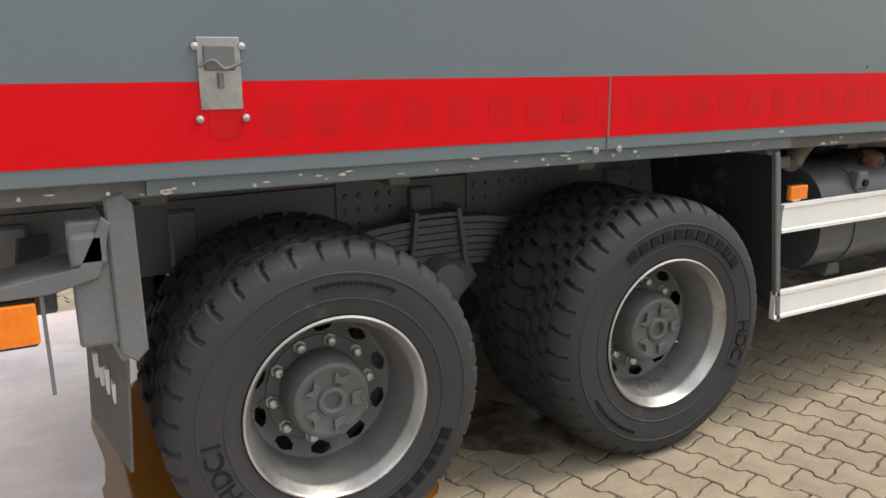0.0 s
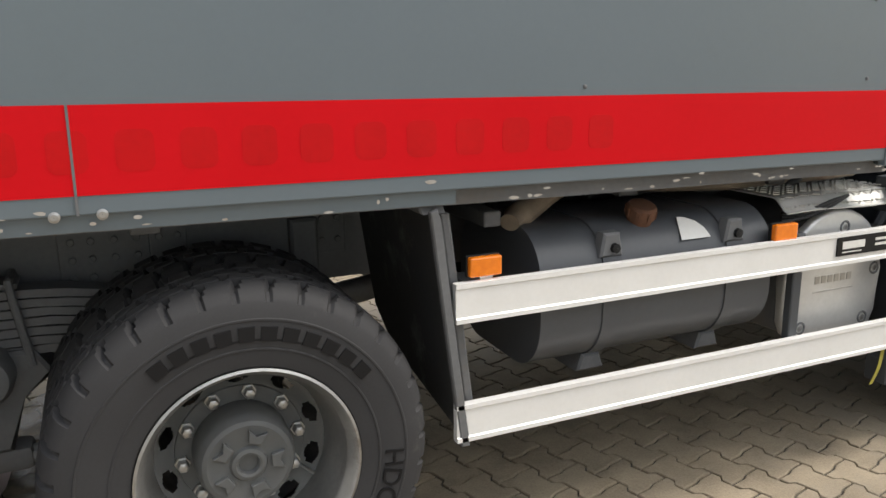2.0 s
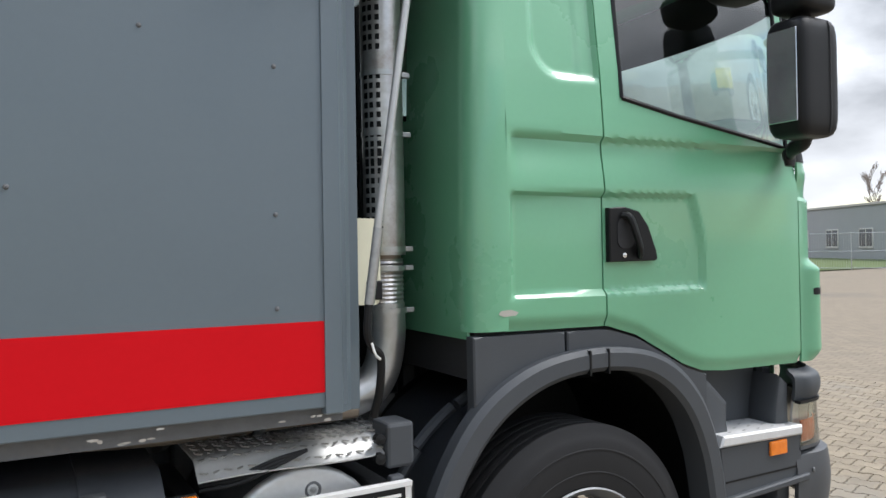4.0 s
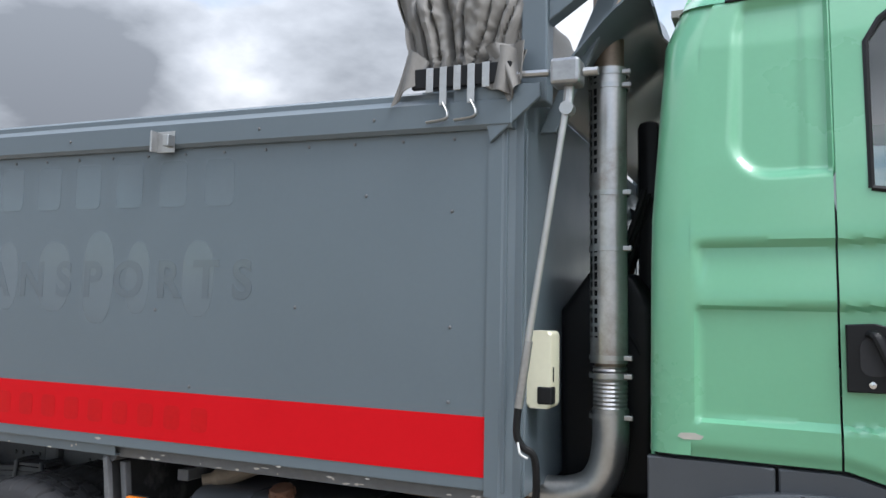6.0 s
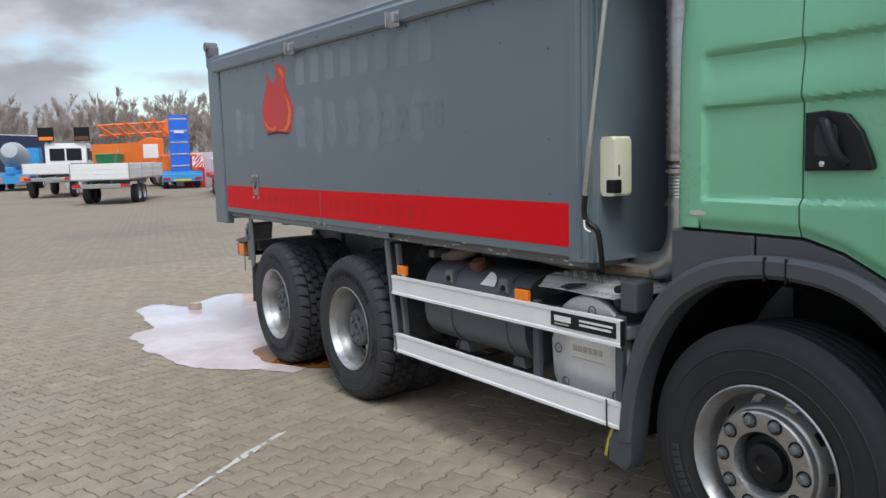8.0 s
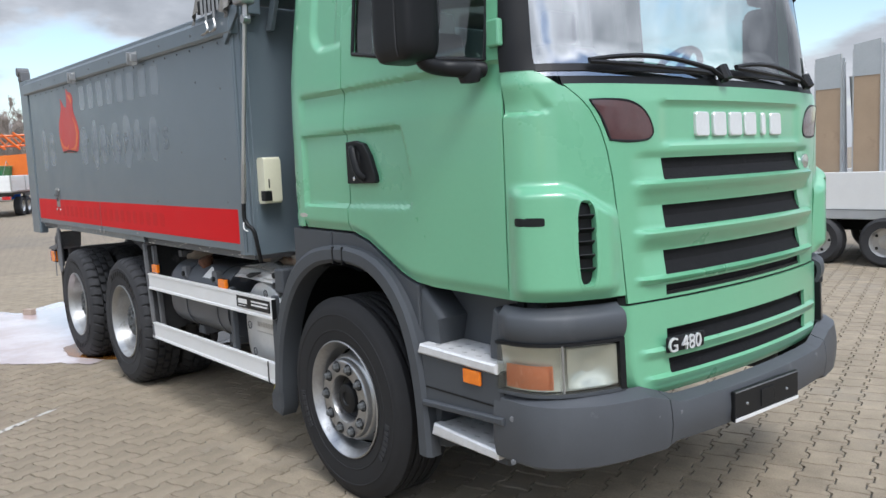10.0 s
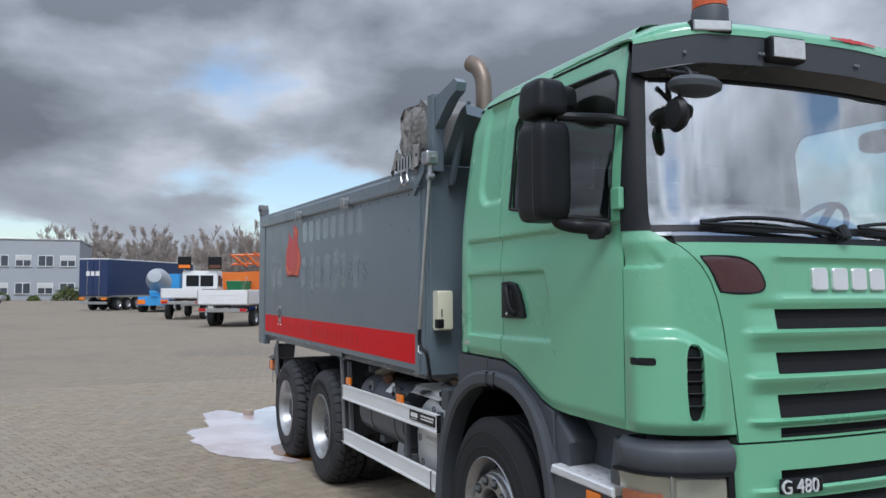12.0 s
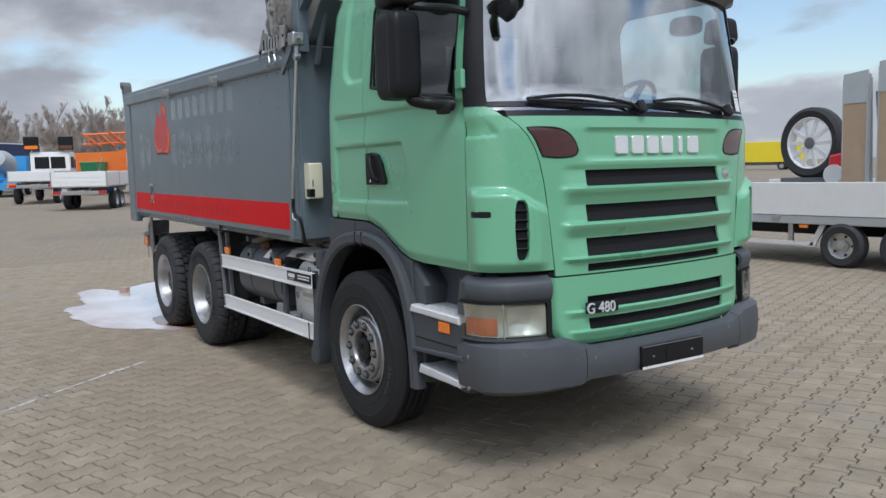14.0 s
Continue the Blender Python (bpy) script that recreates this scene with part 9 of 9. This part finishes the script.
trees = []
for k in range(5):
    a, b = tree_meshes(30 + k, 14.0)
    t = thing("tree", "bare winter tree with fine grey-brown twigs", "tree", "bare trees behind the yard")
    part("trunk", a, BARK, t)
    placed("crown", b, t, "bare twigs")
    trees.append(t)
rnd = random.Random(11)
places = []
for k in range(285):
    ang = radians(rnd.uniform(146, 182))
    d = rnd.uniform(104, 150) if ang < radians(174) else rnd.uniform(136, 155)
    places.append((3 + d * math.cos(ang), -3 + d * math.sin(ang), rnd.uniform(0.50, 0.80) * (d / 125) ** 0.6))
for k in range(6):
    ang = radians(rnd.uniform(18, 30))
    places.append((75 * math.cos(ang), 75 * math.sin(ang), rnd.uniform(0.4, 0.6)))
for k, (x, y, s) in enumerate(places):
    m = pose(x, y, 0, 0, 0, rnd.uniform(0, 360))
    if k < 5:
        t = trees[k]
        t.matrix_basis = m @ Matrix.Scale(s, 4)
    else:
        t = copy_thing(trees[k % 5], m)
        t.scale = (s, s, s)
# undergrowth at the wood's edge
own_v, own_f = [], []
r2 = np.random.default_rng(8)
for k in range(16000):
    clump = math.radians(146 + 29.5 * ((k * 0.381966) % 1.0))
    ang, d = clump + r2.normal(0, 0.004), r2.uniform(106, 132)
    x, y, h = 3 + d * math.cos(ang), -3 + d * math.sin(ang), r2.uniform(0.6, 3.4)
    w, dx, dy = r2.uniform(0.02, 0.09), r2.uniform(-0.9, 0.9), r2.uniform(-0.9, 0.9)
    i = len(own_v)
    g = rise(x)
    own_v += [(x, y - w, g), (x, y + w, g), (x + dx, y + dy, g + h), (x + w, y, g)]
    own_f += [(i, i + 1, i + 2), (i, i + 3, i + 2)]
me = bpy.data.meshes.new("undergrowth")
me.from_pydata(own_v, [], own_f)
me.materials.append(TWIG)
tagged(placed("undergrowth", me), kind="stuff", label="brown undergrowth along the wood's edge", category="undergrowth")
# clipped shrubs before the office
LEAF = surface("shrub_leaf", (0.11, 0.13, 0.03), (0.06, 0.08, 0.02), rough=0.7, scale=3.0, vary=0.25)
for k, (x, y, r) in enumerate(((-109.5, -4.5, 2.0), (-110.5, -12.5, 1.3), (-109.0, 1.2, 1.4), (-110.0, -17.0, 1.2), (-109.5, -8.5, 0.8))):
    vv, ff = [], []
    for i in range(700):
        p = Vector(r2.normal(0, 1, 3)).normalized() * r * r2.uniform(0.6, 1.0)
        p.z = abs(p.z) * 0.95
        p *= 1 + 0.25 * noise.noise(p * 1.3 + Vector((k, 0, 0)))
        q = Vector(r2.normal(0, 1, 3)).normalized() * 0.16
        s = Vector(r2.normal(0, 1, 3)).normalized() * 0.16
        i0 = len(vv)
        vv += [p + q, p - q * 0.3 + s, p - q, p + q * 0.3 - s]
        ff.append((i0, i0 + 1, i0 + 2, i0 + 3))
    me = bpy.data.meshes.new("leaves")
    me.from_pydata([tuple(v) for v in vv], [], ff)
    me.materials.append(LEAF)
    b = thing("shrub", "rounded olive green shrub before the office", "shrub", "shrubs", at=(x, y, -0.1))
    tagged(placed("leaves", me, b), kind="stuff")
    part("stem", tube([(0, 0, 0), (0.1, 0, r * 0.6)], 0.06, n=6), BARK, b)

# ---- what stands on the climbing part of the yard: vehicles lean with it, the rest stays upright ----
for ob in [o for o in bpy.data.objects if o.parent is None and o.location.x < CX0]:
    at = ob.location.copy()
    lean = not ob.name.startswith(("tree", "shrub", "office_building"))
    turn = Matrix.Rotation(math.atan(0.015) if lean else 0.0, 4, "Y")
    ob.matrix_basis = Matrix.Translation(at + Vector((0, 0, rise(at.x)))) @ turn @ Matrix.Translation(-at) @ ob.matrix_basis

# ---- the pavers, the nearest as pieces of their own ----
stone = stone_mesh()
src_v = np.array([v.co for v in stone.vertices])
src_f = [tuple(p.vertices) for p in stone.polygons]
rng = np.random.default_rng(5)
many_v, many_f, count = [], [], 0
for x, y in stone_places(CX0 - 0.07, CX1 + 0.07, CY0 - 0.07, CY1 + 0.07):
    tilt, turn, drop = rng.normal(0, 0.006, 2), TURN_PAVE + rng.normal(0, 0.010), rng.uniform(-0.0025, 0.0)
    near = -3.1 < x < 0.6 and -2.55 < y < -1.45
    if near and count < 290:
        count += 1
        placed("paver", stone, pavement, m=Matrix.Translation((x, y, drop)) @ Euler((tilt[0], tilt[1], turn)).to_matrix().to_4x4())
        continue
    c, s = math.cos(turn), math.sin(turn)
    q = src_v @ np.array([[c, s, 0], [-s, c, 0], [0, 0, 1]])
    q[:, 2] += drop + src_v[:, 0] * tilt[0] + src_v[:, 1] * tilt[1]
    k = len(many_v) * len(src_v)
    many_v.append(q + (x, y, 0))
    many_f.extend(tuple(i + k for i in f) for f in src_f)
me = bpy.data.meshes.new("pavers")
me.from_pydata(np.concatenate(many_v).tolist(), [], many_f)
me.materials.append(PAVER)
tagged(placed("pavers", me, pavement), kind="stuff")
